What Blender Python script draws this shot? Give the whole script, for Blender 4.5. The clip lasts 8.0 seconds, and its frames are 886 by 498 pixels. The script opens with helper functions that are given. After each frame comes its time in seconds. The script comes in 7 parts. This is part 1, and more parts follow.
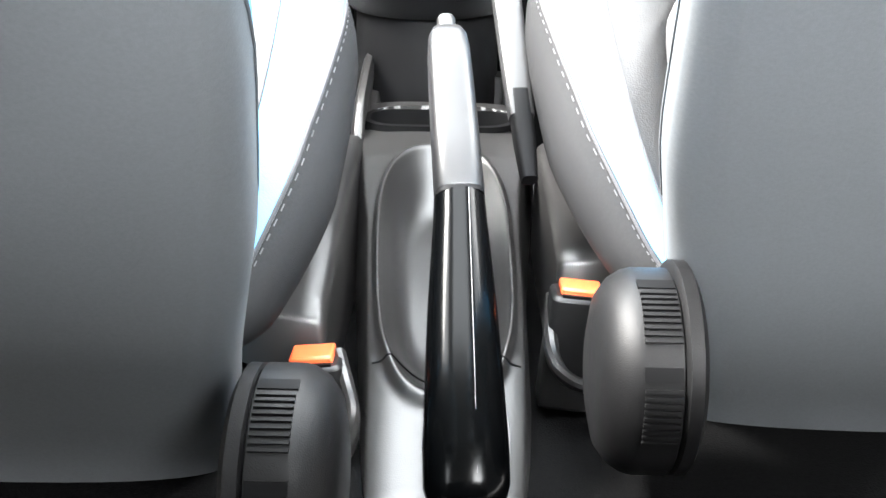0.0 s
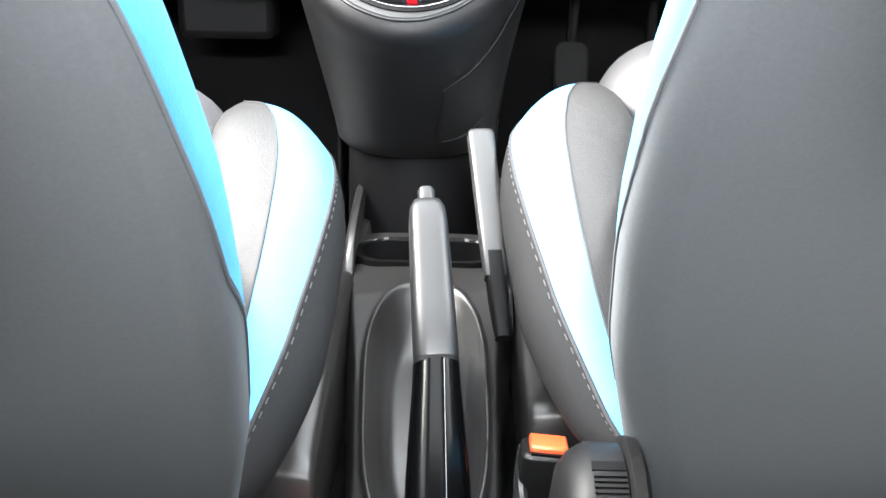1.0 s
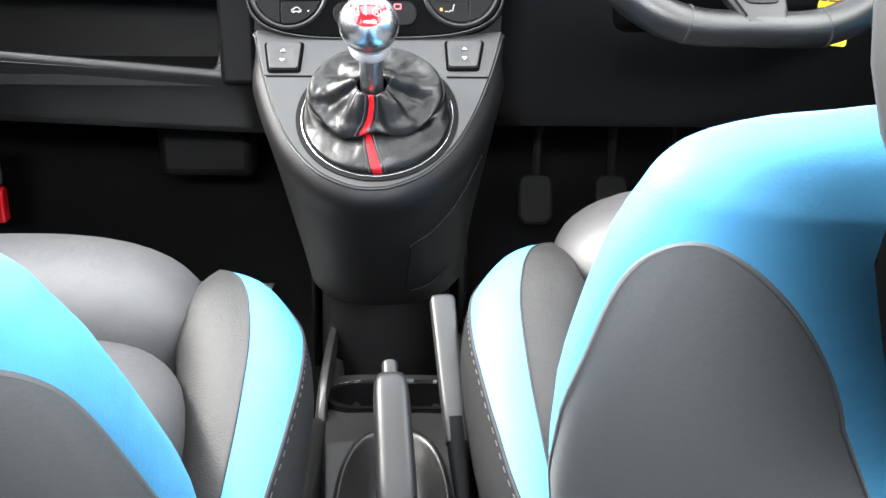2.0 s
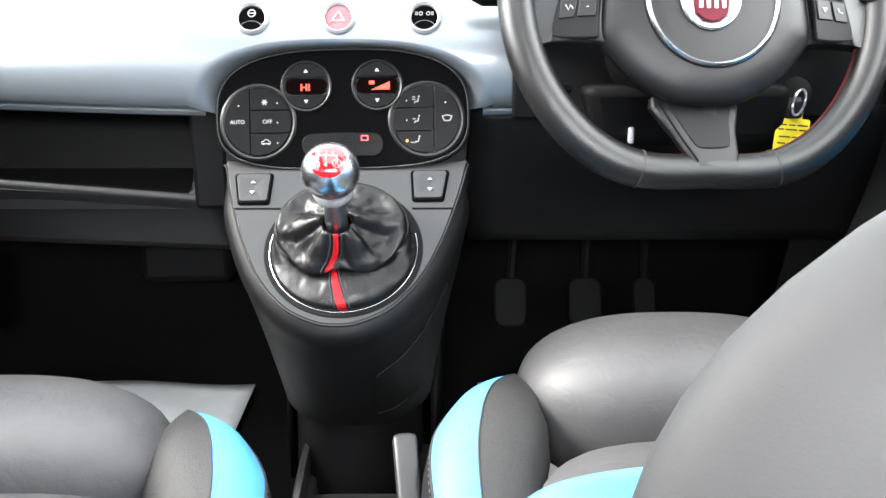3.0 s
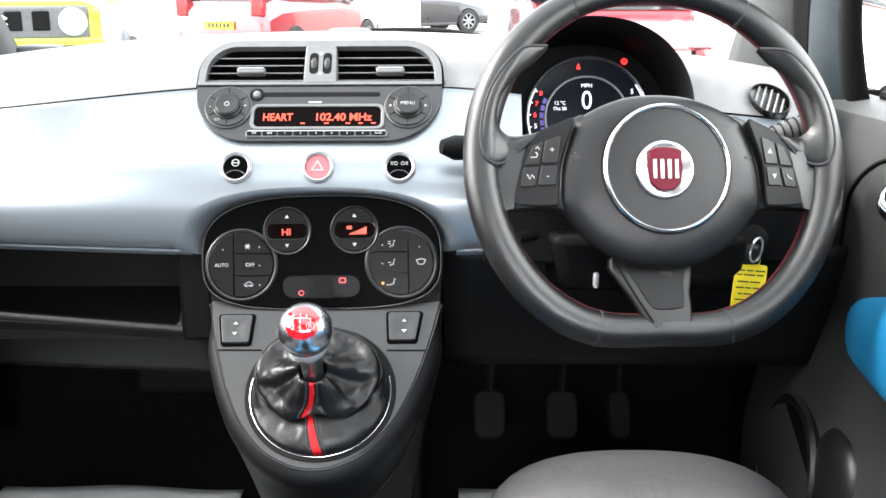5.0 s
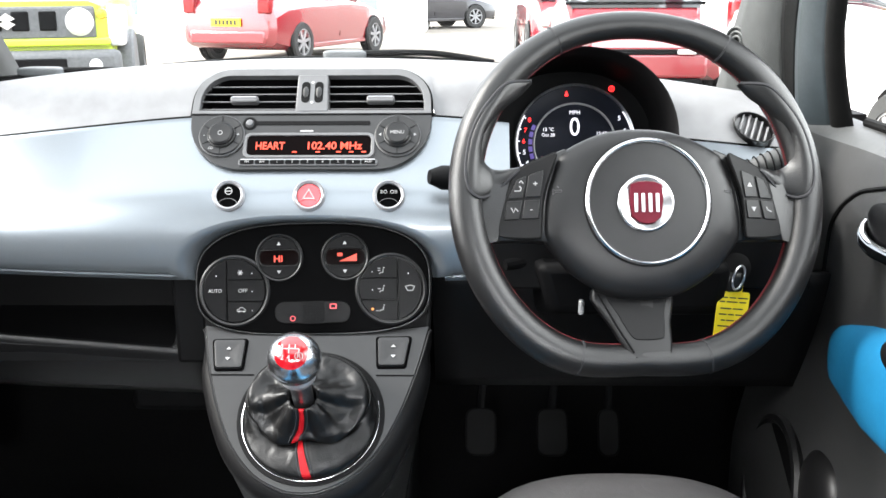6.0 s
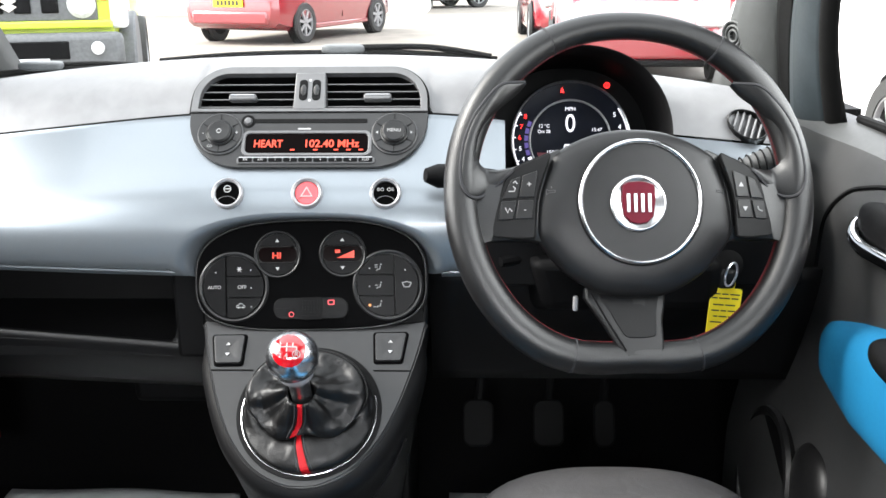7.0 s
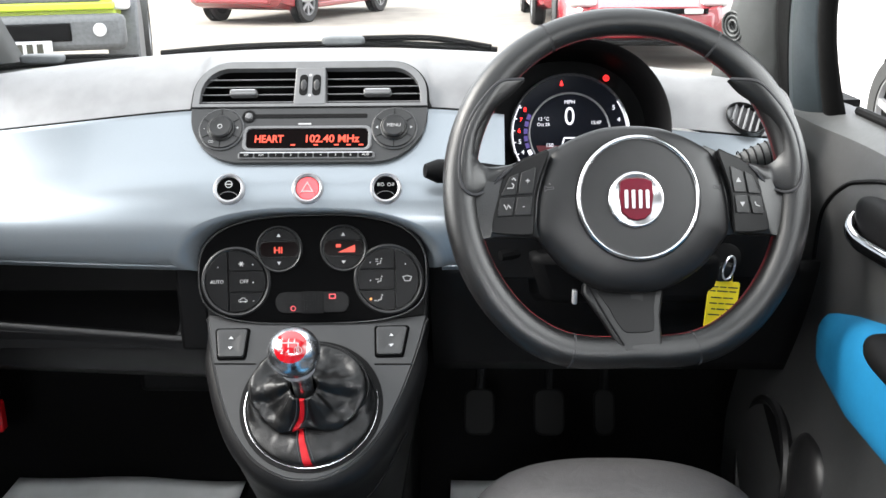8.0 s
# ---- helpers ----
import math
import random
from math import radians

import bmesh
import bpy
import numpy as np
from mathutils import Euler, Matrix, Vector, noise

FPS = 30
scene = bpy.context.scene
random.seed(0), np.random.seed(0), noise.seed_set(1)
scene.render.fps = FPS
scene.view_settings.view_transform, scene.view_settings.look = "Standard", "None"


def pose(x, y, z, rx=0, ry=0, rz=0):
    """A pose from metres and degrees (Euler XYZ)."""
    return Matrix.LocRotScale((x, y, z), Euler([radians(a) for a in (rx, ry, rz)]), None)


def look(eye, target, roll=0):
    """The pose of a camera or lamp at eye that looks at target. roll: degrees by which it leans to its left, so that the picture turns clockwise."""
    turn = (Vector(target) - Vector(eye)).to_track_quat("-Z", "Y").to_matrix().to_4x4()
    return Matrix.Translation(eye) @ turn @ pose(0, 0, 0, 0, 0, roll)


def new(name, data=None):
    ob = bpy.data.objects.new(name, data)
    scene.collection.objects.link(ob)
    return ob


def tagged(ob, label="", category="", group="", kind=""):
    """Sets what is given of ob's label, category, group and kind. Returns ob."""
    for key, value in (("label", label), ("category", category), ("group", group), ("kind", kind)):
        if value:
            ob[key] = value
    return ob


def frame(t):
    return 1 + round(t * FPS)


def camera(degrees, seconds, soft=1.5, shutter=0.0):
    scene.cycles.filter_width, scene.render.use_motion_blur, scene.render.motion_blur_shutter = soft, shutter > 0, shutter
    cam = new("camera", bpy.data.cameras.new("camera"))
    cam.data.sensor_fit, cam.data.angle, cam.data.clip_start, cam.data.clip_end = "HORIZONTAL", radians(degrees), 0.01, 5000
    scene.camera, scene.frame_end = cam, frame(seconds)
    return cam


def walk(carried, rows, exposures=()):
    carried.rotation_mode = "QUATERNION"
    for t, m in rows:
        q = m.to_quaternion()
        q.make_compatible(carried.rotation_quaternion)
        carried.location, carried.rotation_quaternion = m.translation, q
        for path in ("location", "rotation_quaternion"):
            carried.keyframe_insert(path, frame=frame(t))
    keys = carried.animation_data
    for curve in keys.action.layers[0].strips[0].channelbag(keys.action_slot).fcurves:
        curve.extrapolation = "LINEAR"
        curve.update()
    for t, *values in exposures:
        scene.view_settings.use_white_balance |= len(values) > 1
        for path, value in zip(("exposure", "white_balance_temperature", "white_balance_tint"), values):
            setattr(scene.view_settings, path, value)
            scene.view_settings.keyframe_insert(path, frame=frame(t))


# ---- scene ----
cam = camera(48.4, 8.0)
PATH = [
    (0, (0.018, 0.0004, 0.6191), (-0.003, 1.8452, -0.1554), 1.0),
    (0.5, (0.027, -0.011, 0.6715), (-0.005, 1.8449, -0.0733), 1.0),
    (1, (0.035, -0.0238, 0.7298), (0.006, 1.8475, 0.0251), 0.9),
    (1.5, (0.045, -0.0354, 0.7852), (0.024, 1.8531, 0.1257), 0.5),
    (2, (0.056, -0.0421, 0.8419), (0.051, 1.8657, 0.2407), 0.4),
    (2.2, (0.059, -0.0425, 0.8639), (0.063, 1.8711, 0.2812), 0.4),
    (3.3, (0.109, -0.0288, 0.977), (0.08, 1.8986, 0.4443), -0.4),
    (3.5, (0.104, -0.0326, 0.9888), (0.092, 1.8998, 0.4724), -0.3),
    (4, (0.121, -0.0332, 1.0298), (0.096, 1.9006, 0.5226), -0.5),
    (4.5, (0.132, -0.0385, 1.0656), (0.098, 1.8962, 0.5594), -0.4),
    (6, (0.166, -0.0572, 1.1375), (0.108, 1.8732, 0.62), -0.4),
    (6.5, (0.171, -0.062, 1.1502), (0.11, 1.8646, 0.6144), -0.4),
    (7, (0.175, -0.0657, 1.161), (0.11, 1.8542, 0.6037), -0.5),
    (7.5, (0.174, -0.0675, 1.1719), (0.111, 1.845, 0.5911), -0.6),
    (8, (0.18, -0.0691, 1.1818), (0.107, 1.8375, 0.5826), -0.8),
]

# ---------------------------------------------------------------- light
EXPOSURES = [(0, 4.6), (1.0, 3.8), (2.0, 3.05), (3.5, 2.47), (4.5, 2.27), (6.0, 1.9), (8.0, 1.63)]
walk(cam, [(t, look(eye, target, roll)) for t, eye, target, roll in PATH], EXPOSURES)

world = bpy.data.worlds.new("overcast_sky")
scene.world = world
world.use_nodes = True
wn, wl = world.node_tree.nodes, world.node_tree.links
sky = wn.new("ShaderNodeTexSky")
sky.sky_type, sky.sun_disc = "NISHITA", False
sky.sun_elevation, sky.sun_rotation = radians(37), radians(-87)
sky.air_density, sky.dust_density = 1.0, 4.0
soften = wn.new("ShaderNodeMixRGB")
soften.inputs[0].default_value = 0.75
soften.inputs[2].default_value = (13, 13.2, 13.6, 1)
wl.new(sky.outputs[0], soften.inputs[1])
wl.new(soften.outputs[0], wn["Background"].inputs[0])
wn["Background"].inputs[1].default_value = 0.15

sun = new("sun", bpy.data.lights.new("sun", "SUN"))
sun.data.energy, sun.data.angle, sun.data.color = 3.4, radians(30), (1.0, 0.97, 0.93)
sun.matrix_world = look((-4.5, 0.2, 3.4), (0, 0, 0))

# area lamp added at the unseen tailgate window to light the seat backs
tailgate = new("tailgate_fill_lamp", bpy.data.lights.new("tailgate_fill_lamp", "AREA"))
tailgate.data.shape, tailgate.data.size, tailgate.data.size_y = "RECTANGLE", 1.04, 0.18
tailgate.data.energy, tailgate.data.color, tailgate.data.spread = 2.3, (0.97, 0.98, 1.0), radians(42)
tailgate.matrix_world = look((0, -1.0, 1.26), (0, 0.25, 0.56))

# area lamps added to strengthen the daylight through the two door windows
for side_x, power in ((-0.68, 1.8), (0.68, 0.75)):
    opening = new("door_window_daylight", bpy.data.lights.new("door_window_daylight", "AREA"))
    opening.data.shape, opening.data.size, opening.data.size_y = "RECTANGLE", 0.62, 0.26
    opening.data.energy, opening.data.color, opening.data.spread = power, (1.0, 0.99, 0.98), radians(125)
    opening.matrix_world = look((side_x, 0.84, 1.13), (0, 1.02, 0.92))

# area lamp added at the unseen rear side window, brightening the driver's seat back
quarter_fill = new("quarter_fill_lamp", bpy.data.lights.new("quarter_fill_lamp", "AREA"))
quarter_fill.data.shape, quarter_fill.data.size, quarter_fill.data.size_y = "RECTANGLE", 0.42, 0.26
quarter_fill.data.energy, quarter_fill.data.color, quarter_fill.data.spread = 0.5, (0.98, 0.99, 1.0), radians(46)
quarter_fill.matrix_world = look((0.655, -0.54, 1.17), (0.38, 0.26, 0.84))

# ---------------------------------------------------------------- materials


def material(name, base, rough=0.5, metal=0.0, vary=0.12, scale=40.0, bump=0.0, bump_scale=900.0, cells=False,
             coat=0.0, spec=0.5, rough_vary=0.1, wrinkle=0.0):
    m = bpy.data.materials.new(name)
    m.use_nodes = True
    n, l = m.node_tree.nodes, m.node_tree.links
    p = n["Principled BSDF"]
    at = n.new("ShaderNodeTexCoord")
    big = n.new("ShaderNodeTexNoise")
    big.inputs["Scale"].default_value, big.inputs["Detail"].default_value = scale, 6
    l.new(at.outputs["Object"], big.inputs["Vector"])
    ramp = n.new("ShaderNodeValToRGB")
    lo = [max(0.0, c * (1 - vary)) for c in base]
    hi = [min(1.0, c * (1 + vary)) for c in base]
    ramp.color_ramp.elements[0].position, ramp.color_ramp.elements[0].color = 0.3, (*lo, 1)
    ramp.color_ramp.elements[1].position, ramp.color_ramp.elements[1].color = 0.7, (*hi, 1)
    l.new(big.outputs["Fac"], ramp.inputs[0])
    l.new(ramp.outputs[0], p.inputs["Base Color"])
    fine = n.new("ShaderNodeTexNoise")
    fine.inputs["Scale"].default_value, fine.inputs["Detail"].default_value = scale * 5, 4
    l.new(at.outputs["Object"], fine.inputs["Vector"])
    span = n.new("ShaderNodeMapRange")
    span.inputs[3].default_value = max(0.02, rough * (1 - rough_vary))
    span.inputs[4].default_value = min(1.0, rough * (1 + rough_vary))
    l.new(fine.outputs["Fac"], span.inputs[0])
    l.new(span.outputs[0], p.inputs["Roughness"])
    p.inputs["Metallic"].default_value = metal
    p.inputs["Specular IOR Level"].default_value = spec
    p.inputs["Coat Weight"].default_value, p.inputs["Coat Roughness"].default_value = coat, 0.06
    if bump:
        tex = n.new("ShaderNodeTexVoronoi" if cells else "ShaderNodeTexNoise")
        tex.inputs["Scale"].default_value = bump_scale
        l.new(at.outputs["Object"], tex.inputs["Vector"])
        b = n.new("ShaderNodeBump")
        b.inputs["Strength"].default_value, b.inputs["Distance"].default_value = bump, 0.0006
        l.new(tex.outputs[0], b.inputs["Height"])
        l.new(b.outputs[0], p.inputs["Normal"])
        if wrinkle:
            soft = n.new("ShaderNodeTexNoise")
            soft.inputs["Scale"].default_value, soft.inputs["Detail"].default_value = 34.0, 3
            soft.inputs["Distortion"].default_value = 1.2
            l.new(at.outputs["Object"], soft.inputs["Vector"])
            w = n.new("ShaderNodeBump")
            w.inputs["Strength"].default_value, w.inputs["Distance"].default_value = wrinkle, 0.004
            l.new(soft.outputs["Fac"], w.inputs["Height"])
            l.new(w.outputs[0], b.inputs["Normal"])
    return m


def glow(name, colour, strength):
    m = bpy.data.materials.new(name)
    m.use_nodes = True
    p = m.node_tree.nodes["Principled BSDF"]
    p.inputs["Base Color"].default_value = (*[c * 0.03 for c in colour], 1)
    p.inputs["Emission Color"].default_value, p.inputs["Emission Strength"].default_value = (*colour, 1), strength
    p.inputs["Roughness"].default_value = 0.4
    return m


def pane_glass(name, tint=(0.95, 0.98, 0.97)):
    m = bpy.data.materials.new(name)
    m.use_nodes = True
    n, l = m.node_tree.nodes, m.node_tree.links
    n.remove(n["Principled BSDF"])
    clear, shine, mix = n.new("ShaderNodeBsdfTransparent"), n.new("ShaderNodeBsdfGlossy"), n.new("ShaderNodeMixShader")
    clear.inputs[0].default_value = (*tint, 1)
    shine.inputs["Roughness"].default_value = 0.02
    mix.inputs[0].default_value = 0.03
    l.new(clear.outputs[0], mix.inputs[1])
    l.new(shine.outputs[0], mix.inputs[2])
    l.new(mix.outputs[0], n["Material Output"].inputs[0])
    return m


PLASTIC = material("grained dark grey plastic", (0.0050, 0.0050, 0.0053), 0.38, bump=0.25, bump_scale=1400, vary=0.15, spec=0.27)
PAD = material("grained mid grey dashboard skin", (0.135, 0.135, 0.138), 0.5, bump=0.3, bump_scale=1100, cells=True, spec=0.4, vary=0.09)
CONSOLE = material("soft grey console plastic", (0.072, 0.072, 0.074), 0.42, bump=0.15, bump_scale=1500)
BLACK = material("matt black plastic", (0.002, 0.002, 0.0022), 0.6, bump=0.15, bump_scale=1200, spec=0.08)
PANEL_BLACK = material("satin black panel plastic", (0.0010, 0.0010, 0.0011), 0.40, bump=0.04, spec=0.008)
GLOSS_BLACK = material("polished black plastic", (0.0006, 0.0007, 0.0008), 0.17, spec=0.07)
RING_BLACK = material("satin black ring plastic", (0.004, 0.004, 0.0043), 0.42, spec=0.35)
RUBBER = material("black rubber", (0.0035, 0.0035, 0.0035), 0.75, bump=0.2, spec=0.08)
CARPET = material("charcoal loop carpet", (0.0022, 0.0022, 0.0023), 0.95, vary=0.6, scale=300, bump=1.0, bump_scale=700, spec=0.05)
KNOB = material("dark satin knob metal", (0.55, 0.57, 0.60), 0.24, metal=1.0, vary=0.05)
PAINT = material("pale blue-grey metallic paint", (0.155, 0.173, 0.189), 0.33, metal=0.65, vary=0.03, scale=1200, coat=0.25)
FABRIC = material("dark grey seat cloth", (0.066, 0.072, 0.077), 0.8, wrinkle=0.10, vary=0.06, scale=500, bump=0.2, bump_scale=1500, spec=0.3)
SIDE_CLOTH = material("charcoal seat side cloth", (0.0072, 0.0073, 0.0077), 0.75, vary=0.15, scale=500, bump=0.4, bump_scale=1500, spec=0.12)
GREY_LEATHER = material("mid grey seat leather", (0.040, 0.0389, 0.040), 0.55, wrinkle=0.22, bump=0.18, bump_scale=900, cells=True, vary=0.08)
HEAD = material("dark grey headrest leather", (0.034, 0.034, 0.035), 0.6, bump=0.05, bump_scale=1200, vary=0.05, spec=0.3)
INSERT = material("taupe grey seat leatherette", (0.0118, 0.0112, 0.0109), 0.6, spec=0.42, wrinkle=0.15, bump=0.35, bump_scale=700, cells=True, vary=0.1)
# blue of the seats, deepened to stand for shade on the armrest
SHADED_BLUE = material("seat blue darkened for the shaded armrest", (0.0045, 0.092, 0.19), 0.6, bump=0.1, bump_scale=900, vary=0.04, spec=0.18)
BLUE = material("sky blue seat leatherette", (0.055, 0.215, 0.385), 0.55, wrinkle=0.14, bump=0.2, bump_scale=900, cells=True, vary=0.06, spec=0.2)
LEATHER = material("black steering wheel leather", (0.0038, 0.0038, 0.004), 0.36, spec=0.40, bump=0.25, bump_scale=900, cells=True)
BOOT = material("soft black gaiter leather", (0.0016, 0.0016, 0.0017), 0.42, wrinkle=0.30, spec=0.26, bump=0.2, bump_scale=700, cells=True)
RED_LEATHER = material("red leather", (0.22, 0.003, 0.006), 0.5, spec=0.15, bump=0.3, bump_scale=600, cells=True)
RED_THREAD = material("red thread", (0.17, 0.008, 0.012), 0.7)
GREY_THREAD = material("grey thread", (0.036, 0.036, 0.038), 0.7)
DARK_THREAD = material("dark seam", (0.01, 0.01, 0.012), 0.8)
CHROME = material("polished chrome", (0.8, 0.8, 0.82), 0.09, metal=1.0, vary=0.03)
RING_CHROME = material("satin chrome ring", (0.42, 0.42, 0.43), 0.24, metal=1.0, vary=0.03)
SATIN = material("brushed satin metal", (0.46, 0.47, 0.49), 0.28, metal=1.0, vary=0.08, scale=200)
ALLOY = material("bright brushed alloy", (0.27, 0.27, 0.28), 0.34, metal=0.5, vary=0.05)
SILVER = material("silver painted plastic", (0.33, 0.33, 0.34), 0.4, metal=0.4, vary=0.05)
KEY_GREY = material("dark button plastic", (0.0022, 0.0022, 0.0024), 0.36, spec=0.06, bump=0.05, bump_scale=1500)
WHITE_INK = material("white printed marking", (0.24, 0.24, 0.24), 0.6)
RED_INK = material("red printed marking", (0.6, 0.05, 0.06), 0.5)
RED_GLOSS = material("red enamel", (0.24, 0.003, 0.006), 0.12, spec=0.5, coat=0.5)
SHIELD_RED = material("deep red enamel", (0.070, 0.001, 0.008), 0.35, spec=0.12)
PLATE = material("dark satin console plate", (0.0105, 0.0105, 0.0108), 0.36, bump=0.18, bump_scale=1500, spec=0.36)
GRIP = material("soft grey grip plastic", (0.0055, 0.0055, 0.0057), 0.42, bump=0.15, bump_scale=1500, spec=0.34)
LEVER = material("mid grey lever plastic", (0.0125, 0.0125, 0.0127), 0.42, bump=0.15, bump_scale=1500, spec=0.36)
RED_BUTTON = material("red translucent button", (0.6, 0.05, 0.06), 0.3)
ORANGE = material("orange-red release button", (0.8, 0.10, 0.03), 0.4)
YELLOW = material("yellow card tag", (0.85, 0.68, 0.01), 0.5, vary=0.05)
TAG_INK = material("black marker ink", (0.03, 0.03, 0.02), 0.7)
PAPER = material("pale grey paper floor mat", (0.5, 0.51, 0.51), 0.7, vary=0.08, scale=20)
DISPLAY = material("dark display glass", (0.0015, 0.0006, 0.0006), 0.15, spec=0.02)
SCREEN = material("dark blue-black screen", (0.005, 0.006, 0.010), 0.2, spec=0.1)
GLOW_RED = glow("red display segments", (1.0, 0.055, 0.004), 0.55)
GLOW_ORANGE = glow("orange display segments", (1.0, 0.045, 0.004), 0.36)
GLOW_WHITE = glow("white display segments", (0.9, 0.9, 1.0), 0.55)
GLOW_VIOLET = glow("violet display segments", (0.16, 0.1, 0.5), 0.2)
GLOW_WARN = glow("red warning lamp", (1.0, 0.02, 0.02), 1.0)
GLOW_AMBER = glow("amber indicator", (1.0, 0.3, 0.02), 0.6)
GLASS = pane_glass("clear car glass")
HEADLINER = material("light grey headlining", (0.5, 0.5, 0.49), 0.9, vary=0.06, scale=300)
TRIM = material("dark grey tunnel plastic", (0.0115, 0.0111, 0.0109), 0.34, bump=0.2, bump_scale=1300, spec=0.5)
PILLAR = material("grey pillar trim", (0.034, 0.0352, 0.0352), 0.6, bump=0.2, bump_scale=1000)
DOOR_TRIM = material("grained charcoal door trim", (0.0185, 0.0186, 0.019), 0.45, bump=0.25, bump_scale=1300, vary=0.15, spec=0.5)
KNEE = material("black grained knee panel plastic", (0.0030, 0.0030, 0.0032), 0.5, bump=0.25, bump_scale=1300, vary=0.15, spec=0.16)
DOOR_METAL = material("dark teal grey body paint", (0.022, 0.029, 0.033), 0.5, spec=0.3)
PAVING = material("pale tan concrete paving", (0.185, 0.165, 0.142), 0.9, vary=0.15, scale=3, bump=0.4, bump_scale=60)
CAR_RED = material("bright red car paint", (0.22, 0.004, 0.012), 0.24, spec=1.0, coat=1.0, vary=0.03)
CAR_LIME = material("lime yellow car paint", (0.42, 0.52, 0.03), 0.3, coat=0.5, vary=0.03)
CAR_WHITE = material("white car paint", (0.75, 0.76, 0.77), 0.25, coat=1.0, vary=0.02)
CAR_DARK = material("dark car paint", (0.02, 0.02, 0.025), 0.25, coat=1.0)
BUMPER = material("weathered grey bumper plastic", (0.085, 0.088, 0.092), 0.6, vary=0.2)
TYRE = material("black tyre rubber", (0.025, 0.025, 0.025), 0.8)
PLATE_Y = material("yellow plate", (0.8, 0.58, 0.02), 0.4)
LAMP_WHITE = material("clear lamp lens", (0.5, 0.5, 0.5), 0.1)
LAMP_AMBER = material("amber lamp lens", (0.8, 0.3, 0.03), 0.2)
DARK_WINDOW = material("dark car window", (0.02, 0.025, 0.03), 0.05, spec=1.0, coat=1.0)
RENDER_WALL = material("white rendered wall", (0.72, 0.72, 0.7), 0.9, vary=0.06, scale=2)
GREEN_GLASS = material("pale green shop glass", (0.25, 0.34, 0.32), 0.1)

# ---------------------------------------------------------------- shape helpers
WORLD = {}


def basis(at, up, normal):
    """A frame with x to the right, y along up and z along the normal."""
    u, w = Vector(up).normalized(), Vector(normal).normalized()
    r = u.cross(w)
    m = Matrix((r, u, w)).transposed().to_4x4()
    m.translation = at
    return m


def thing(name, m, label, category, group="", kind=""):
    ob = new(name)
    ob.empty_display_size = 0.05
    m = m if isinstance(m, Matrix) else Matrix.Translation(m)
    ob.matrix_basis = m
    WORLD[ob.name] = m
    return tagged(ob, label, category, group, kind)


def part(name, bm, mat, parent=None, label="", at_world=False, solid=0.0, bevel=0.0, sharp=35, smooth=True, offset=-1):
    if at_world and parent is not None:
        bm.transform(WORLD[parent.name].inverted())
    bmesh.ops.remove_doubles(bm, verts=bm.verts, dist=1e-6)
    bmesh.ops.recalc_face_normals(bm, faces=bm.faces)
    me = bpy.data.meshes.new(name)
    bm.to_mesh(me)
    bm.free()
    me.materials.append(mat)
    if smooth:
        me.shade_smooth()
        me.set_sharp_from_angle(angle=radians(sharp))
    ob = new(name, me)
    if parent is not None:
        ob.parent = parent
        WORLD[ob.name] = WORLD[parent.name]
    else:
        WORLD[ob.name] = Matrix.Identity(4)
    if solid:
        s = ob.modifiers.new("thickness", "SOLIDIFY")
        s.thickness, s.offset = solid, offset
    if bevel:
        b = ob.modifiers.new("edges", "BEVEL")
        b.width, b.segments, b.limit_method, b.angle_limit = bevel, 2, "ANGLE", radians(40)
    if label:
        ob["label"] = label
    return ob


def box(cx, cy, cz, sx, sy, sz, bm=None, m=None):
    bm = bm or bmesh.new()
    t = Matrix.Translation((cx, cy, cz)) @ Matrix.Diagonal((sx, sy, sz, 1))
    bmesh.ops.create_cube(bm, size=1, matrix=(m @ t) if m else t)
    return bm


def rows_mesh(rows, wrap=False, caps=False, bm=None):
    """Faces between rows of points; wrap closes each row, caps fills the first and last."""
    bm = bm or bmesh.new()
    made = [[bm.verts.new(p) for p in r] for r in rows]
    n = len(rows[0])
    for a, b in zip(made, made[1:]):
        for i in range(n if wrap else n - 1):
            k = (i + 1) % n
            bm.faces.new((a[i], a[k], b[k], b[i]))
    if caps:
        bm.faces.new(made[0][::-1])
        bm.faces.new(made[-1])
    return bm


def sheet(f, nu, nv, u0=0.0, u1=1.0, v0=0.0, v1=1.0):
    return rows_mesh([[f(u0 + (u1 - u0) * i / nu, v0 + (v1 - v0) * j / nv) for j in range(nv + 1)] for i in range(nu + 1)])


def prism(outline, z0, z1, bm=None, m=None):
    """A flat shape in x and y, from z0 to z1."""
    bm = bm or bmesh.new()
    f = (lambda p: m @ Vector(p)) if m else (lambda p: Vector(p))
    return rows_mesh([[f((x, y, z0)) for x, y in outline], [f((x, y, z1)) for x, y in outline]], True, True, bm)


def collar(outer, inner, z0, z1):
    """A flat ring between two outlines with the same number of points."""
    bm = bmesh.new()
    rows = [[Vector((x, y, z)) for x, y in o] for o, z in ((outer, z0), (outer, z1), (inner, z1), (inner, z0), (outer, z0))]
    return rows_mesh(rows, True, False, bm)


def lathe(profile, n=32, bm=None, m=None, caps=True):
    """Radii and heights turned about z."""
    bm = bm or bmesh.new()
    f = (lambda p: m @ Vector(p)) if m else (lambda p: Vector(p))
    rows = [[f((max(r, 1e-5) * math.cos(2 * math.pi * i / n), max(r, 1e-5) * math.sin(2 * math.pi * i / n), z)) for i in range(n)] for r, z in profile]
    return rows_mesh(rows, True, caps, bm)


def smooth(e0, e1, v):
    t = min(1.0, max(0.0, (v - e0) / (e1 - e0)))
    return t * t * (3 - 2 * t)


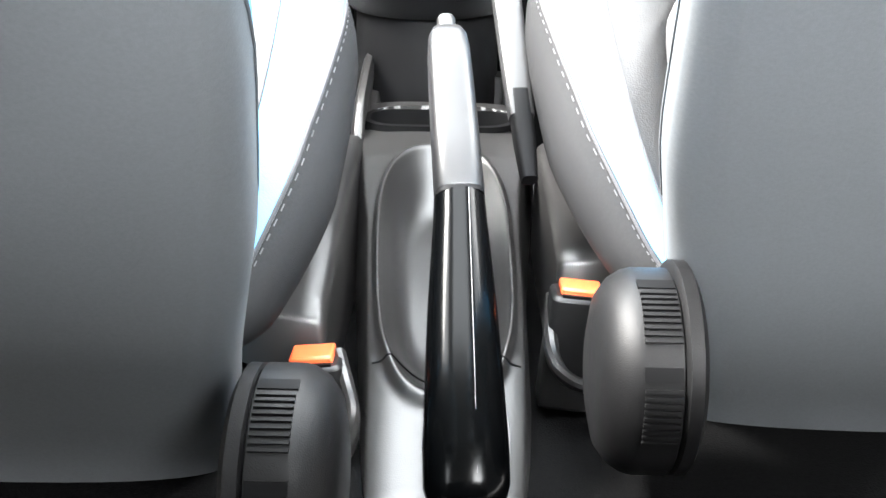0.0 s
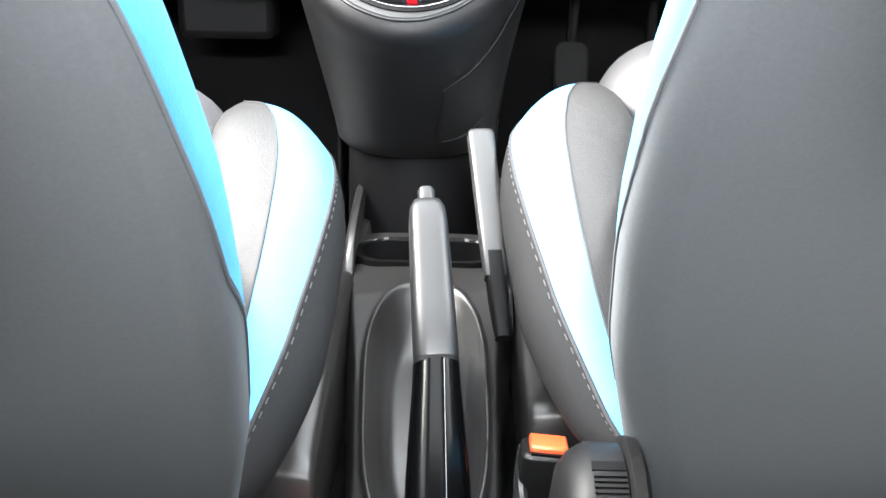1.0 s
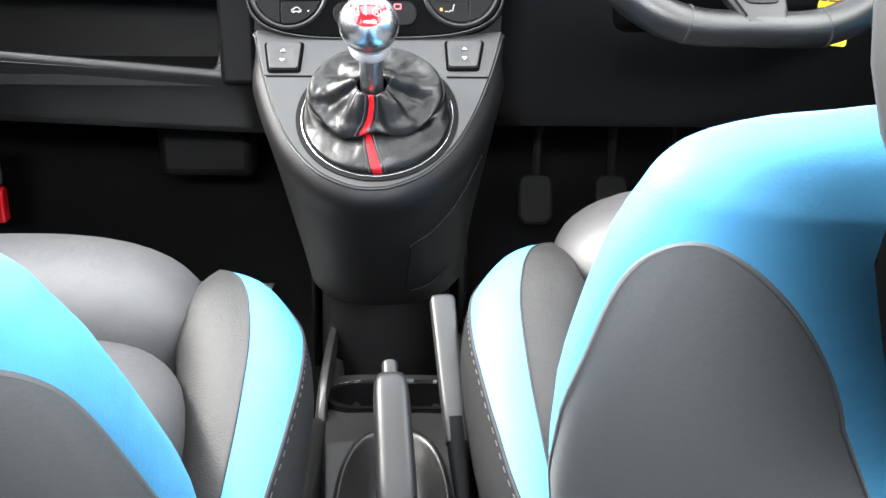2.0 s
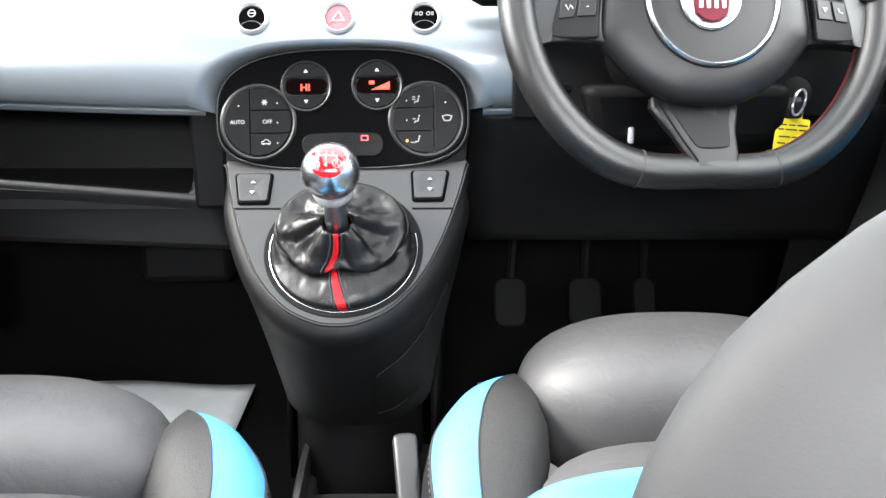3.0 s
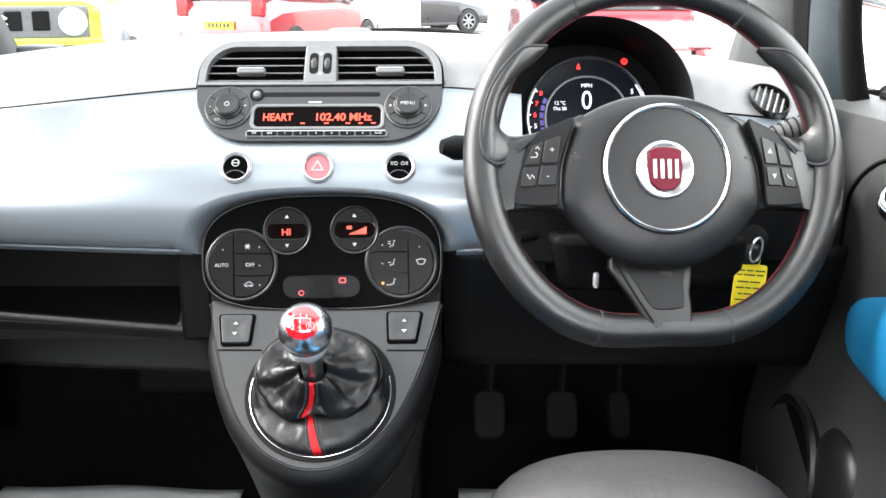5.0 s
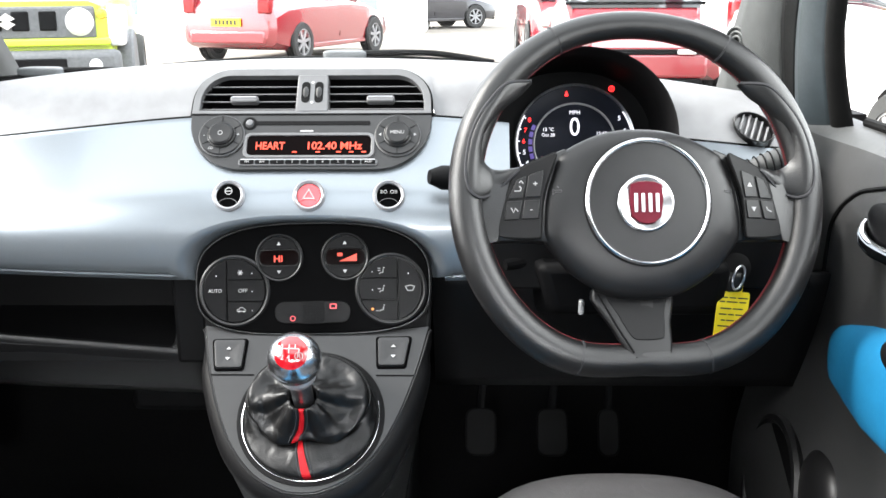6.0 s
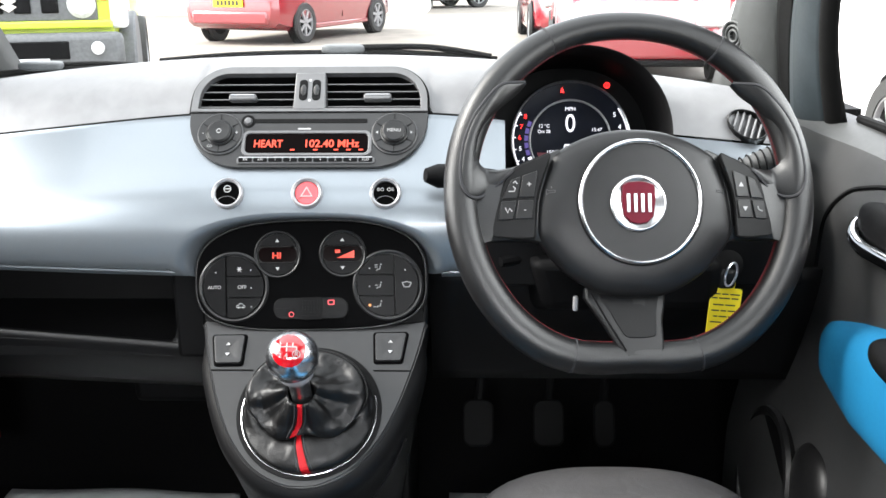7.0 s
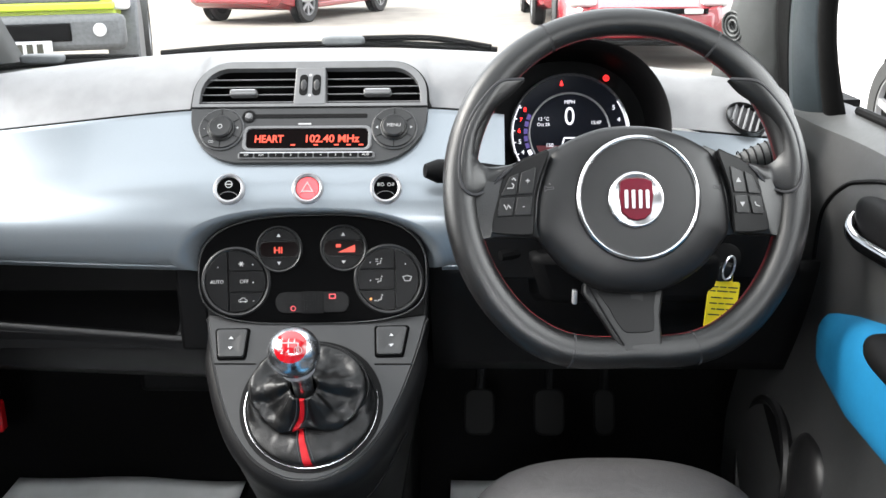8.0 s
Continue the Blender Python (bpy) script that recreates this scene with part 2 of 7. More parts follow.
def tube(points, radius, n=10, closed=False, bm=None, flat=1.0, up=(0, 0, 1)):
    """A round (or flattened) bar along points; radius may be a list."""
    pts = [Vector(p) for p in points]
    k = len(pts)
    rad = radius if isinstance(radius, (list, tuple)) else [radius] * k
    rows = []
    for i, p in enumerate(pts):
        a = pts[(i - 1) % k] if closed or i else p
        b = pts[(i + 1) % k] if closed or i < k - 1 else p
        d = (b - a).normalized()
        s = d.cross(Vector(up))
        s = s.normalized() if s.length > 1e-4 else d.orthogonal().normalized()
        w = s.cross(d).normalized()
        rows.append([p + (s * math.cos(2 * math.pi * j / n) + w * (flat * math.sin(2 * math.pi * j / n))) * rad[i] for j in range(n)])
    if closed:
        rows.append(rows[0])
    return rows_mesh(rows, True, not closed, bm)


def spline(points, steps=6, closed=False):
    """A smooth line through the points."""
    p = [Vector(q) for q in points]
    n = len(p)
    out = []
    for i in range(n if closed else n - 1):
        a, b, c, d = (p[(i + k) % n] if closed else p[min(max(i + k, 0), n - 1)] for k in (-1, 0, 1, 2))
        for s in range(steps):
            t = s / steps
            out.append(0.5 * ((2 * b) + (c - a) * t + (2 * a - 5 * b + 4 * c - d) * t * t + (3 * b - a - 3 * c + d) * t ** 3))
    if not closed:
        out.append(p[-1])
    return out


def rounded(w, h, r, n=6, cx=0.0, cy=0.0):
    """The outline of a rectangle with round corners."""
    r = min(r, w / 2 - 1e-5, h / 2 - 1e-5)
    out = []
    for sx, sy, a in ((1, 1, 0), (-1, 1, 90), (-1, -1, 180), (1, -1, 270)):
        for i in range(n + 1):
            t = radians(a + 90 * i / n)
            out.append((cx + sx * (w / 2 - r) + r * math.cos(t), cy + sy * (h / 2 - r) + r * math.sin(t)))
    return out


def circle(r, n=40, cx=0.0, cy=0.0, ry=None):
    return [(cx + r * math.cos(2 * math.pi * i / n), cy + (ry or r) * math.sin(2 * math.pi * i / n)) for i in range(n)]


def hull(circles, n=48):
    """The outline round several circles (x, y, r), seen along even angles from their middle."""
    cx = sum(c[0] for c in circles) / len(circles)
    cy = sum(c[1] for c in circles) / len(circles)
    pts = sorted({(round(x + r * math.cos(2 * math.pi * i / n), 6), round(y + r * math.sin(2 * math.pi * i / n), 6)) for x, y, r in circles for i in range(n)})

    def half(seq):
        h = []
        for p in seq:
            while len(h) > 1 and (h[-1][0] - h[-2][0]) * (p[1] - h[-2][1]) - (h[-1][1] - h[-2][1]) * (p[0] - h[-2][0]) <= 0:
                h.pop()
            h.append(p)
        return h[:-1]
    return half(pts) + half(pts[::-1])


def grown(outline, d):
    """The outline moved outward by d."""
    n = len(outline)
    out = []
    for i in range(n):
        a, b = Vector(outline[i - 1]), Vector(outline[(i + 1) % n])
        t = (b - a).normalized()
        out.append((outline[i][0] + t.y * d, outline[i][1] - t.x * d))
    return out


def lift(outline, z=0.0):
    return [(x, y, z) for x, y in outline]


def lettering(words, size, mat, parent, x=0.0, y=0.0, z=0.0, wide=1.0, thick=0.0002, m=None, turn=0.0, bold=0.0):
    """Words in the built-in font as a mesh, centred at x, y on the parent's face."""
    cu = bpy.data.curves.new("lettering", "FONT")
    cu.body, cu.size, cu.align_x, cu.align_y, cu.extrude = words, size, "CENTER", "CENTER", thick
    cu.offset = bold * size
    tmp = bpy.data.objects.new("lettering", cu)
    me = bpy.data.meshes.new_from_object(tmp)
    bpy.data.objects.remove(tmp)
    me.transform((m or Matrix.Identity(4)) @ Matrix.Translation((x, y, z)) @ Matrix.Rotation(radians(turn), 4, "Z") @ Matrix.Diagonal((wide, 1, 1, 1)))
    me.materials.clear()
    me.materials.append(mat)
    ob = new("lettering", me)
    ob.parent = parent
    WORLD[ob.name] = WORLD[parent.name]
    return ob


C = -0.026
RADIO = basis((C - 0.0025, 1.140, 0.987), (0, 0.605, 0.796), (0, -0.796, 0.605))
CLIMATE = basis((C + 0.003, 1.067, 0.8345), (-0.016, 0.281, 0.960), (0, -0.960, 0.281))
LOWER = basis((-0.018, 1.037, 0.732), (0, 0.743, 0.669), (0, -0.669, 0.743))
WHEEL = basis((0.3397, 0.9565, 0.9205), (-0.0169, 0.3444, 0.9387), (0.1171, -0.9317, 0.3439))

# ---------------------------------------------------------------- ground and surroundings
ground = thing("ground", (0, 0, 0), "pale tan concrete paving of a car sales yard", "ground", kind="structure")
part("paving", sheet(lambda u, v: Vector((-150 + 300 * u, -100 + 400 * v, 0)), 6, 6), PAVING, ground)


def bars(parent, x, y, z, w, h, n, mat, m):
    """Unreadable writing as a row of plain bars."""
    for i in range(n):
        k = w / n
        part("bar", box(x - w / 2 + k * (i + 0.5), y, z, k * 0.62, h, 0.003, m=m), mat, parent, smooth=False)


def road_wheel(parent, x, y, r, wide, m):
    at = m @ Matrix.Translation((x, y, r)) @ Matrix.Rotation(radians(90), 4, "Y")
    s = 1 if x > 0 else -1
    t = part("tyre", lathe([(r * 0.66, -wide / 2), (r * 0.93, -wide / 2), (r, -wide * 0.32), (r, wide * 0.32), (r * 0.93, wide / 2), (r * 0.66, wide / 2)], 36, m=at, caps=False), TYRE, parent)
    rim = lathe([(r * 0.67, -wide * 0.3), (r * 0.67, s * wide * 0.46), (r * 0.62, s * wide * 0.47), (r * 0.6, s * wide * 0.2)], 36, m=at)
    part("rim", rim, SILVER, t)
    for i in range(7):
        a = at @ Matrix.Rotation(2 * math.pi * i / 7, 4, "Z")
        part("spoke", box(r * 0.33, 0, s * wide * 0.36, r * 0.6, r * 0.13, 0.03, m=a), SILVER, t)


def side_loft(stations, m):
    """A car body from stations (y, half width at sill, at waist, at top, z of sill, waist, top)."""
    rows = []
    for y, w0, w1, w2, z0, z1, z2 in stations:
        half = [(w0 * 0.9, z0), (w0, z0 + 0.06), ((w0 + w1) / 2 + 0.015, (z0 + z1) / 2), (w1, z1), (w1 * 0.97, z1 + 0.03), (w2, z2 - 0.04), (w2 * 0.86, z2)]
        rows.append([m @ Vector((x, y, z)) for x, z in half] + [m @ Vector((-x, y, z)) for x, z in half[::-1]])
    return rows_mesh(rows, True, True)


def hatchback(place, paint, label):
    """A small five-door car; local y points to its nose, x to its right."""
    car = thing("parked_car", Matrix.Identity(4), label, "car", "cars in the yard")
    car.matrix_basis = place
    WORLD[car.name] = place
    i4 = Matrix.Identity(4)
    body = part("body", side_loft([(-1.98, .70, .72, .66, .34, .62, .80), (-1.9, .80, .82, .74, .27, .68, .95), (-1.6, .83, .85, .72, .2, .78, 1.02), (-1.0, .84, .86, .72, .19, .82, 1.0),
                                   (0.3, .84, .86, .72, .19, .84, .98), (0.9, .83, .85, .70, .2, .80, .93), (1.5, .82, .82, .66, .22, .66, .72), (1.85, .76, .74, .6, .26, .57, .62), (1.98, .62, .62, .5, .34, .52, .565)], i4), paint, car)
    part("cabin", side_loft([(-1.82, .70, .69, .52, .92, 1.1, 1.3), (-1.45, .72, .70, .56, .95, 1.2, 1.46), (-0.4, .72, .71, .58, .95, 1.24, 1.5), (0.35, .72, .70, .55, .95, 1.2, 1.42), (1.0, .7, .66, .5, .9, .96, 1.0)], i4), DARK_WINDOW, car)
    part("roof", side_loft([(-1.75, .5, .5, .46, 1.32, 1.36, 1.4), (-0.6, .58, .58, .52, 1.45, 1.49, 1.53), (0.25, .55, .54, .48, 1.4, 1.44, 1.47)], i4), paint, car)
    for sx in (-1, 1):
        for y in (-1.24, 1.2):
            part("wheel_arch", prism(circle(0.33, 28), -0.06, 0.06, m=Matrix.Translation((sx * 0.79, y, 0.31)) @ Matrix.Rotation(radians(90), 4, "Y")), BLACK, car)
            road_wheel(car, sx * 0.79, y, 0.305, 0.19, i4)
        part("side_window", box(sx * 0.715, -0.35, 1.17, 0.02, 1.5, 0.3), DARK_WINDOW, car, bevel=0.01)
        part("tail_lamp", box(sx * 0.66, -1.93, 0.88, 0.2, 0.14, 0.26), RED_GLOSS, car, bevel=0.02)
        part("headlamp", box(sx * 0.60, 1.80, 0.62, 0.26, 0.26, 0.11), LAMP_WHITE, car, bevel=0.03)
        # plain white trim block, added on each side of the nose
        part("fog_lamp", box(sx * 0.40, 2.005, 0.525, 0.17, 0.03, 0.045), LAMP_WHITE, car, bevel=0.008)
        part("sill", box(sx * 0.835, -0.02, 0.24, 0.03, 1.75, 0.07), paint, car, bevel=0.012)
        part("door_seam", box(sx * 0.852, -0.05, 0.6, 0.012, 0.012, 0.5), BLACK, car)
    part("bumper", box(0, -1.955, 0.40, 1.34, 0.1, 0.20), paint, car, bevel=0.04)
    part("front_bumper", box(0, 1.95, 0.40, 1.2, 0.1, 0.24), paint, car, bevel=0.04)
    part("lower_lip", box(0, 1.96, 0.245, 1.1, 0.08, 0.06), BLACK, car, bevel=0.02)
    part("grille", box(0, 1.985, 0.525, 1.06, 0.04, 0.05), BLACK, car, bevel=0.01)
    plate = part("plate", box(0, -2.0, 0.62, 0.52, 0.02, 0.12), PLATE_Y, car, bevel=0.004)
    bars(plate, 0, 0, 0, 0.4, 0.07, 6, TAG_INK, Matrix.Translation((0, -2.014, 0.62)) @ Matrix.Rotation(radians(90), 4, "X"))
    return car


def compact_offroader(place):
    """A boxy little off-roader seen from its face; local y points to its nose."""
    car = thing("off_road_car", place, "boxy lime yellow off-road car with black grille, parked", "car", "cars in the yard")
    part("body", side_loft([(-1.7, .74, .74, .72, .45, .9, 1.1), (0.4, .74, .74, .72, .45, .95, 1.12), (1.45, .72, .72, .70, .45, .93, 1.08), (1.56, .70, .70, .66, .5, .9, 1.04)], Matrix.Identity(4)), CAR_LIME, car)
    part("cabin", side_loft([(-1.7, .72, .7, .62, 1.08, 1.4, 1.72), (0.1, .72, .7, .62, 1.08, 1.4, 1.72), (0.45, .72, .66, .6, 1.08, 1.12, 1.16)], Matrix.Identity(4)), DARK_WINDOW, car)
    part("grille", box(0, 1.575, 0.885, 1.22, 0.04, 0.24), BUMPER, car, bevel=0.02)
    for x in (-0.28, -0.09, 0.1, 0.29):
        part("grille_slot", box(x, 1.60, 0.9, 0.12, 0.02, 0.14), BLACK, car, bevel=0.01)
    part("badge", prism([(-0.06, 0.02), (0, 0.06), (0.06, 0.02), (0.02, 0), (0.06, -0.02), (0, -0.06), (-0.06, -0.02), (-0.02, 0)], 0, 0.01, m=Matrix.Translation((0, 1.612, 0.9)) @ Matrix.Rotation(radians(90), 4, "X") @ Matrix.Scale(-1, 4, (0, 0, 1))), CHROME, car)
    for s in (-1, 1):
        part("headlamp", lathe([(0.0, 0.05), (0.07, 0.045), (0.1, 0.02), (0.105, 0.0)], 28, m=Matrix.Translation((s * 0.5, 1.585, 0.89)) @ Matrix.Rotation(radians(-90), 4, "X")), LAMP_WHITE, car)
        part("indicator", lathe([(0, 0.03), (0.035, 0.025), (0.04, 0)], 18, m=Matrix.Translation((s * 0.66, 1.585, 0.95)) @ Matrix.Rotation(radians(-90), 4, "X")), LAMP_AMBER, car)
        part("fog_lamp", lathe([(0, 0.03), (0.045, 0.025), (0.05, 0)], 20, m=Matrix.Translation((s * 0.6, 1.735, 0.58)) @ Matrix.Rotation(radians(-90), 4, "X")), LAMP_WHITE, car)
        part("arch_flare", prism(circle(0.42, 28), -0.12, 0.12, m=Matrix.Translation((s * 0.74, 1.05, 0.4)) @ Matrix.Rotation(radians(90), 4, "Y")), BUMPER, car, bevel=0.02)
        part("wing", box(s * 0.755, 1.38, 0.86, 0.13, 0.4, 0.3), CAR_WHITE, car, bevel=0.03)
        for y in (1.1, -1.15):
            road_wheel(car, s * 0.74, y, 0.34, 0.2, Matrix.Identity(4))
    part("valance", box(0, 1.59, 0.745, 1.42, 0.06, 0.06), CAR_LIME, car, bevel=0.015)
    part("bumper", box(0, 1.64, 0.56, 1.56, 0.18, 0.26), BUMPER, car, bevel=0.05)
    part("bumper_inlet", box(0, 1.735, 0.57, 0.8, 0.02, 0.13), BLACK, car, bevel=0.01)
    plate = part("plate", box(0, 1.755, 0.46, 0.52, 0.02, 0.11), LAMP_WHITE, car, bevel=0.004)
    bars(plate, 0, 0, 0, 0.42, 0.07, 6, TAG_INK, Matrix.Translation((0, 1.769, 0.46)) @ Matrix.Rotation(radians(90), 4, "X"))
    return car


compact_offroader(pose(-3.66, 8.75, 0, 0, 0, 196))
turn = math.degrees(math.atan2(-0.88, 2.27))
hatchback(Matrix.Translation((-2.48, 15.3, 0)) @ Matrix.Rotation(radians(turn), 4, "Z") @ Matrix.Translation((-0.79, 1.24, 0)), CAR_RED, "bright red hatchback with yellow rear plate, parked on paving")
hatchback(pose(1.885, 11.25, 0, 0, 0, 176), CAR_RED, "bright red hatchback facing nose-on, parked on paving")
hatchback(pose(1.80, 15.7, 0, 0, 0, 181), CAR_RED, "bright red hatchback parked behind another red car")
hatchback(pose(3.08, 6.2, 0, 0, 0, 183), CAR_WHITE, "white hatchback parked alongside on the paving")
hatchback(pose(-1.2, 27.5, 0, 0, 0, -60), CAR_DARK, "dark hatchback far off across the yard")
showroom = thing("showroom", (-9, 24, 0), "white showroom building with tall green-tinted glass", "building", kind="structure")
part("wall", box(-9, 26.2, 3, 16, 4, 6), RENDER_WALL, showroom, at_world=True)
for i in range(5):
    part("window", box(-14.5 + 2.9 * i, 24.17, 2.2, 1.6, 0.08, 3.4), GREEN_GLASS, showroom, at_world=True, bevel=0.01)
far_wall = thing("boundary_wall", (0, 55, 0), "long white boundary wall far across the yard", "wall", kind="structure")
part("wall", box(10, 56, 1.8, 120, 0.5, 3.6), RENDER_WALL, far_wall, at_world=True)

# ---------------------------------------------------------------- car shell
floor = thing("floor", (0, 0.6, 0.28), "charcoal loop-pile carpet of the car floor", "floor", kind="structure")


def floor_z(y):
    return float(np.interp(y, [-1.0, 0.95, 1.15, 1.34, 1.62], [0.24, 0.24, 0.35, 0.355, 0.66]))


def carpet(u, v):
    x, y = -0.70 + 1.40 * u, -1.0 + 2.62 * v
    hump = 0.0
    return Vector((x, y, floor_z(y) + hump * float(np.interp(y, [1.0, 1.3], [1, 0.4]))))


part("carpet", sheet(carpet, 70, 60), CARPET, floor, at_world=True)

bulkhead = thing("wall_front", (0, 1.64, 0.6), "black bulkhead behind the footwells", "wall", kind="structure")
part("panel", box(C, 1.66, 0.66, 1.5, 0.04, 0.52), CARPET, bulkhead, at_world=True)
roof = thing("ceiling", (0, 0.2, 1.44), "light grey headlining of the car roof", "ceiling", kind="structure")
def roof_point(u, v):
    return Vector((-0.58 + 1.16 * u, -1.0 + 1.78 * v, 1.40 + 0.06 * (1 - (2 * u - 1) ** 2) - 0.05 * (2 * v - 1) ** 2))


# headlining round an unseen roof opening, added to let daylight in
for u0, u1, v0, v1 in ((0, 1, 0, 0.60), (0, 1, 0.965, 1), (0, 0.20, 0.60, 0.965), (0.80, 1, 0.60, 0.965)):
    part("headlining", sheet(roof_point, 10, 10, u0, u1, v0, v1), HEADLINER, roof, at_world=True, solid=0.03, offset=1)
roof_pane = part("roof_pane", sheet(roof_point, 10, 10, 0.20, 0.80, 0.60, 0.965), GLASS, roof, "clear pane of an unseen roof opening that lets light in", at_world=True)
roof_pane.visible_shadow = False
# unseen rear closure; its opening is sized to steer light onto the seat backs
tail = thing("wall_rear", (0, -1.05, 0.6), "dark grey rear wall, unseen, limiting light from behind", "wall", kind="structure")
part("panel", box(0, -1.04, 0.70, 1.4, 0.05, 0.88), PLASTIC, tail, at_world=True)
part("tailgate_header", box(0, -1.04, 1.39, 1.4, 0.05, 0.08), PLASTIC, tail, at_world=True)
for s in (-1, 1):
    part("tailgate_side", box(s * 0.625, -1.04, 1.245, 0.15, 0.05, 0.21), PLASTIC, tail, at_world=True)
tail_pane = part("tailgate_pane", sheet(lambda u, v: Vector((-0.55 + 1.1 * u, -1.04, 1.14 + 0.21 * v)), 4, 2), GLASS, tail, "clear tailgate window, unseen, letting light onto the seat backs", at_world=True)
tail_pane.visible_shadow = False
for s in (-1, 1):
    quarter = thing("wall_right" if s > 0 else "wall_left", (s * 0.67, -0.7, 0.6), "dark grey rear quarter trim, unseen, blocking side light", "wall", kind="structure")
    # unseen side panels and a wide pillar block side light; panes admit some
    part("panel", box(s * 0.685, -0.68, 0.63, 0.04, 0.76, 0.76), PLASTIC, quarter, at_world=True, bevel=0.01)
    part("quarter_header", box(s * 0.685, -0.68, 1.37, 0.04, 0.76, 0.08), PLASTIC, quarter, at_world=True, bevel=0.01)
    quarter_pane = part("quarter_pane", rows_mesh([[Vector((s * 0.685, y, z)) for y in (-0.78, -0.30)] for z in (1.01, 1.33)]), GLASS, quarter, "small clear rear side window, unseen, letting some side light in", at_world=True)
    quarter_pane.visible_shadow = False
    part("centre_pillar", box(s * 0.66, -0.125, 1.19, 0.05, 0.35, 0.46), PLASTIC, quarter, at_world=True, bevel=0.015)
    # side walls added to stop stray light reaching the footwells
    kick = thing("wall_right_kick" if s > 0 else "wall_left_kick", (s * 0.70, 1.5, 0.5), "black kick panel beside the footwell", "wall", kind="structure")
    part("panel", box(s * 0.70, 1.50, 0.62, 0.03, 0.34, 0.68), BLACK, kick, at_world=True)

# unseen bench; its height and dark cloth keep light off the lower seat backs
rear_bench = thing("rear_seat", (0, -0.7, 0.3), "unseen charcoal bench shading the lower front seat backs", "seat")
part("cushion", box(0, -0.32, 0.36, 1.20, 0.44, 0.2), SIDE_CLOTH, rear_bench, at_world=True, bevel=0.05)
part("backrest", box(0, -0.60, 0.710, 1.24, 0.16, 0.70), SIDE_CLOTH, rear_bench, at_world=True, bevel=0.05)

screen_glass = thing("window_1", (0, 1.5, 1.0), "clear raked windscreen", "windscreen", kind="structure")


def screen_point(u, v):
    x = (-1 + 2 * u) * (0.62 - 0.06 * v)
    bow = 0.10 * (2 * u - 1) ** 2
    return Vector((x, 1.50 - bow - 0.72 * v, 0.975 + 0.41 * v + 0.02 * math.sin(math.pi * v)))


pane = part("pane", sheet(screen_point, 24, 8), GLASS, screen_glass, at_world=True)
pane.visible_shadow = False


# ---------------------------------------------------------------- dashboard
dash = thing("dashboard", (C, 1.15, 0.8), "pale blue-grey gloss dashboard with grained dark top pad", "dashboard", kind="structure")
HALF = 0.170


def beyond(x, d):
    """How far x lies past d from the middle, with a soft start."""
    e = abs(x - C) - d
    return 0.5 * (e + math.sqrt(e * e + 0.0025))


def lip_z(x):
    return 0.803 + 0.03 * beyond(x, 0.14)


def crest_z(x):
    return 0.985 - 0.105 * beyond(x, 0.15)


FACE = spline([(1.085, 0.797, 0), (1.069, 0.801, 0), (1.061, 0.812, 0), (1.058, 0.835, 0), (1.061, 0.865, 0), (1.0735, 0.898, 0), (1.100, 0.931, 0), (1.1235, 0.961, 0), (1.141, 0.985, 0)], 6)
FACE_Z = [p.y for p in FACE]
FACE_Y = [p.x for p in FACE]


def face_point(x, k):
    """A point of the painted face: k is the height as if at the middle."""
    y = float(np.interp(k, FACE_Z, FACE_Y))
    z = lip_z(x) + (k - 0.803) * (crest_z(x) - lip_z(x)) / 0.182
    return Vector((x, y + 0.05 * max(0.0, abs(x - C) - 0.30) ** 1.5, z))


def arch_k(x):
    d = min(1.0, abs(x - C) / HALF)
    return 0.800 + 0.078 * (1 - d ** 2.6) ** (1 / 2.6)


cols = [(x, 0.797) for x in np.linspace(-0.66, C - HALF, 26)]
cols += [(C + HALF * math.sin(radians(a)), None) for a in np.linspace(-89, 89, 48)]
cols += [(x, 0.797) for x in np.linspace(C + HALF, 0.565, 26)]
rows = []
for x, k0 in cols:
    k0 = arch_k(x) if k0 is None else k0
    rows.append([face_point(x, k0 + (0.886 - k0) * j / 9) for j in range(9)] + [face_point(x, 0.886 + 0.099 * j / 17) for j in range(18)])
cut = [i for i, (x, k0) in enumerate(cols) if x > 0.205]
far = [i for i, (x, k0) in enumerate(cols) if x > 0.395]


def even_normals(ob):
    """Shade the painted face by its true curve, also along the thin faces beside the arch."""
    me = ob.data
    out = []
    for v in me.vertices:
        p = WORLD[ob.name] @ v.co
        k = 0.803 + (p.z - lip_z(p.x)) * 0.182 / (crest_z(p.x) - lip_z(p.x))
        along = face_point(p.x + 0.004, k) - face_point(p.x - 0.004, k)
        up = face_point(p.x, k + 0.003) - face_point(p.x, k - 0.003)
        n = along.cross(up).normalized()
        out.append(n if n.dot(v.normal) > 0 else -n)
    me.normals_split_custom_set_from_vertices(out)


fascia = part("fascia", rows_mesh(rows[:cut[0] + 1]), PAINT, dash, "pale blue-grey metallic gloss fascia", at_world=True)
even_normals(fascia)
part("fascia_end", rows_mesh(rows[far[0]:]), PAINT, dash, "pale blue-grey metallic gloss fascia end", at_world=True)

# the flared surround that runs in from the fascia to the climate panel
flare = []
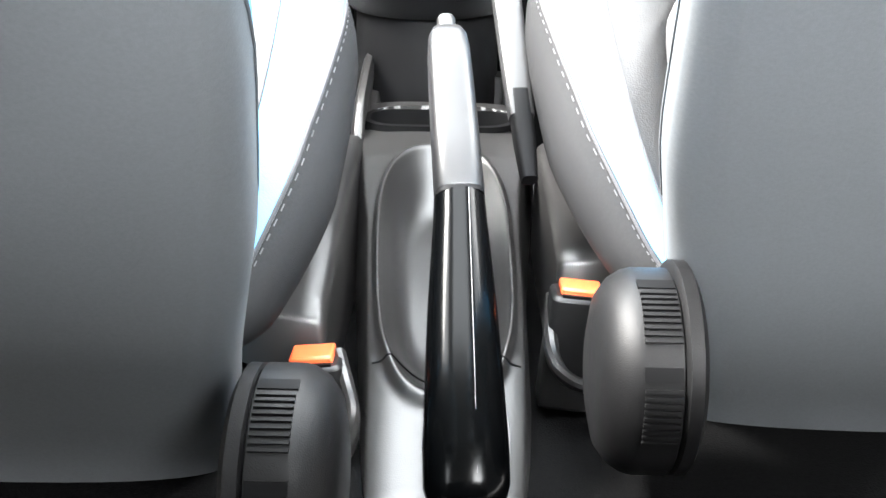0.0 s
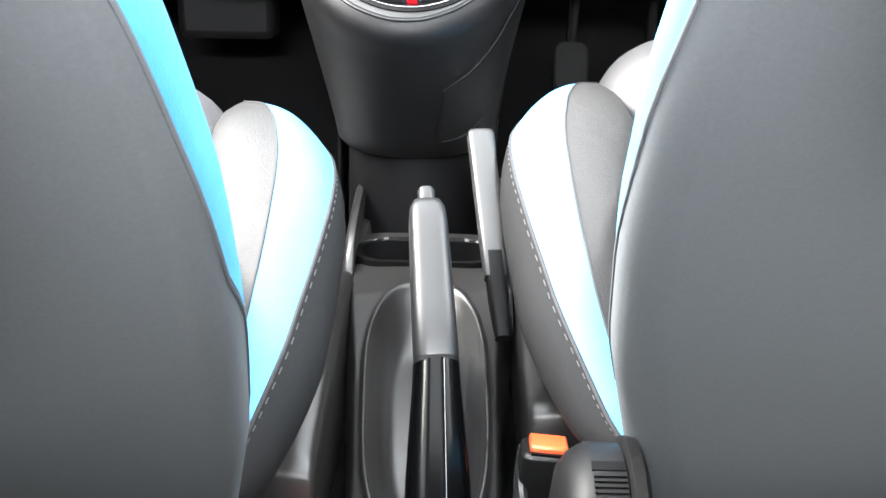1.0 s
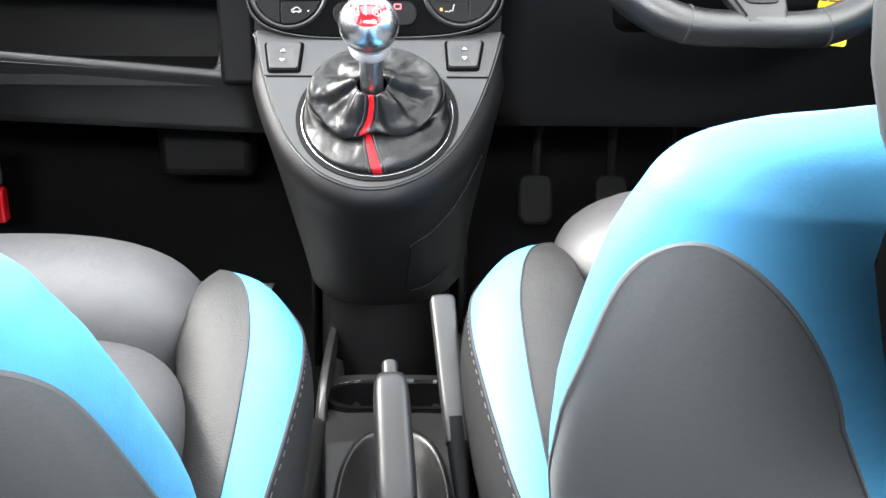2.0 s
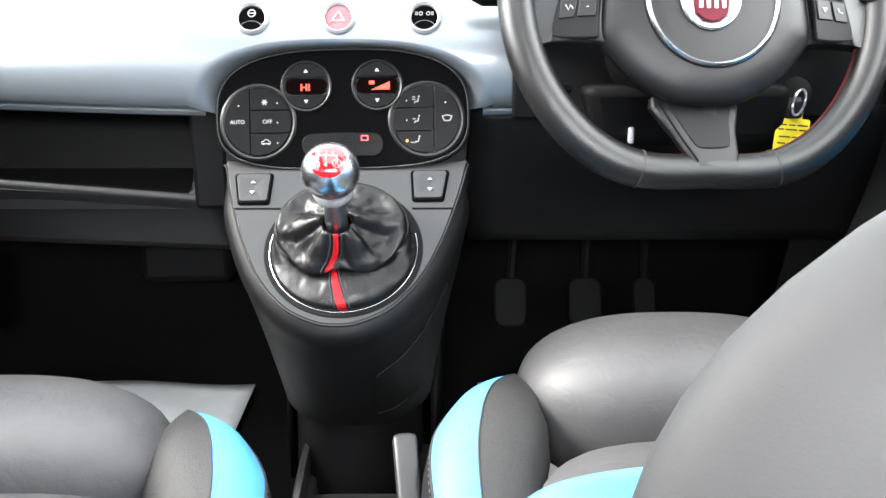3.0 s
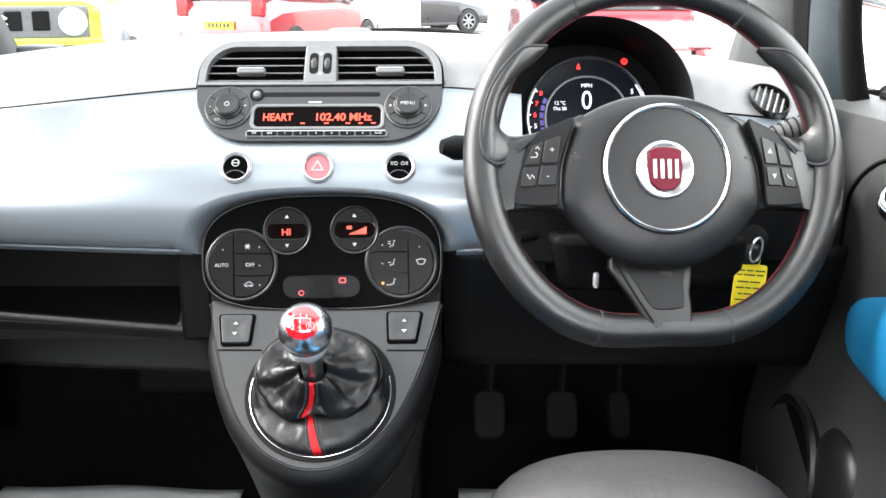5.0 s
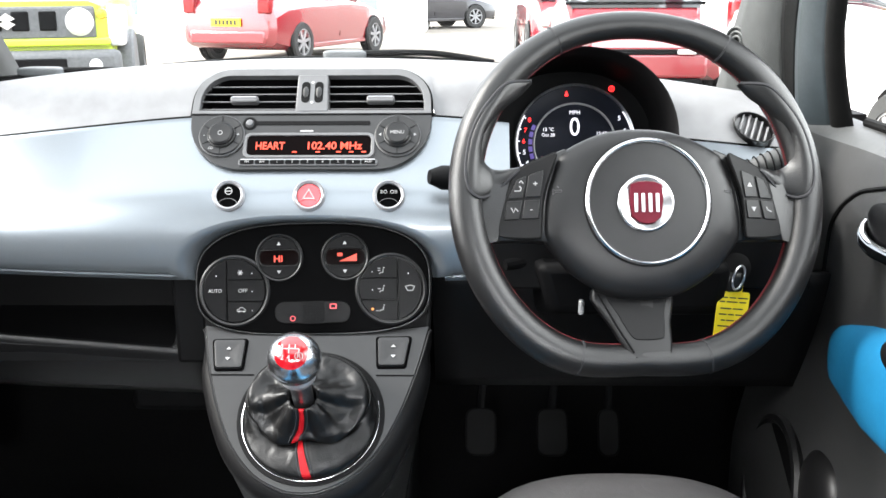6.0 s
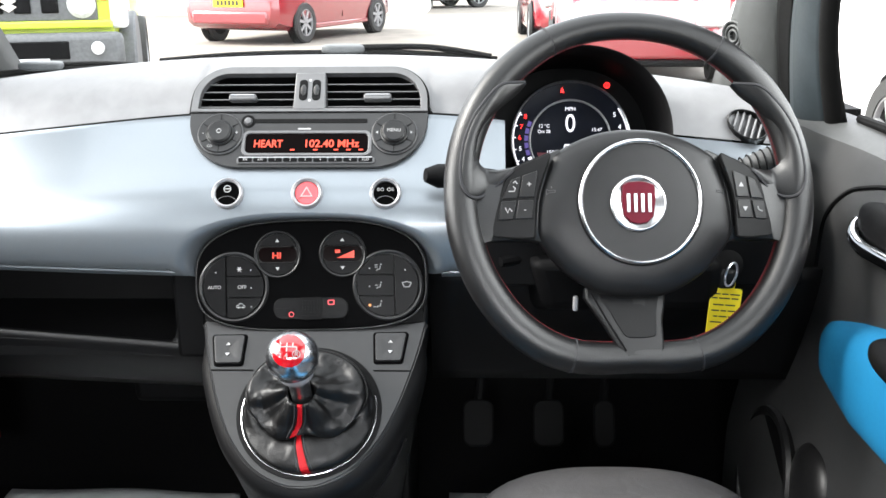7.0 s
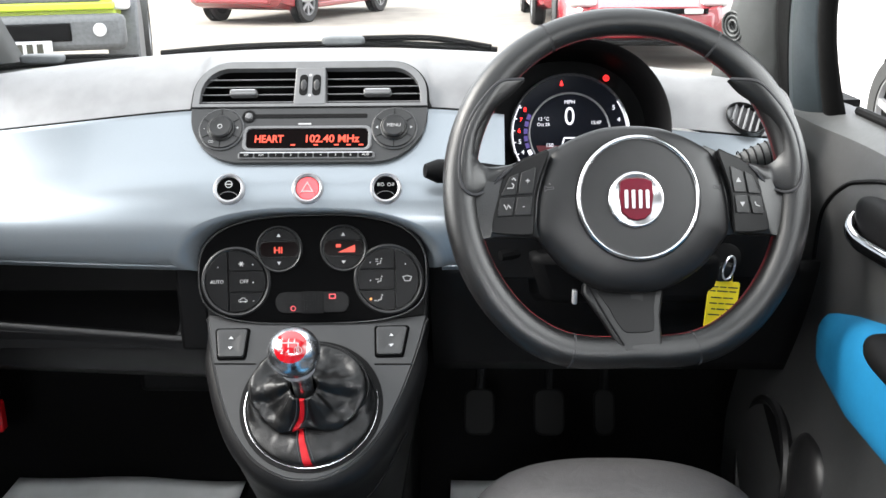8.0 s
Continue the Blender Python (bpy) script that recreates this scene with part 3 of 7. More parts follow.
for a in np.linspace(-89, 89, 72):
    q, c = math.sin(radians(a)), math.cos(radians(a))
    x = C + HALF * q
    p0 = face_point(x, arch_k(x))
    p3 = CLIMATE @ Vector((0.1405 * math.copysign(abs(q) ** (2 / 2.75), q), -0.038 + 0.0720 * c ** (2 / 2.75), -0.018))
    row = []
    for t in np.linspace(0, 1, 10):
        w = math.sin(math.pi * t) * 0.5
        row.append(Vector((p0.x + (p3.x - p0.x) * t, p0.y + (p3.y - p0.y) * t ** 2.4 - 0.001 * w, p0.z + (p3.z - p0.z) * t ** 0.9)))
    flare.append(row)
part("flare", rows_mesh(flare), PAINT, dash, at_world=True, sharp=80)
part("fascia_lip", tube([face_point(x, 0.797) + Vector((0.002, 0.008, -0.003)) for x in np.linspace(-0.66, C - HALF + 0.012, 20)], 0.006, 8), PAINT, dash, "rolled lower lip of the fascia", at_world=True)
part("fascia_lip", tube([face_point(x, 0.797) + Vector((0.002, 0.008, -0.003)) for x in np.linspace(C + HALF - 0.012, 0.565, 20)], 0.006, 8), PAINT, dash, "rolled lower lip of the fascia", at_world=True)


def ridge_z(x):
    return 1.044 - 0.15 * (x - C) ** 2


def pad_point(u, v):
    x = -0.66 + 1.26 * u
    e = face_point(x, 0.985)
    r = ridge_z(x)
    p = spline([(e.y + 0.004, e.z + 0.002, 0), (e.y + 0.012, e.z + 0.012, 0), (1.178, e.z + (r - e.z) * 0.68, 0), (1.225, r, 0), (1.30, r - 0.003, 0), (1.46, r - 0.035, 0)], 6)
    s = v * (len(p) - 1)
    i = min(int(s), len(p) - 2)
    q = p[i].lerp(p[i + 1], s - i)
    return Vector((x, q.x - 0.09 * max(0, abs(x - C) - 0.35) * v, q.y))


UA, UB = (0.168 + 0.66) / 1.26, (0.418 + 0.66) / 1.26


def vent_top(x):
    """How far the vents reach up the pad at x."""
    d = abs(x - C)
    return 0.055 if d < 0.09 else 0.001 + 0.054 * math.sqrt(max(0.0, 1 - ((d - 0.09) / 0.054) ** 2))


open_pad = []
face_in = RADIO.inverted()
for u in np.linspace(0, UA, 110):
    x = -0.66 + 1.26 * u
    v0 = 0.0
    if abs(x - C) < 0.143:
        v0 = next(v for v in np.linspace(0, 0.9, 90) if (face_in @ pad_point(u, v)).y > vent_top(x))
    open_pad.append([pad_point(u, v0 + (1 - v0) * k / 30) for k in range(31)])
part("top_pad", rows_mesh(open_pad), PAD, dash, "grained grey top pad", at_world=True)
part("column_panel", box(0.3625, 1.054, 0.838, 0.395, 0.010, 0.094), BLACK, dash, "black panel behind the steering column", at_world=True, bevel=0.004)
part("top_pad", sheet(pad_point, 20, 30, UB, (0.572 + 0.66) / 1.26), PAD, dash, "grained grey top pad", at_world=True)
behind = []
for u in np.linspace(UA, UB, 40):
    x = -0.66 + 1.26 * u
    c = min(1.0, (abs(x - 0.292) / 0.1245) ** (1 / 0.85))
    hood_z = 0.940 + 0.954 * 0.1115 * math.sqrt(1 - c * c)
    v0 = next(v for v in np.linspace(0, 0.72, 60) if v > 0.70 or (v > 0.2 and pad_point(u, v).z > hood_z))
    behind.append([pad_point(u, v0 + (1 - v0) * k / 16) for k in range(17)])
part("top_pad", rows_mesh(behind), PAD, dash, "grained grey top pad behind the hood", at_world=True)
part("seam", tube([face_point(x, 0.985) + Vector((0, 0.003, 0.0)) for x in np.linspace(-0.66, 0.2, 50)], 0.0022, 6), BLACK, dash, at_world=True)

# hidden boards below the pad, added to keep windscreen light off the footwells
for x0, x1 in ((-0.66, 0.10), (0.50, 0.66)):
    part("footwell_light_block", box((x0 + x1) / 2, 1.42, 0.915, x1 - x0, 0.44, 0.008), BLACK, dash, at_world=True)

# passenger shelf and knee panels
shelf = thing("glove_shelf", (-0.4, 1.15, 0.7), "open black plastic shelf below the fascia", "shelf", kind="structure")


def tray_lip(x):
    return 0.689 + 0.055 * max(0.0, -0.21 - x)


part("shelf_back", box(-0.41, 1.31, 0.74, 0.50, 0.02, 0.16), KNEE, shelf, at_world=True)
part("shelf_base", box(-0.41, 1.21, 0.682, 0.50, 0.20, 0.012), KNEE, shelf, at_world=True)
part("shelf_side", box(-0.182, 1.20, 0.745, 0.042, 0.22, 0.13), BLACK, shelf, at_world=True, bevel=0.006)
part("shelf_lip", tube([(x, 1.112, tray_lip(x)) for x in np.linspace(-0.66, -0.222, 16)] + spline([(-0.212, 1.1125, tray_lip(-0.21) + 0.003), (-0.206, 1.114, tray_lip(-0.21) + 0.010), (-0.203, 1.118, tray_lip(-0.21) + 0.030), (-0.203, 1.122, tray_lip(-0.21) + 0.06)], 4), 0.006, 8), PLASTIC, shelf, at_world=True)
part("knee_panel", sheet(lambda u, v: Vector((-0.66 + 0.502 * u, 1.112 + 0.05 * v ** 1.5, (0.692 + 0.04 * (1 - u)) - (0.075 + 0.02 * (1 - u)) * v)), 16, 8), PLASTIC, shelf, at_world=True, solid=0.008, offset=1)
part("hanging_cover", box(-0.275, 1.31, 0.575, 0.13, 0.05, 0.1), BLACK, shelf, at_world=True, bevel=0.012)
knee = thing("knee_panel", (0.36, 1.15, 0.7), "dark grey plastic panel below the steering column", "trim panel", kind="structure")
part("panel", sheet(lambda u, v: Vector((0.118 + 0.49 * u, 1.10 + 0.075 * v ** 1.3, 0.80 - 0.175 * v)), 14, 10), KNEE, knee, at_world=True, solid=0.008, offset=1)
part("panel_seam", tube([(0.205 - 0.02 * t, 1.098 + 0.075 * t ** 1.3, 0.80 - 0.175 * t) for t in np.linspace(0.3, 1, 8)], 0.0016, 6), BLACK, knee, at_world=True)

# ---------------------------------------------------------------- radio and centre vents
radio = thing("car_radio", RADIO, "dark grey car radio with red lit display", "radio")
low = rounded(0.292, 0.146, 0.066, 10, 0, -0.005)
low = [(x, min(y, -0.004)) for x, y in low]
part("face", prism(low, -0.02, 0.004), PLATE, radio, bevel=0.002)
part("disc_slot", prism(rounded(0.145, 0.0055, 0.002, 4, 0.0, -0.0155), 0.003, 0.0046), BLACK, radio)
part("eject_button", lathe([(0.0, 0.0085), (0.004, 0.0075), (0.0055, 0.004)], 20, m=Matrix.Translation((-0.0735, -0.016, 0))), CONSOLE, radio)
part("eject_ring", lathe([(0.0082, 0.0032), (0.0085, 0.005), (0.006, 0.005), (0.006, 0.0032)], 24, m=Matrix.Translation((-0.0735, -0.016, 0))), BLACK, radio)
part("slot_mark", prism(rounded(0.016, 0.0022, 0.001, 3, -0.004, -0.0262), 0.004, 0.0045), WHITE_INK, radio)
bezel_out, bezel_in = rounded(0.158, 0.034, 0.009, 6, 0, -0.0465), rounded(0.149, 0.0265, 0.006, 6, 0, -0.0465)
part("display_bezel", collar(bezel_out, bezel_in, 0.003, 0.0065), CONSOLE, radio, bevel=0.0008)
part("display", prism(bezel_in, 0.003, 0.0045), DISPLAY, radio)
lettering("HEART", 0.0138, GLOW_RED, radio, -0.0468, -0.0470, 0.0048, 0.83, bold=0.022)
lettering("102.40 MHz", 0.0138, GLOW_RED, radio, 0.0298, -0.0470, 0.0048, 0.99, bold=0.022)
for x in (-0.017, 0.011, 0.036, 0.051, 0.066):
    part("display_flag", box(x, -0.0548, 0.0048, 0.0055, 0.0018, 0.0003), GLOW_RED, radio)
keys = part("key_row", prism(rounded(0.166, 0.0085, 0.003, 4, 0, -0.0692), 0.003, 0.0062), CONSOLE, radio, bevel=0.0008)
part("key_row_edge", tube([(-0.080, -0.0660, 0.0066), (0.080, -0.0660, 0.0066)], 0.0010, 6), SILVER, keys)
for i, word in enumerate(("FM", "AM", "1", "2", "3", "4", "5", "6", "AUD")):
    part("key", prism(rounded(0.0165, 0.0052, 0.001, 3, -0.0725 + 0.0181 * i, -0.0692), 0.006, 0.0072), KEY_GREY, radio)
    lettering(word, 0.0042, WHITE_INK, radio, -0.0725 + 0.0181 * i, -0.0692, 0.0074)
for s in (-1, 1):
    at = Matrix.Translation((s * 0.106, -0.0335, 0.004))
    knob = part("dial", lathe([(0.0270, -0.002), (0.0270, 0.003), (0.0255, 0.0048), (0.0165, 0.0040)], 40, m=at), GRIP, radio)
    part("dial_edge", lathe([(0.0278, -0.001), (0.0278, 0.0026), (0.0270, 0.0034), (0.0266, 0.0030)], 40, m=at), CONSOLE, knob)
    part("cap_rim", lathe([(0.0166, 0.003), (0.0168, 0.0062), (0.0158, 0.0070), (0.0148, 0.0060)], 36, m=at), PLATE, knob)
    part("dial_cap", lathe([(0.0155, 0.002), (0.0148, 0.0085), (0.0125, 0.0105), (0.0, 0.0095)], 32, m=at), PLASTIC, knob)
    for k in range(6):
        a = radians(30 + 60 * k)
        part("dial_groove", box(0.0205, 0, 0.0046, 0.010, 0.0009, 0.0006, m=at @ Matrix.Rotation(a, 4, "Z")), BLACK, knob)
    if s > 0:
        lettering("MENU", 0.0062, WHITE_INK, knob, s * 0.106, -0.0335, 0.0142)
        for dx, a in ((-0.0205, 90), (0.0205, -90)):
            part("arrow", prism([(-0.002, -0.001), (0.002, -0.001), (0, 0.002)], 0.0086, 0.0089, m=Matrix.Translation((s * 0.106 + dx, -0.0335, 0)) @ Matrix.Rotation(radians(a), 4, "Z")), WHITE_INK, knob)
    else:
        part("power_mark", collar(circle(0.003, 20, s * 0.106, -0.0335), circle(0.0022, 20, s * 0.106, -0.0335), 0.0138, 0.0142), WHITE_INK, knob)
        lettering("-", 0.008, WHITE_INK, knob, s * 0.106 - 0.0205, -0.0335, 0.0088)
        lettering("+", 0.008, WHITE_INK, knob, s * 0.106 + 0.0205, -0.0335, 0.0088)
        lettering("CD", 0.0045, WHITE_INK, knob, s * 0.106 - 0.011, -0.0515, 0.0088)

vents = thing("centre_vents", RADIO, "twin black-slatted air vents in a grey frame", "air vent")


def vent_outline(grow=0.0):
    out = []
    for x, y in rounded(0.2740 + 2 * grow, 0.1045 + 2 * grow, 0.034 + grow, 10, 0, -0.0017):
        out.append((x * (1 - 0.35 * max(0.0, y)), max(y, 0.0015 - grow * 0.5)))
    return out


part("frame", collar(vent_outline(0.0088), vent_outline(0.0), -0.004, 0.006), CONSOLE, vents, "mid grey vent frame", bevel=0.002)
part("rim_line", tube(lift(vent_outline(0.0100), 0.002), 0.0014, 6, True), BLACK, vents)
part("duct", prism(vent_outline(0.006), -0.05, -0.035), BLACK, vents)
part("duct_wall", collar(vent_outline(0.0088), vent_outline(0.0004), -0.050, -0.003), BLACK, vents)
for s in (-1, 1):
    for i in range(4):
        y = 0.0068 + 0.0105 * i
        reach = 0.1362 - (0.0 if i < 2 else (0.0025 if i == 2 else 0.009))
        wide_s, mid_s = reach - 0.020, s * (0.020 + reach) / 2
        part("slat", box(mid_s, y, -0.012, wide_s, 0.0014, 0.014, m=Matrix.Translation((0, y, -0.002)) @ Matrix.Rotation(radians(28), 4, "X") @ Matrix.Translation((0, -y, 0.002))), BLACK, vents, bevel=0.0006)
        part("slat_edge", tube([(mid_s - wide_s / 2, y, -0.001), (mid_s + wide_s / 2, y, -0.001)], 0.0009, 6), CONSOLE, vents)
    tab = part("vent_tab", prism(rounded(0.034, 0.0085, 0.003, 4), -0.004, 0.006, m=Matrix.Translation((s * 0.0835, 0.0182, 0))), CONSOLE, vents, bevel=0.0016)
    part("tab_edge", tube([(s * 0.0835 - 0.0145, 0.0202, 0.0062), (s * 0.0835 + 0.0145, 0.0202, 0.0062)], 0.0009, 6), SILVER, tab)
centre = part("divider", prism([(-0.0198, -0.001), (0.0208, -0.001), (0.0182, 0.0515), (-0.0190, 0.0515)], -0.012, 0.0065), CONSOLE, vents, bevel=0.0018)
for s in (-1, 1):
    part("thumb_wheel_well", prism(rounded(0.0105, 0.029, 0.0050, 6, s * 0.0080, 0.0262), 0.0058, 0.0070), BLACK, centre)
    part("thumb_wheel", lathe([(0.0110, -0.0036), (0.0130, -0.0012), (0.0130, 0.0012), (0.0110, 0.0036)], 28, m=Matrix.Translation((s * 0.0080, 0.0262, -0.0035)) @ Matrix.Rotation(radians(90), 4, "Y")), PLATE, centre)
for y in (0.0120, 0.0400):
    part("dot", prism(circle(0.0019, 14, 0, y), 0.0062, 0.0070), WHITE_INK, centre)

# ---------------------------------------------------------------- three round buttons
for i, (x, kind) in enumerate(((-0.120, "steer"), (C + 0.001, "hazard"), (0.069, "fog"))):
    b = face_point(x, 0.899)
    n = Vector((0, -0.87, 0.49))
    button = thing("round_button", basis(b, (0, 0.49, 0.87), n), {"steer": "round black button with chrome ring and steering symbol", "hazard": "round red hazard warning button with chrome ring", "fog": "round black fog lamp button with chrome ring"}[kind], "button", "buttons on the fascia")
    part("ring", lathe([(0.0192, -0.006), (0.0190, 0.003), (0.0170, 0.0055), (0.0146, 0.0035), (0.0143, -0.004)], 40), ALLOY, button)
    part("cap", lathe([(0.0143, -0.004), (0.0143, 0.001), (0.0135, 0.0025), (0.0, 0.0035)], 32), RED_BUTTON if kind == "hazard" else PANEL_BLACK, button)
    if kind == "hazard":
        tri = [(-0.0075, -0.005), (0.0075, -0.005), (0, 0.008)]
        part("triangle", collar(tri, [(-0.0055, -0.0038), (0.0055, -0.0038), (0, 0.0055)], 0.003, 0.0042), WHITE_INK, button)
    elif kind == "steer":
        part("symbol", collar(circle(0.0045, 24, 0, 0.005), circle(0.0036, 24, 0, 0.005), 0.003, 0.0042), WHITE_INK, button)
        part("symbol_bar", box(0, 0.005, 0.0038, 0.008, 0.001, 0.0006), WHITE_INK, button)
    else:
        for s in (-1, 1):
            part("symbol", collar(circle(0.0022, 18, s * 0.004, 0.004), circle(0.0016, 18, s * 0.004, 0.004), 0.003, 0.0042), WHITE_INK, button)
            for k in (-1, 0, 1):
                part("symbol_ray", box(s * 0.0085, 0.004 + 0.0015 * k, 0.0038, 0.003, 0.0006, 0.0006), WHITE_INK, button)
    part("rocker_edge", tube([(0.0115 * math.cos(radians(a)), -0.012 + 0.008 * math.sin(radians(a)), 0.0035) for a in range(10, 171, 20)], 0.0004, 5), CONSOLE, button)

# ---------------------------------------------------------------- climate panel
climate = thing("climate_panel", CLIMATE, "black climate control panel with round button clusters", "control panel")


def panel_outline():
    """A wide rounded panel: a flat arch above, squarer corners below."""
    out = []
    for i in range(72):
        a = 2 * math.pi * i / 72
        c, q = math.cos(a), math.sin(a)
        e, h = (2.75, 0.0690) if q > 0 else (3.4, 0.0600)
        out.append((0.1375 * math.copysign(abs(c) ** (2 / e), c), -0.038 + h * math.copysign(abs(q) ** (2 / e), q)))
    return out


shape = panel_outline()
part("plate", prism(shape, -0.03, 0.0), PANEL_BLACK, climate, bevel=0.001)
part("chrome_edge", tube(lift(grown(shape, 0.0012), -0.001), 0.0009, 6, True), RING_BLACK, climate, "thin satin edge line")
part("surround", collar(grown(shape, 0.0035), grown(shape, 0.0008), -0.05, -0.003), BLACK, climate)
for s in (-1, 1):
    cx, cy = s * 0.0930, -0.0470
    part("cluster_ring", lathe([(0.0425, 0.0), (0.0425, 0.0015), (0.0405, 0.003), (0.0385, 0.0022), (0.0385, 0.0)], 48, m=Matrix.Translation((cx, cy, 0))), RING_BLACK, climate)
    r = 0.0372
    edge = s * 0.0085  # the dividing line between the tall key and the three short ones

    def disc_slice(x0, x1, y0, y1):
        pts = []
        for ix in range(9):
            pts.append((x0 + (x1 - x0) * ix / 8, y0))
        for iy in range(1, 9):
            pts.append((x1, y0 + (y1 - y0) * iy / 8))
        for ix in range(1, 9):
            pts.append((x1 - (x1 - x0) * ix / 8, y1))
        for iy in range(1, 8):
            pts.append((x0, y1 - (y1 - y0) * iy / 8))
        out = []
        for x, y in pts:
            d = math.hypot(x, y)
            k = min(1.0, r / d) if d else 1
            out.append((cx + x * k, cy + y * k))
        return out
    far, near = (s * r, edge + s * 0.0006)
    part("tall_key", prism(disc_slice(min(far, near), max(far, near), -r, r), 0, 0.0035), KEY_GREY, climate, bevel=0.0006)
    x0, x1 = sorted((-s * r, edge - s * 0.0006))
    for k, (y0, y1) in enumerate(((0.013, r), (-0.0125, 0.0124), (-r, -0.0131))):
        part("short_key", prism(disc_slice(x0, x1, y0, y1), 0, 0.0035), KEY_GREY, climate, bevel=0.0006)
        mx, my = (x0 + x1) / 2 + s * 0.002, (0.0215, 0.0, -0.0225)[k]
        if s < 0 and k == 1:
            lettering("OFF", 0.0062, WHITE_INK, climate, cx + mx - 0.002, cy + my, 0.0038)
        elif s < 0 and k == 0:
            for a in range(3):
                part("snowflake_arm", box(0, 0, 0.0037, 0.0066, 0.0009, 0.0003, m=Matrix.Translation((cx + mx - 0.005, cy + my, 0)) @ Matrix.Rotation(radians(60 * a), 4, "Z")), WHITE_INK, climate)
        elif s < 0:
            part("car_mark", tube([(cx + mx - 0.004 + px, cy + my + py, 0.0037) for px, py in ((-0.0052, -0.0016), (-0.0050, 0.0004), (-0.0026, 0.0010), (-0.0012, 0.0028), (0.0020, 0.0028), (0.0036, 0.0008), (0.0052, 0.0002), (0.0052, -0.0016))], 0.00045, 5, True), WHITE_INK, climate)
            for px in (-0.0028, 0.0030):
                part("car_mark_wheel", prism(circle(0.0011, 12, cx + mx - 0.004 + px, cy + my - 0.0018), 0.0035, 0.0040), WHITE_INK, climate)
        else:
            part("airflow_mark", tube([(cx + mx + 0.0042, cy + my + 0.0018, 0.0037), (cx + mx + 0.0034, cy + my - 0.0022, 0.0037), (cx + mx + 0.0004, cy + my - 0.0022, 0.0037), (cx + mx - 0.0004, cy + my - 0.0040, 0.0037)], 0.0006, 5), WHITE_INK, climate)
            part("airflow_dot", prism(circle(0.0009, 12, cx + mx + 0.0048, cy + my + 0.0036), 0.0035, 0.0039), WHITE_INK, climate)
            for dxy in ((0.0, 0.0030), (0.0, 0.0004), (-0.0024, -0.0030))[k:k + 2][:2 if k == 0 else 1]:
                part("airflow_arrow", tube([(cx + mx - 0.0026 + dxy[0], cy + my + dxy[1], 0.0037), (cx + mx + 0.0008 + dxy[0], cy + my + dxy[1], 0.0037)], 0.0005, 5), WHITE_INK, climate)
        part("key_lamp", prism(circle(0.0016 if s > 0 and k == 2 else 0.0008, 12, cx + (mx + 0.009 if s < 0 else mx - 0.009), cy + my - 0.001), 0.0035, 0.004), GLOW_AMBER if s > 0 and k == 2 else SILVER, climate)
    if s < 0:
        lettering("AUTO", 0.0058, WHITE_INK, climate, cx - 0.0225, cy, 0.0038)
    else:
        part("screen_mark", collar([(cx + 0.0168, cy + 0.003), (cx + 0.0228, cy + 0.0046), (cx + 0.0288, cy + 0.003), (cx + 0.0262, cy - 0.0026), (cx + 0.0194, cy - 0.0026)], [(cx + 0.0182, cy + 0.0024), (cx + 0.0228, cy + 0.0036), (cx + 0.0274, cy + 0.0024), (cx + 0.0254, cy - 0.0017), (cx + 0.0202, cy - 0.0017)], 0.0035, 0.0039), WHITE_INK, climate)
    part("key_lamp", prism(circle(0.0008, 10, cx + s * 0.021, cy + 0.018), 0.0035, 0.004), SILVER, climate)
    dx, dy = s * 0.0392, -0.0085
    part("display_ring", lathe([(0.0285, 0.0), (0.0285, 0.002), (0.027, 0.0035), (0.0255, 0.0025), (0.0255, 0.0)], 44, m=Matrix.Translation((dx, dy, 0))), RING_BLACK, climate)
    cx, cy, r = dx, dy, 0.0248
    part("up_key", prism(disc_slice(-r, r, 0.0098, r), 0, 0.0032), KEY_GREY, climate, bevel=0.0005)
    part("down_key", prism(disc_slice(-r, r, -r, -0.0098), 0, 0.0032), KEY_GREY, climate, bevel=0.0005)
    for q in (-1, 1):
        tri = [(dx - 0.0025, dy + q * 0.0150), (dx + 0.0025, dy + q * 0.0150), (dx, dy + q * 0.0190)]
        if q < 0:
            tri = tri[::-1]
        part("arrow", prism(tri, 0.003, 0.0036), WHITE_INK, climate)
    part("mini_display", prism(rounded(0.046, 0.0175, 0.0075, 6, dx, dy), 0, 0.0022), DISPLAY, climate)
    if s < 0:
        lettering("HI", 0.0105, GLOW_ORANGE, climate, dx - 0.001, dy - 0.0015, 0.0025, 1.1, bold=0.025)
    else:
        part("fan_wedge", prism([(dx - 0.007, dy - 0.005), (dx + 0.014, dy - 0.005), (dx + 0.014, dy + 0.004)], 0.0021, 0.0026), GLOW_ORANGE, climate)
        part("fan_mark", box(dx - 0.006, dy + 0.003, 0.0024, 0.006, 0.004, 0.0004), GLOW_ORANGE, climate)
bar = part("switch_strip", prism(rounded(0.09, 0.0255, 0.0115, 6, 0.0, -0.0735), 0, 0.002), KEY_GREY, climate, bevel=0.0005)
part("strip_split", box(-0.0285, -0.0735, 0.0021, 0.026, 0.0007, 0.0004), BLACK, bar)
part("strip_split", box(0.0285, -0.0735, 0.0021, 0.026, 0.0007, 0.0004), BLACK, bar)
part("sensor_grid", prism(rounded(0.027, 0.0265, 0.001, 3, 0.0, -0.0735), 0, 0.0028), BLACK, bar)
for i in range(7):
    for j in range(6):
        part("grid_bump", box(-0.0105 + 0.0035 * i, -0.0822 + 0.0035 * j, 0.003, 0.0018, 0.0018, 0.0008), KEY_GREY, bar, smooth=False)
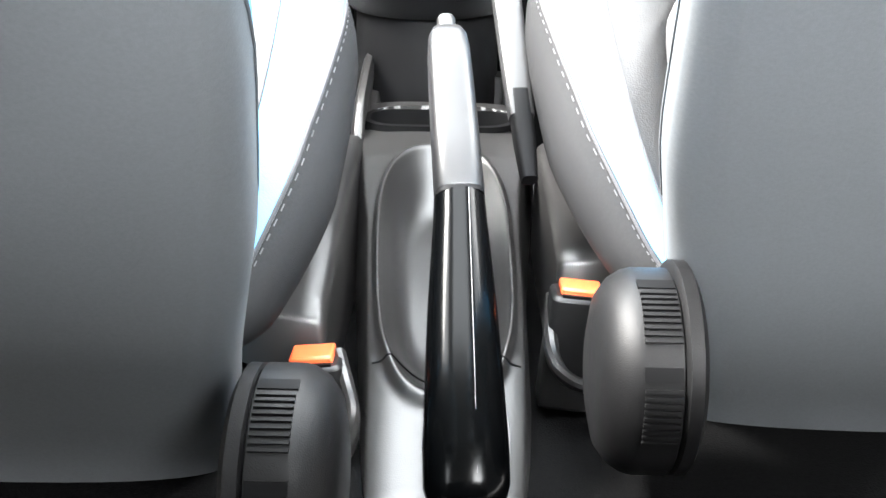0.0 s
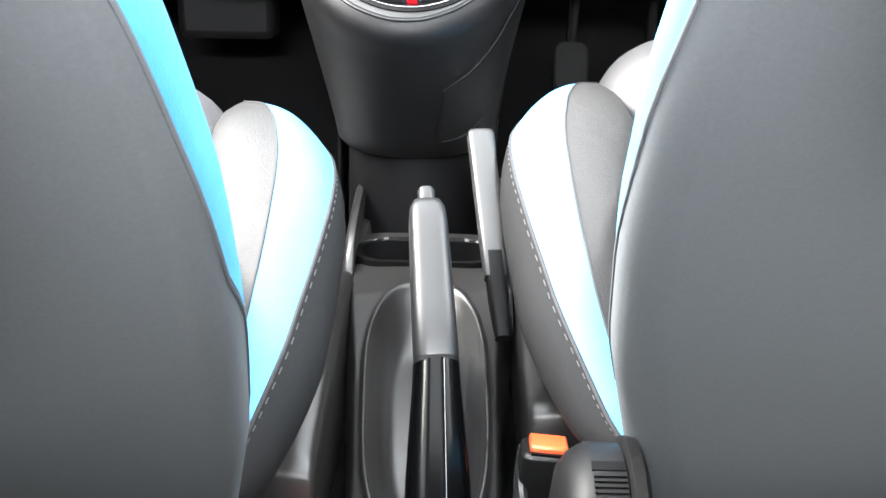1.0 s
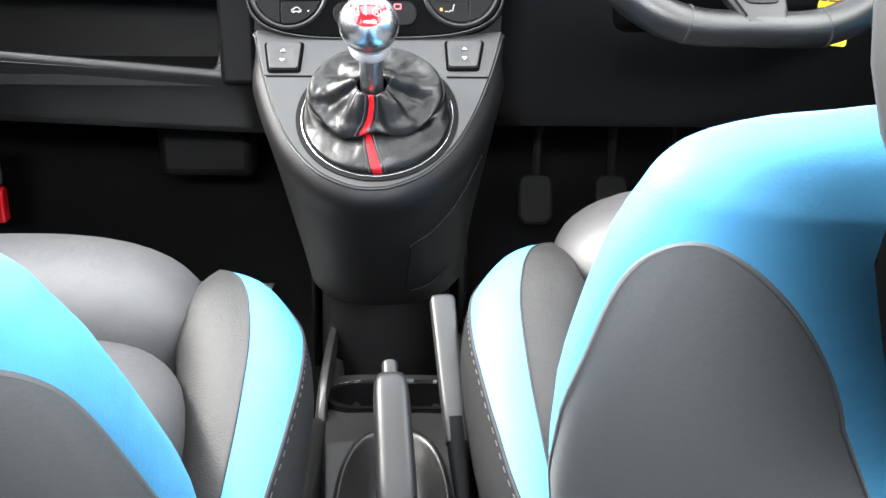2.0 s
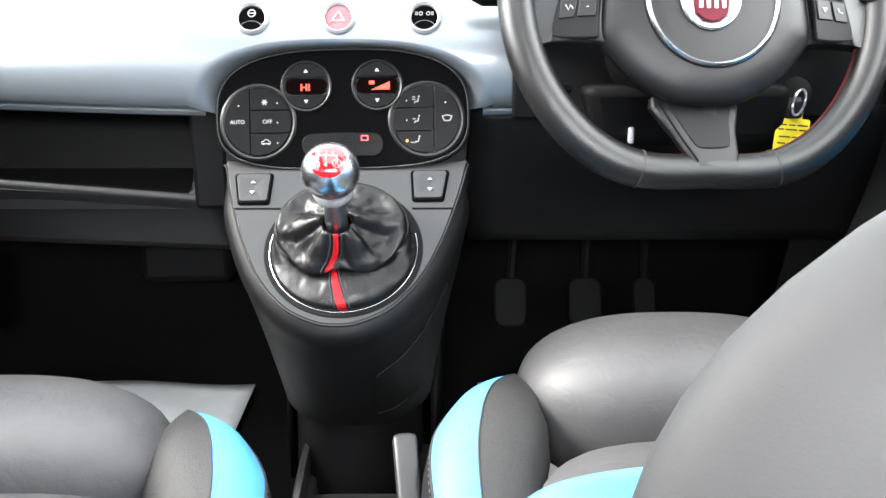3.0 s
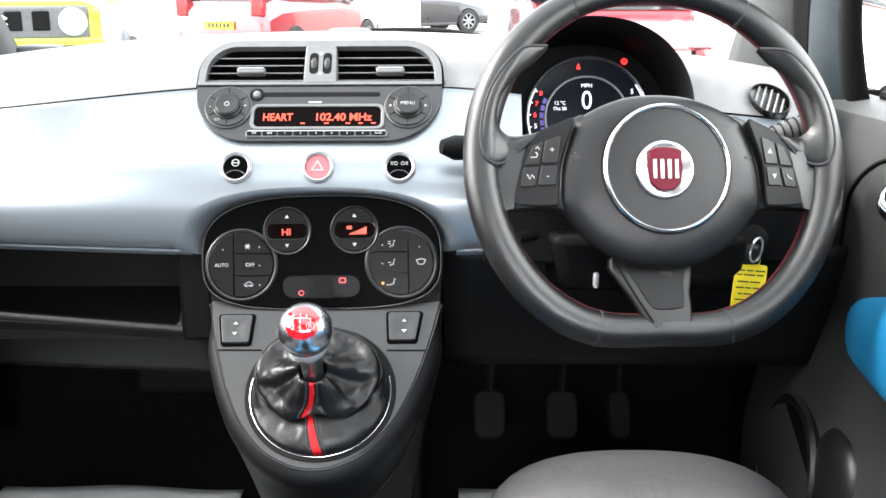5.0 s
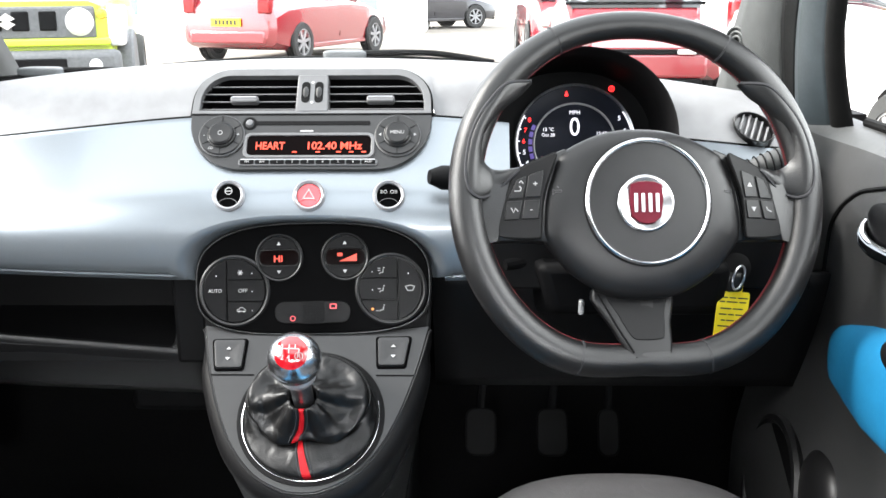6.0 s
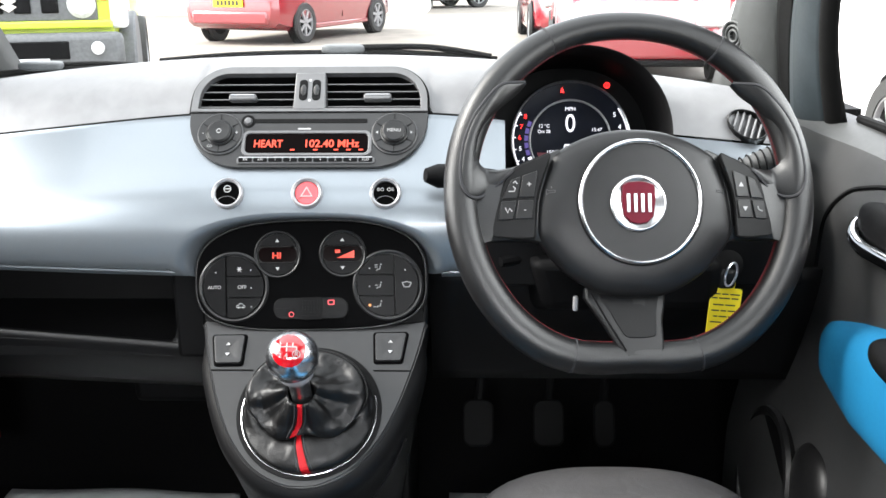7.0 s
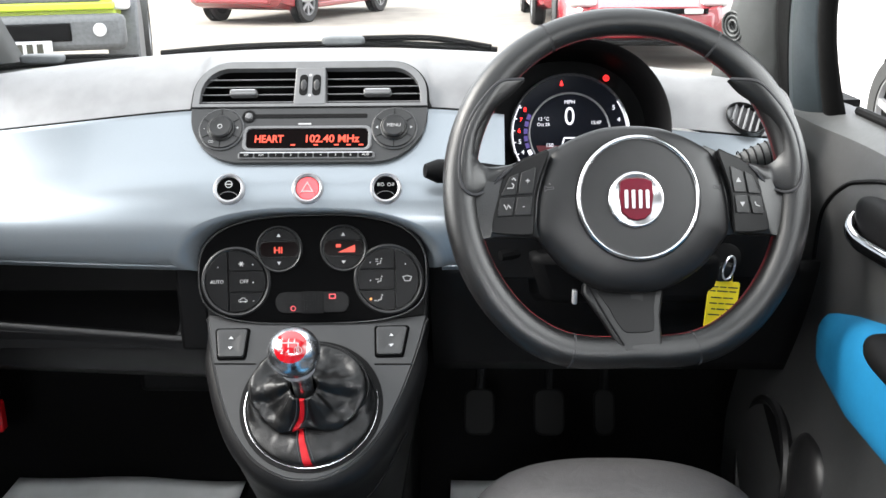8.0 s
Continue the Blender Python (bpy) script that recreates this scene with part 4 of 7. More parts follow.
part("red_mark", collar(rounded(0.008, 0.006, 0.001, 3, 0.0245, -0.0665), rounded(0.006, 0.004, 0.001, 3, 0.0245, -0.0665), 0.002, 0.0025), RED_INK, bar)
part("red_mark", collar(circle(0.0032, 20, -0.0235, -0.0805), circle(0.0024, 20, -0.0235, -0.0805), 0.002, 0.0025), RED_INK, bar)

# ---------------------------------------------------------------- lower console pillar
console = thing("centre_console", (-0.018, 1.0, 0.4), "grey plastic centre console with dark rounded pillar", "console", kind="structure")
EDGE = [(-0.136, 0.016), (-0.128, -0.02), (-0.118, -0.055), (-0.104, -0.095), (-0.084, -0.135), (-0.055, -0.168), (-0.022, -0.185), (0.0, -0.188)]
half = spline([(x, y, 0) for x, y in EDGE], 4)
U = [(p.x, p.y) for p in half] + [(-p.x, p.y) for p in half[::-1][1:]]


def top_at(u, v, z=0.0):
    return LOWER @ Vector((u, v, z))


def base_at(u, z):
    k = min(1.0, abs(u) / 0.136)
    return Vector((-0.016 + u * 0.66, 1.10 - 0.112 * math.sqrt(max(0.0, 1 - k ** 2.2)), z))


# the face is fanned in towards the gaiter's oval
oval = [(0.003 + 0.08 * math.cos(a), -0.098 + 0.077 * math.sin(a)) for a in np.linspace(math.pi, 2 * math.pi, len(U))]
oval = [(x, y) for x, y in oval]
inset = [(x * 0.975, y + 0.0025) for x, y in U]
part("face_plate", rows_mesh([[top_at(x, y, -0.002) for x, y in U], [top_at(x, y, 0.0015) for x, y in inset], [top_at(x * 0.5, min(0.014, y * 0.55), 0.0015) for x, y in inset], [top_at(x * 0.05, 0.014, 0.0015) for x, y in inset]]), PLATE, console, "smooth dark grey face plate", at_world=True)
part("plate_edge", tube([top_at(x, y, -0.001) for x, y in grown(U, -0.0015)], 0.0016, 6), PLASTIC, console, at_world=True)
rows = []
for k, (grow, dz) in enumerate(((0.0, -0.0025), (0.006, -0.006), (0.011, -0.013), (0.013, -0.024), (0.012, -0.034))):
    wider = grown(U, grow)
    rows.append([top_at(x + (gx - x) * smooth(0.012, -0.045, y), y + (gy - y) * smooth(0.012, -0.045, y), dz) for (x, y), (gx, gy) in zip(U, wider)])
last = rows[-1]
for t in (0.12, 0.35, 0.6, 0.85, 1.0):
    rows.append([last[i].lerp(base_at(U[i][0], 0.455), t) for i in range(len(U))])
low = [base_at(x, 0.449) for x, y in U]
rows.append([p.lerp(Vector((-0.016, 1.10, 0.447)), 0.06) for p in low])
rows.append([p.lerp(Vector((-0.016, 1.10, 0.44)), 0.16) for p in low])
part("plinth", rows_mesh([[p.lerp(Vector((-0.016, 1.10, 0.44)), 0.14) for p in low], [p.lerp(Vector((-0.016, 1.10, 0.44)), 0.10) + Vector((0, 0, -0.15)) for p in low]]), BLACK, console, at_world=True)
part("pillar", rows_mesh(rows), KNEE, console, at_world=True)
for s in (-1, 1):
    x_top, x_low = (-0.150, -0.106) if s < 0 else (0.116, 0.076)
    part("flank", rows_mesh([[Vector((x_top, 1.065, 0.76)) if k == 0 else Vector((x_top, 1.30, 0.80)) for k in (0, 1)], [Vector((x_top * 0.96, 1.065, 0.70)), Vector((x_top, 1.30, 0.70))], [Vector((x_low, 1.085, 0.455)), Vector((x_low * 1.15, 1.30, 0.50))], [Vector((x_low, 1.09, 0.33)), Vector((x_low * 1.15, 1.30, 0.33))]]), KNEE, console, at_world=True, solid=0.004)
part("core", prism([(-0.134, -0.10), (0.134, -0.10), (0.134, 0.0), (0.12, 0.025), (-0.12, 0.025), (-0.134, 0.0)], -0.20, -0.020, m=CLIMATE), BLACK, console, at_world=True)
part("plate_seam", tube([top_at(x, -0.046, 0.0022) for x in np.linspace(-0.118, -0.068, 6)], 0.0009, 5), BLACK, console, at_world=True)
part("plate_seam", tube([top_at(x, -0.046, 0.0022) for x in np.linspace(0.074, 0.118, 6)], 0.0009, 5), BLACK, console, at_world=True)
# service flap on the pillar


def on_pillar(u, t):
    i = min(range(len(U)), key=lambda k: abs(U[k][0] - u))
    return base_at(U[i][0], 0.455).lerp(last[i], t) + Vector((0.0012, -0.0022, 0))


part("flap_seam", tube(spline([on_pillar(u, t) for u, t in ((0.036, 0.16), (0.035, 0.38), (0.036, 0.58), (0.040, 0.63), (0.060, 0.70), (0.085, 0.80), (0.104, 0.90))], 6), 0.0013, 6), BLACK, console, at_world=True)
part("flap_seam", tube(spline([on_pillar(u, t) for u, t in ((0.036, 0.16), (0.050, 0.12), (0.075, 0.14), (0.1, 0.2))], 6), 0.0013, 6), BLACK, console, at_world=True)
for s, label in ((-1, "left"), (1, "right")):
    w = thing("window_switch", LOWER @ Matrix.Translation((-0.1005 if s < 0 else 0.0928, -0.0205 if s < 0 else -0.0165, 0.0)) @ Matrix.Rotation(radians(1.0), 4, "Z"), "grey rocker window switch in black surround", "switch", "window switches")
    tr = [(-0.021, 0.0205), (0.021, 0.0205), (0.021 - (0.007 if s > 0 else 0.002), -0.0205), (-0.021 + (0.007 if s < 0 else 0.002), -0.0205)]
    part("surround", prism(hull([(x * 0.82, y * 0.82, 0.0042) for x, y in tr]), 0.0, 0.003), PANEL_BLACK, w, bevel=0.0008)
    tr2 = hull([(x * 0.74, y * 0.73, 0.0034) for x, y in tr])
    key = part("rocker", rows_mesh([[Vector((x, y, 0.003)) for x, y in tr2], [Vector((x * 0.96, y * 0.97, 0.0062)) for x, y in tr2], [Vector((x * 0.86, y * 0.9, 0.0066)) for x, y in tr2], [Vector((x * 0.5, y * 0.6, 0.0052)) for x, y in tr2], [Vector((x * 0.02, y * 0.02, 0.0048)) for x, y in tr2]], True), PLATE, w, sharp=60)
    part("arrow", prism([(-0.0028, 0.0052), (0.0028, 0.0052), (0, 0.0086)], 0.0045, 0.0064), WHITE_INK, key)
    part("arrow", prism([(0, -0.0086), (0.0028, -0.0052), (-0.0028, -0.0052)], 0.0045, 0.0063), SILVER, key)

# ---------------------------------------------------------------- gear lever
gear = thing("gear_lever", LOWER @ Matrix.Translation((0.003, -0.098, 0)), "satin metal ball gear lever with pleated black leather gaiter", "gear lever")
GI = (LOWER @ Matrix.Translation((0.003, -0.098, 0))).inverted()
neck = GI @ Vector((-0.018, 0.935, 0.706))
NA, NR = 180, 64
A0 = radians(-90)


def gaiter(a, t):
    """t runs from the ring (0) over the tucked fold to the neck (1); the upper leather hangs over the lower."""
    d = ((a - A0 + math.pi) % (2 * math.pi)) - math.pi
    e = abs(d)
    side = 1 if d > 0 else -1
    # where the hanging edge lies round the lever: two low points beside the stripe, two high shoulders
    low = 0.58 + 0.05 * side
    deg = [0.0, low - 0.22, low, 1.05, 1.31, 1.62, 2.1, 2.6, 3.15]

    def eased(values):
        return sum(float(np.interp(abs(e + o), deg, values)) for o in (-0.21, -0.14, -0.07, 0.0, 0.07, 0.14, 0.21)) / 7
    rl = eased([0.036, 0.042, 0.0515, 0.0545, 0.0600, 0.0690, 0.0700, 0.066, 0.062])
    zl = eased([0.021, 0.0175, 0.0145, 0.017, 0.022, 0.029, 0.033, 0.034, 0.034])
    tuck = eased([0.002, 0.007, 0.013, 0.012, 0.006, 0.001, 0.0, 0.0, 0.0])
    flank_k = smooth(0.95, 1.55, e - 0.15 * side)
    knots = [(0.0755, 0.001), (0.0735, 0.0085), (0.5 * (0.073 + rl - tuck) + 0.002 * flank_k, 0.0145 + 0.45 * (zl - 0.0145) * flank_k), (rl - tuck + 0.003 * flank_k, max(0.010, zl - 0.0085) + 0.004 * flank_k), (rl - 0.35 * tuck, zl - 0.0045), (rl, zl),
             (rl - 0.004, zl + 0.0050), (0.62 * rl + 0.007, 0.5 * (zl + neck.z) - 0.005), (0.30 * rl + 0.012, neck.z - 0.007), (0.0185, neck.z + 0.001), (0.0145, neck.z - 0.003)]
    f = t * (len(knots) - 1)
    i = min(int(f), len(knots) - 2)
    g = f - i
    k = [knots[min(max(i + o, 0), len(knots) - 1)] for o in (-1, 0, 1, 2)]
    r, z = (0.5 * (2 * k[1][n] + (k[2][n] - k[0][n]) * g + (2 * k[0][n] - 5 * k[1][n] + 4 * k[2][n] - k[3][n]) * g * g + (3 * k[1][n] - k[0][n] - 3 * k[2][n] + k[3][n]) * g ** 3) for n in (0, 1))
    hang = smooth(0.50, 0.66, t) * (1 - smooth(0.86, 1.0, t))
    # broad folds in the hanging leather: hollows between the low points and the shoulders, a pinch over each shoulder
    for c, lean, w, h in ((0.55, 0.0, 0.20, 0.0030), (1.10, 0.35, 0.30, -0.0050), (1.72, 0.25, 0.24, 0.0045), (2.25, 0.0, 0.18, -0.0030), (0.18, 0.0, 0.10, -0.0030), (0.85, -0.5, 0.12, 0.0030), (1.42, 0.6, 0.10, -0.0030)):
        z += h * hang * math.exp(-((e - c - lean * (0.75 - t) - 0.07 * side) / w) ** 2)
    skirt = smooth(0.04, 0.16, t) * (1 - smooth(0.24, 0.34, t))
    z += 0.0036 * skirt * math.sin(2.3 * d + 0.9)
    x, y = r * math.cos(a), r * math.sin(a)
    z += (0.0034 * hang + 0.0016 * skirt) * (noise.noise(Vector((x * 55, y * 55, 2.0))) + 0.45 * noise.noise(Vector((x * 140, y * 110, 5.0))))
    mix = min(1.0, max(0.0, (0.0755 - r) / 0.06))
    return Vector((x + neck.x * mix, 0.973 * y + neck.y * mix, z))


rows = [[gaiter(A0 + 2 * math.pi * i / NA, j / NR) for i in range(NA)] for j in range(NR + 1)]
boot = part("gaiter", rows_mesh(rows, True), BOOT, gear, "pleated black leather gaiter", sharp=80)


def stripe_sway(t):
    return 0.05 - 0.30 * smooth(0.04, 0.45, t) + 0.25 * smooth(0.50, 0.85, t)


rows = []
for j in range(NR):
    t = j / NR
    wd = (0.0046 - 0.0012 * t) / (0.0755 * (1 - t) ** 0.8 + 0.0145 * (1 - (1 - t) ** 0.8))
    sway = stripe_sway(t)
    rows.append([gaiter(A0 + sway + wd * q, t) + Vector((0, -0.0006, 0.0012)) for q in (-1, -0.5, 0, 0.5, 1)])
part("red_stripe", rows_mesh(rows), RED_LEATHER, gear, "red leather centre stripe", sharp=80)
for q in (-1, 1):
    for c in (0.12, ):
        part("stitch", tube([gaiter(A0 + stripe_sway(t) + q * 0.0075 / (0.0755 * (1 - t) ** 0.8 + 0.0145 * (1 - (1 - t) ** 0.8)), t) + Vector((0, 0, 0.0008)) for t in np.linspace(0.02, 0.9, 20)], 0.0006, 5), DARK_THREAD, boot)
part("ring", tube([(0.0775 * math.cos(a), 0.0755 * math.sin(a), 0.002) for a in np.linspace(radians(-195), radians(15), 60)], 0.0012, 8), RING_CHROME, gear, "thin chrome ring")
part("ring_base", collar(circle(0.0835, 60, 0, 0, 0.081), circle(0.0745, 60, 0, 0, 0.0725), -0.003, 0.003), BLACK, gear)
top = GI @ Vector((-0.0165, 0.890, 0.766))
axis = (top - neck).normalized()
SH = Matrix.Translation(neck) @ Vector((0, 0, 1)).rotation_difference(axis).to_matrix().to_4x4()
ln = (top - neck).length
part("shaft", lathe([(0.0115, -0.02), (0.0115, ln - 0.036), (0.013, ln - 0.034), (0.0135, ln - 0.022)], 28, m=SH), SATIN, gear)
part("collar", lathe([(0.0135, ln - 0.034), (0.0195, ln - 0.031), (0.0205, ln - 0.026), (0.0195, ln - 0.022), (0.012, ln - 0.02)], 32, m=SH), ALLOY, gear)
prof = [(0.0, ln - 0.024)]
for a in range(-70, 66, 9):
    prof.append((0.0282 * math.cos(radians(a)), ln + 0.0268 * math.sin(radians(a))))
ball = part("knob", lathe(prof + [(0.011, ln + 0.0249), (0.0, ln + 0.0252)], 40, m=SH), KNOB, gear, "satin metal ball knob")
# shift pattern cap on the knob, turned to the cabin
CAP = SH @ Matrix.Translation((0, 0, ln)) @ Matrix.Rotation(radians(16), 4, "X")


def cap_z(x, y):
    return 0.0274 * math.sqrt(1 - (x * x + y * y) / 0.0291 ** 2) + 0.0008

capbm = lathe([(0.0283 * math.sin(radians(a)), 0.0274 * math.cos(radians(a)) + 0.0006) for a in (38, 30, 20, 10, 0)], 36, m=CAP)
part("pattern_cap", capbm, RED_GLOSS, ball, "red enamel shift pattern disc")
for pts in (((-0.0085, 0.003), (0.0085, 0.003)), ((-0.0085, 0.0075), (-0.0085, -0.002)), ((-0.0015, 0.0075), (-0.0015, -0.002)), ((0.0085, 0.003), (0.0085, -0.001)), ((0.0045, 0.0075), (0.0045, 0.003))):
    part("pattern_line", tube([CAP @ Vector((x, y, cap_z(x, y))) for x, y in (pts[0], ((pts[0][0] + pts[1][0]) / 2, (pts[0][1] + pts[1][1]) / 2), pts[1])], 0.0006, 5), WHITE_INK, ball)


def on_cap(x, y):
    return CAP @ Matrix.Translation((x, y, cap_z(x, y))) @ Vector((0, 0, 1)).rotation_difference(Vector((x, y, cap_z(x, y)))).to_matrix().to_4x4()


for word, x, y in (("2", -0.0080, -0.0060), ("4", -0.0015, -0.0064), ("R", 0.0085, -0.0045)):
    lettering(word, 0.0072, WHITE_INK, ball, 0, 0, 0.0006, m=on_cap(x, y))
ring_bm = collar(circle(0.0042, 24), circle(0.0036, 24), 0.0003, 0.0007)
ring_bm.transform(on_cap(0.0085, -0.0045))
part("reverse_ring", ring_bm, WHITE_INK, ball)

# ---------------------------------------------------------------- tunnel tray and handbrake
tunnel = thing("tunnel_trim", (0.01, 0.7, 0.3), "dark grey plastic tunnel trim with tray and cup holder", "console", kind="structure")


def tunnel_z(x, y):
    top_z = float(np.interp(y, [0.25, 0.36, 0.50, 0.60, 0.86, 0.98, 1.1], [0.19, 0.205, 0.248, 0.292, 0.352, 0.368, 0.38]))
    xc = 0.016 - 0.012 * smooth(0.5, 0.95, y)
    hw = float(np.interp(y, [0.25, 0.45, 0.6, 0.76, 0.93, 1.08], [0.046, 0.048, 0.056, 0.064, 0.080, 0.092]))
    d = abs(x - xc)
    z = top_z - 0.006 * (d / hw) ** 4
    # tray with a raised rim
    q = ((abs(x - xc) / (0.050 + 0.004 * smooth(0.6, 0.8, y))) ** 2.6 + (abs(y - 0.715) / 0.155) ** 3.2)
    z += 0.0055 * math.exp(-((q - 1.0) / 0.13) ** 2)
    z -= 0.034 * (1 - smooth(0.12, 0.95, q))
    q = (abs(x - xc + 0.002) / 0.080) ** 3 + (abs(y - 0.943) / 0.028) ** 2.2
    z -= 0.07 * (1 - smooth(1.0, 1.25, q))
    q = max(abs(x - xc) / 0.068, abs(y - 1.026) / 0.042)
    z -= 0.10 * (1 - smooth(0.85, 1.0, q))
    return z - 0.16 * smooth(hw - 0.002, hw + 0.02, d)


part("trim", rows_mesh([[Vector((x, y, tunnel_z(x, y))) for x in np.linspace(-0.12, 0.13, 230)] for y in np.linspace(0.25, 1.09, 420)]), TRIM, tunnel, at_world=True, sharp=70)
# black pieces in the cup and front wells paint their shade
part("cup_shade", prism(rounded(0.144, 0.062, 0.029, 6, 0.002, 0.943), 0.298, 0.304), BLACK, tunnel, at_world=True)
part("cup_shade_wall", collar(rounded(0.150, 0.068, 0.032, 8, 0.002, 0.943), rounded(0.138, 0.056, 0.027, 8, 0.002, 0.943), 0.302, 0.3635), BLACK, tunnel, at_world=True)
part("well_shade", box(0.0, 1.015, 0.300, 0.13, 0.09, 0.004), BLACK, tunnel, at_world=True)
part("seam", tube([(x, 0.592, tunnel_z(x, 0.592) + 0.0004) for x in np.linspace(-0.036, 0.066, 40)], 0.0009, 5), BLACK, tunnel, at_world=True)
for wx in (-0.086, 0.093):
    cheek = rows_mesh([[Vector((wx + d + (0.012 if wx < 0 else -0.012) * k, y, z0 + (z1 - z0) * k)) for y, z0, z1 in ((0.885, 0.26, 0.335), (0.905, 0.26, 0.368), (0.935, 0.26, 0.388), (0.985, 0.27, 0.400), (1.06, 0.28, 0.412))] for d, k in ((-0.006, 0.0), (-0.006, 0.92), (-0.003, 0.985), (0.003, 0.985), (0.006, 0.92), (0.006, 0.0))], True)
    part("side_cheek", cheek, TRIM, tunnel, at_world=True, sharp=60)
coin = part("cup_coin", lathe([(0.010, 0), (0.010, 0.002), (0, 0.002)], 20, m=Matrix.Translation((-0.012, 0.953, 0.304))), CHROME, tunnel, at_world=True)

J, TIP = Vector((0.0212, 0.6260, 0.3955)), Vector((0.0085, 0.736, 0.497))
HB = (TIP - J).normalized()
side = HB.cross(Vector((0, 0, 1))).normalized()
HBM = basis(J, HB, side.cross(HB))
brake = thing("handbrake", HBM, "handbrake lever with grey grip and polished black sleeve", "handbrake lever")


def bar_loft(stations, exp=3.0, n=28, sway=0.0):
    """Stations (y, half width, half depth, z) along the lever's own y."""
    rows = []
    for y, w, d, z in stations:
        row = []
        for i in range(n):
            a = 2 * math.pi * i / n
            c, s = math.cos(a), math.sin(a)
            row.append(Vector((sway * min(0.0, y) + (1 - sway * 2 * min(0.0, y) * 6) * math.copysign(abs(c) ** (2 / exp), c) * w, y, z + math.copysign(abs(s) ** (2 / exp), s) * d)))
        rows.append(row)
    return rows_mesh(rows, True, True)


part("grip", bar_loft([(0.0, .0158, .016, 0), (0.002, .0168, .017, 0), (0.045, .0165, .017, 0), (0.088, .0158, .016, 0), (0.116, .0152, .015, 0), (0.128, .0140, .013, 0), (0.1345, .0110, .010, 0), (0.136, .0070, .0070, 0)], 3.4), GRIP, brake, "grey moulded grip", sharp=50)
part("release_button", bar_loft([(0.135, .0068, .0064, 0), (0.1455, .0068, .0064, 0), (0.148, .0056, .0052, 0), (0.1485, .003, .003, 0)], 2.4), GRIP, brake, "push button at the tip", sharp=50)
part("grip_seam", bar_loft([(-0.003, .0166, .0168, 0), (0.0005, .0166, .0168, 0)], 3.0), BLACK, brake)
part("sleeve", bar_loft([(-0.002, .0172, .0174, 0), (-0.02, .0178, .018, 0), (-0.055, .0200, .019, 0), (-0.085, .0216, .020, 0), (-0.13, .0230, .0205, 0), (-0.17, .0240, .0205, 0), (-0.194, .0236, .019, 0), (-0.207, .0200, .015, 0), (-0.213, .011, .008, 0)], 2.25, 32, 0.045), GLOSS_BLACK, brake, "polished black plastic sleeve", sharp=60)
part("sleeve_line", tube([(0.0045 + 0.045 * y, y, float(np.interp(-y, [0, .055, .13, .2], [.0175, .0191, .0206, .0186]))) for y in np.linspace(-0.19, -0.003, 30)], 0.0003, 5), CONSOLE, brake)
part("slot_rim", tube([Vector((0.029 + 0.027 * math.cos(a), 0.535 + 0.072 * math.sin(a), tunnel_z(0.029 + 0.027 * math.cos(a), 0.535 + 0.072 * math.sin(a)) + 0.0005)) for a in np.linspace(radians(-205), radians(25), 40)], 0.0014, 6), CONSOLE, brake, at_world=True)

# ---------------------------------------------------------------- steering wheel
wheel = thing("steering_wheel", WHEEL, "flat-bottomed black leather steering wheel with chrome centre ring", "steering wheel")


def by_angle(a, xs, ys):
    """A smooth value round the rim; a in degrees from the top, alike on both sides."""
    a = abs((a + 180) % 360 - 180)
    return sum(float(np.interp(min(180.0, abs(a + k)), xs, ys)) for k in (-6, -3, 0, 3, 6)) / 5


def rim_thick(a):
    return by_angle(a, [0, 25, 40, 75, 100, 150, 165, 180], [0.0146, 0.0150, 0.0166, 0.0172, 0.0180, 0.0184, 0.0172, 0.0166])


def rim_mid(a):
    return by_angle(a, [0, 30, 50, 72, 90, 110, 127, 142, 154, 160, 166, 172, 180], [0.1998, 0.2030, 0.2035, 0.2010, 0.1985, 0.1990, 0.2000, 0.2010, 0.1985, 0.1945, 0.1895, 0.1858, 0.1835]) - rim_thick(a)


def rim_at(a, out=0.0, z=0.0):
    """A point beside the rim's middle line: out of it by so many thicknesses."""
    r = rim_mid(a) + out * rim_thick(a)
    return Vector((r * math.sin(radians(a)), r * math.cos(radians(a)), z))


turns = list(range(0, 360, 3))
line = [rim_at(a) for a in turns]
thick = [rim_thick(a) for a in turns]
rim = part("rim", tube(line, thick, 24, True, flat=1.04), LEATHER, wheel, "black leather rim", sharp=80)
dashes = bmesh.new()
for a in np.arange(0, 360, 1.05):
    tube([rim_at(a, -0.985, 0.0022), rim_at(a + 0.62, -1.0, -0.0014)], 0.0006, 5, bm=dashes)
part("rim_stitching", dashes, RED_THREAD, rim, "red stitching")
for a in (31, -27, 158, -158):
    p, q = rim_at(a - 1), rim_at(a + 1)
    m = Matrix.Translation(rim_at(a)) @ Vector((0, 0, 1)).rotation_difference((q - p).normalized()).to_matrix().to_4x4()
    k = rim_thick(a)
    part("rim_joint", lathe([(k - 0.001, -0.0016), (k + 0.0009, -0.0009), (k + 0.0002, 0.0), (k + 0.0009, 0.0009), (k - 0.001, 0.0016)], 28, m=m), DARK_THREAD, rim)


def rim_height(x, y):
    """How far the rim's surface stands out over (x, y), with a soft fall towards the spokes."""
    a = math.degrees(math.atan2(x, y))
    off = math.hypot(x, y) - rim_mid(a)
    k = rim_thick(a)
    return 1.04 * math.sqrt(max(0.0, k * k - off * off)) if off > -0.72 * k else max(0.0045, 1.04 * k * 0.694 - 0.55 * (-0.72 * k - off))


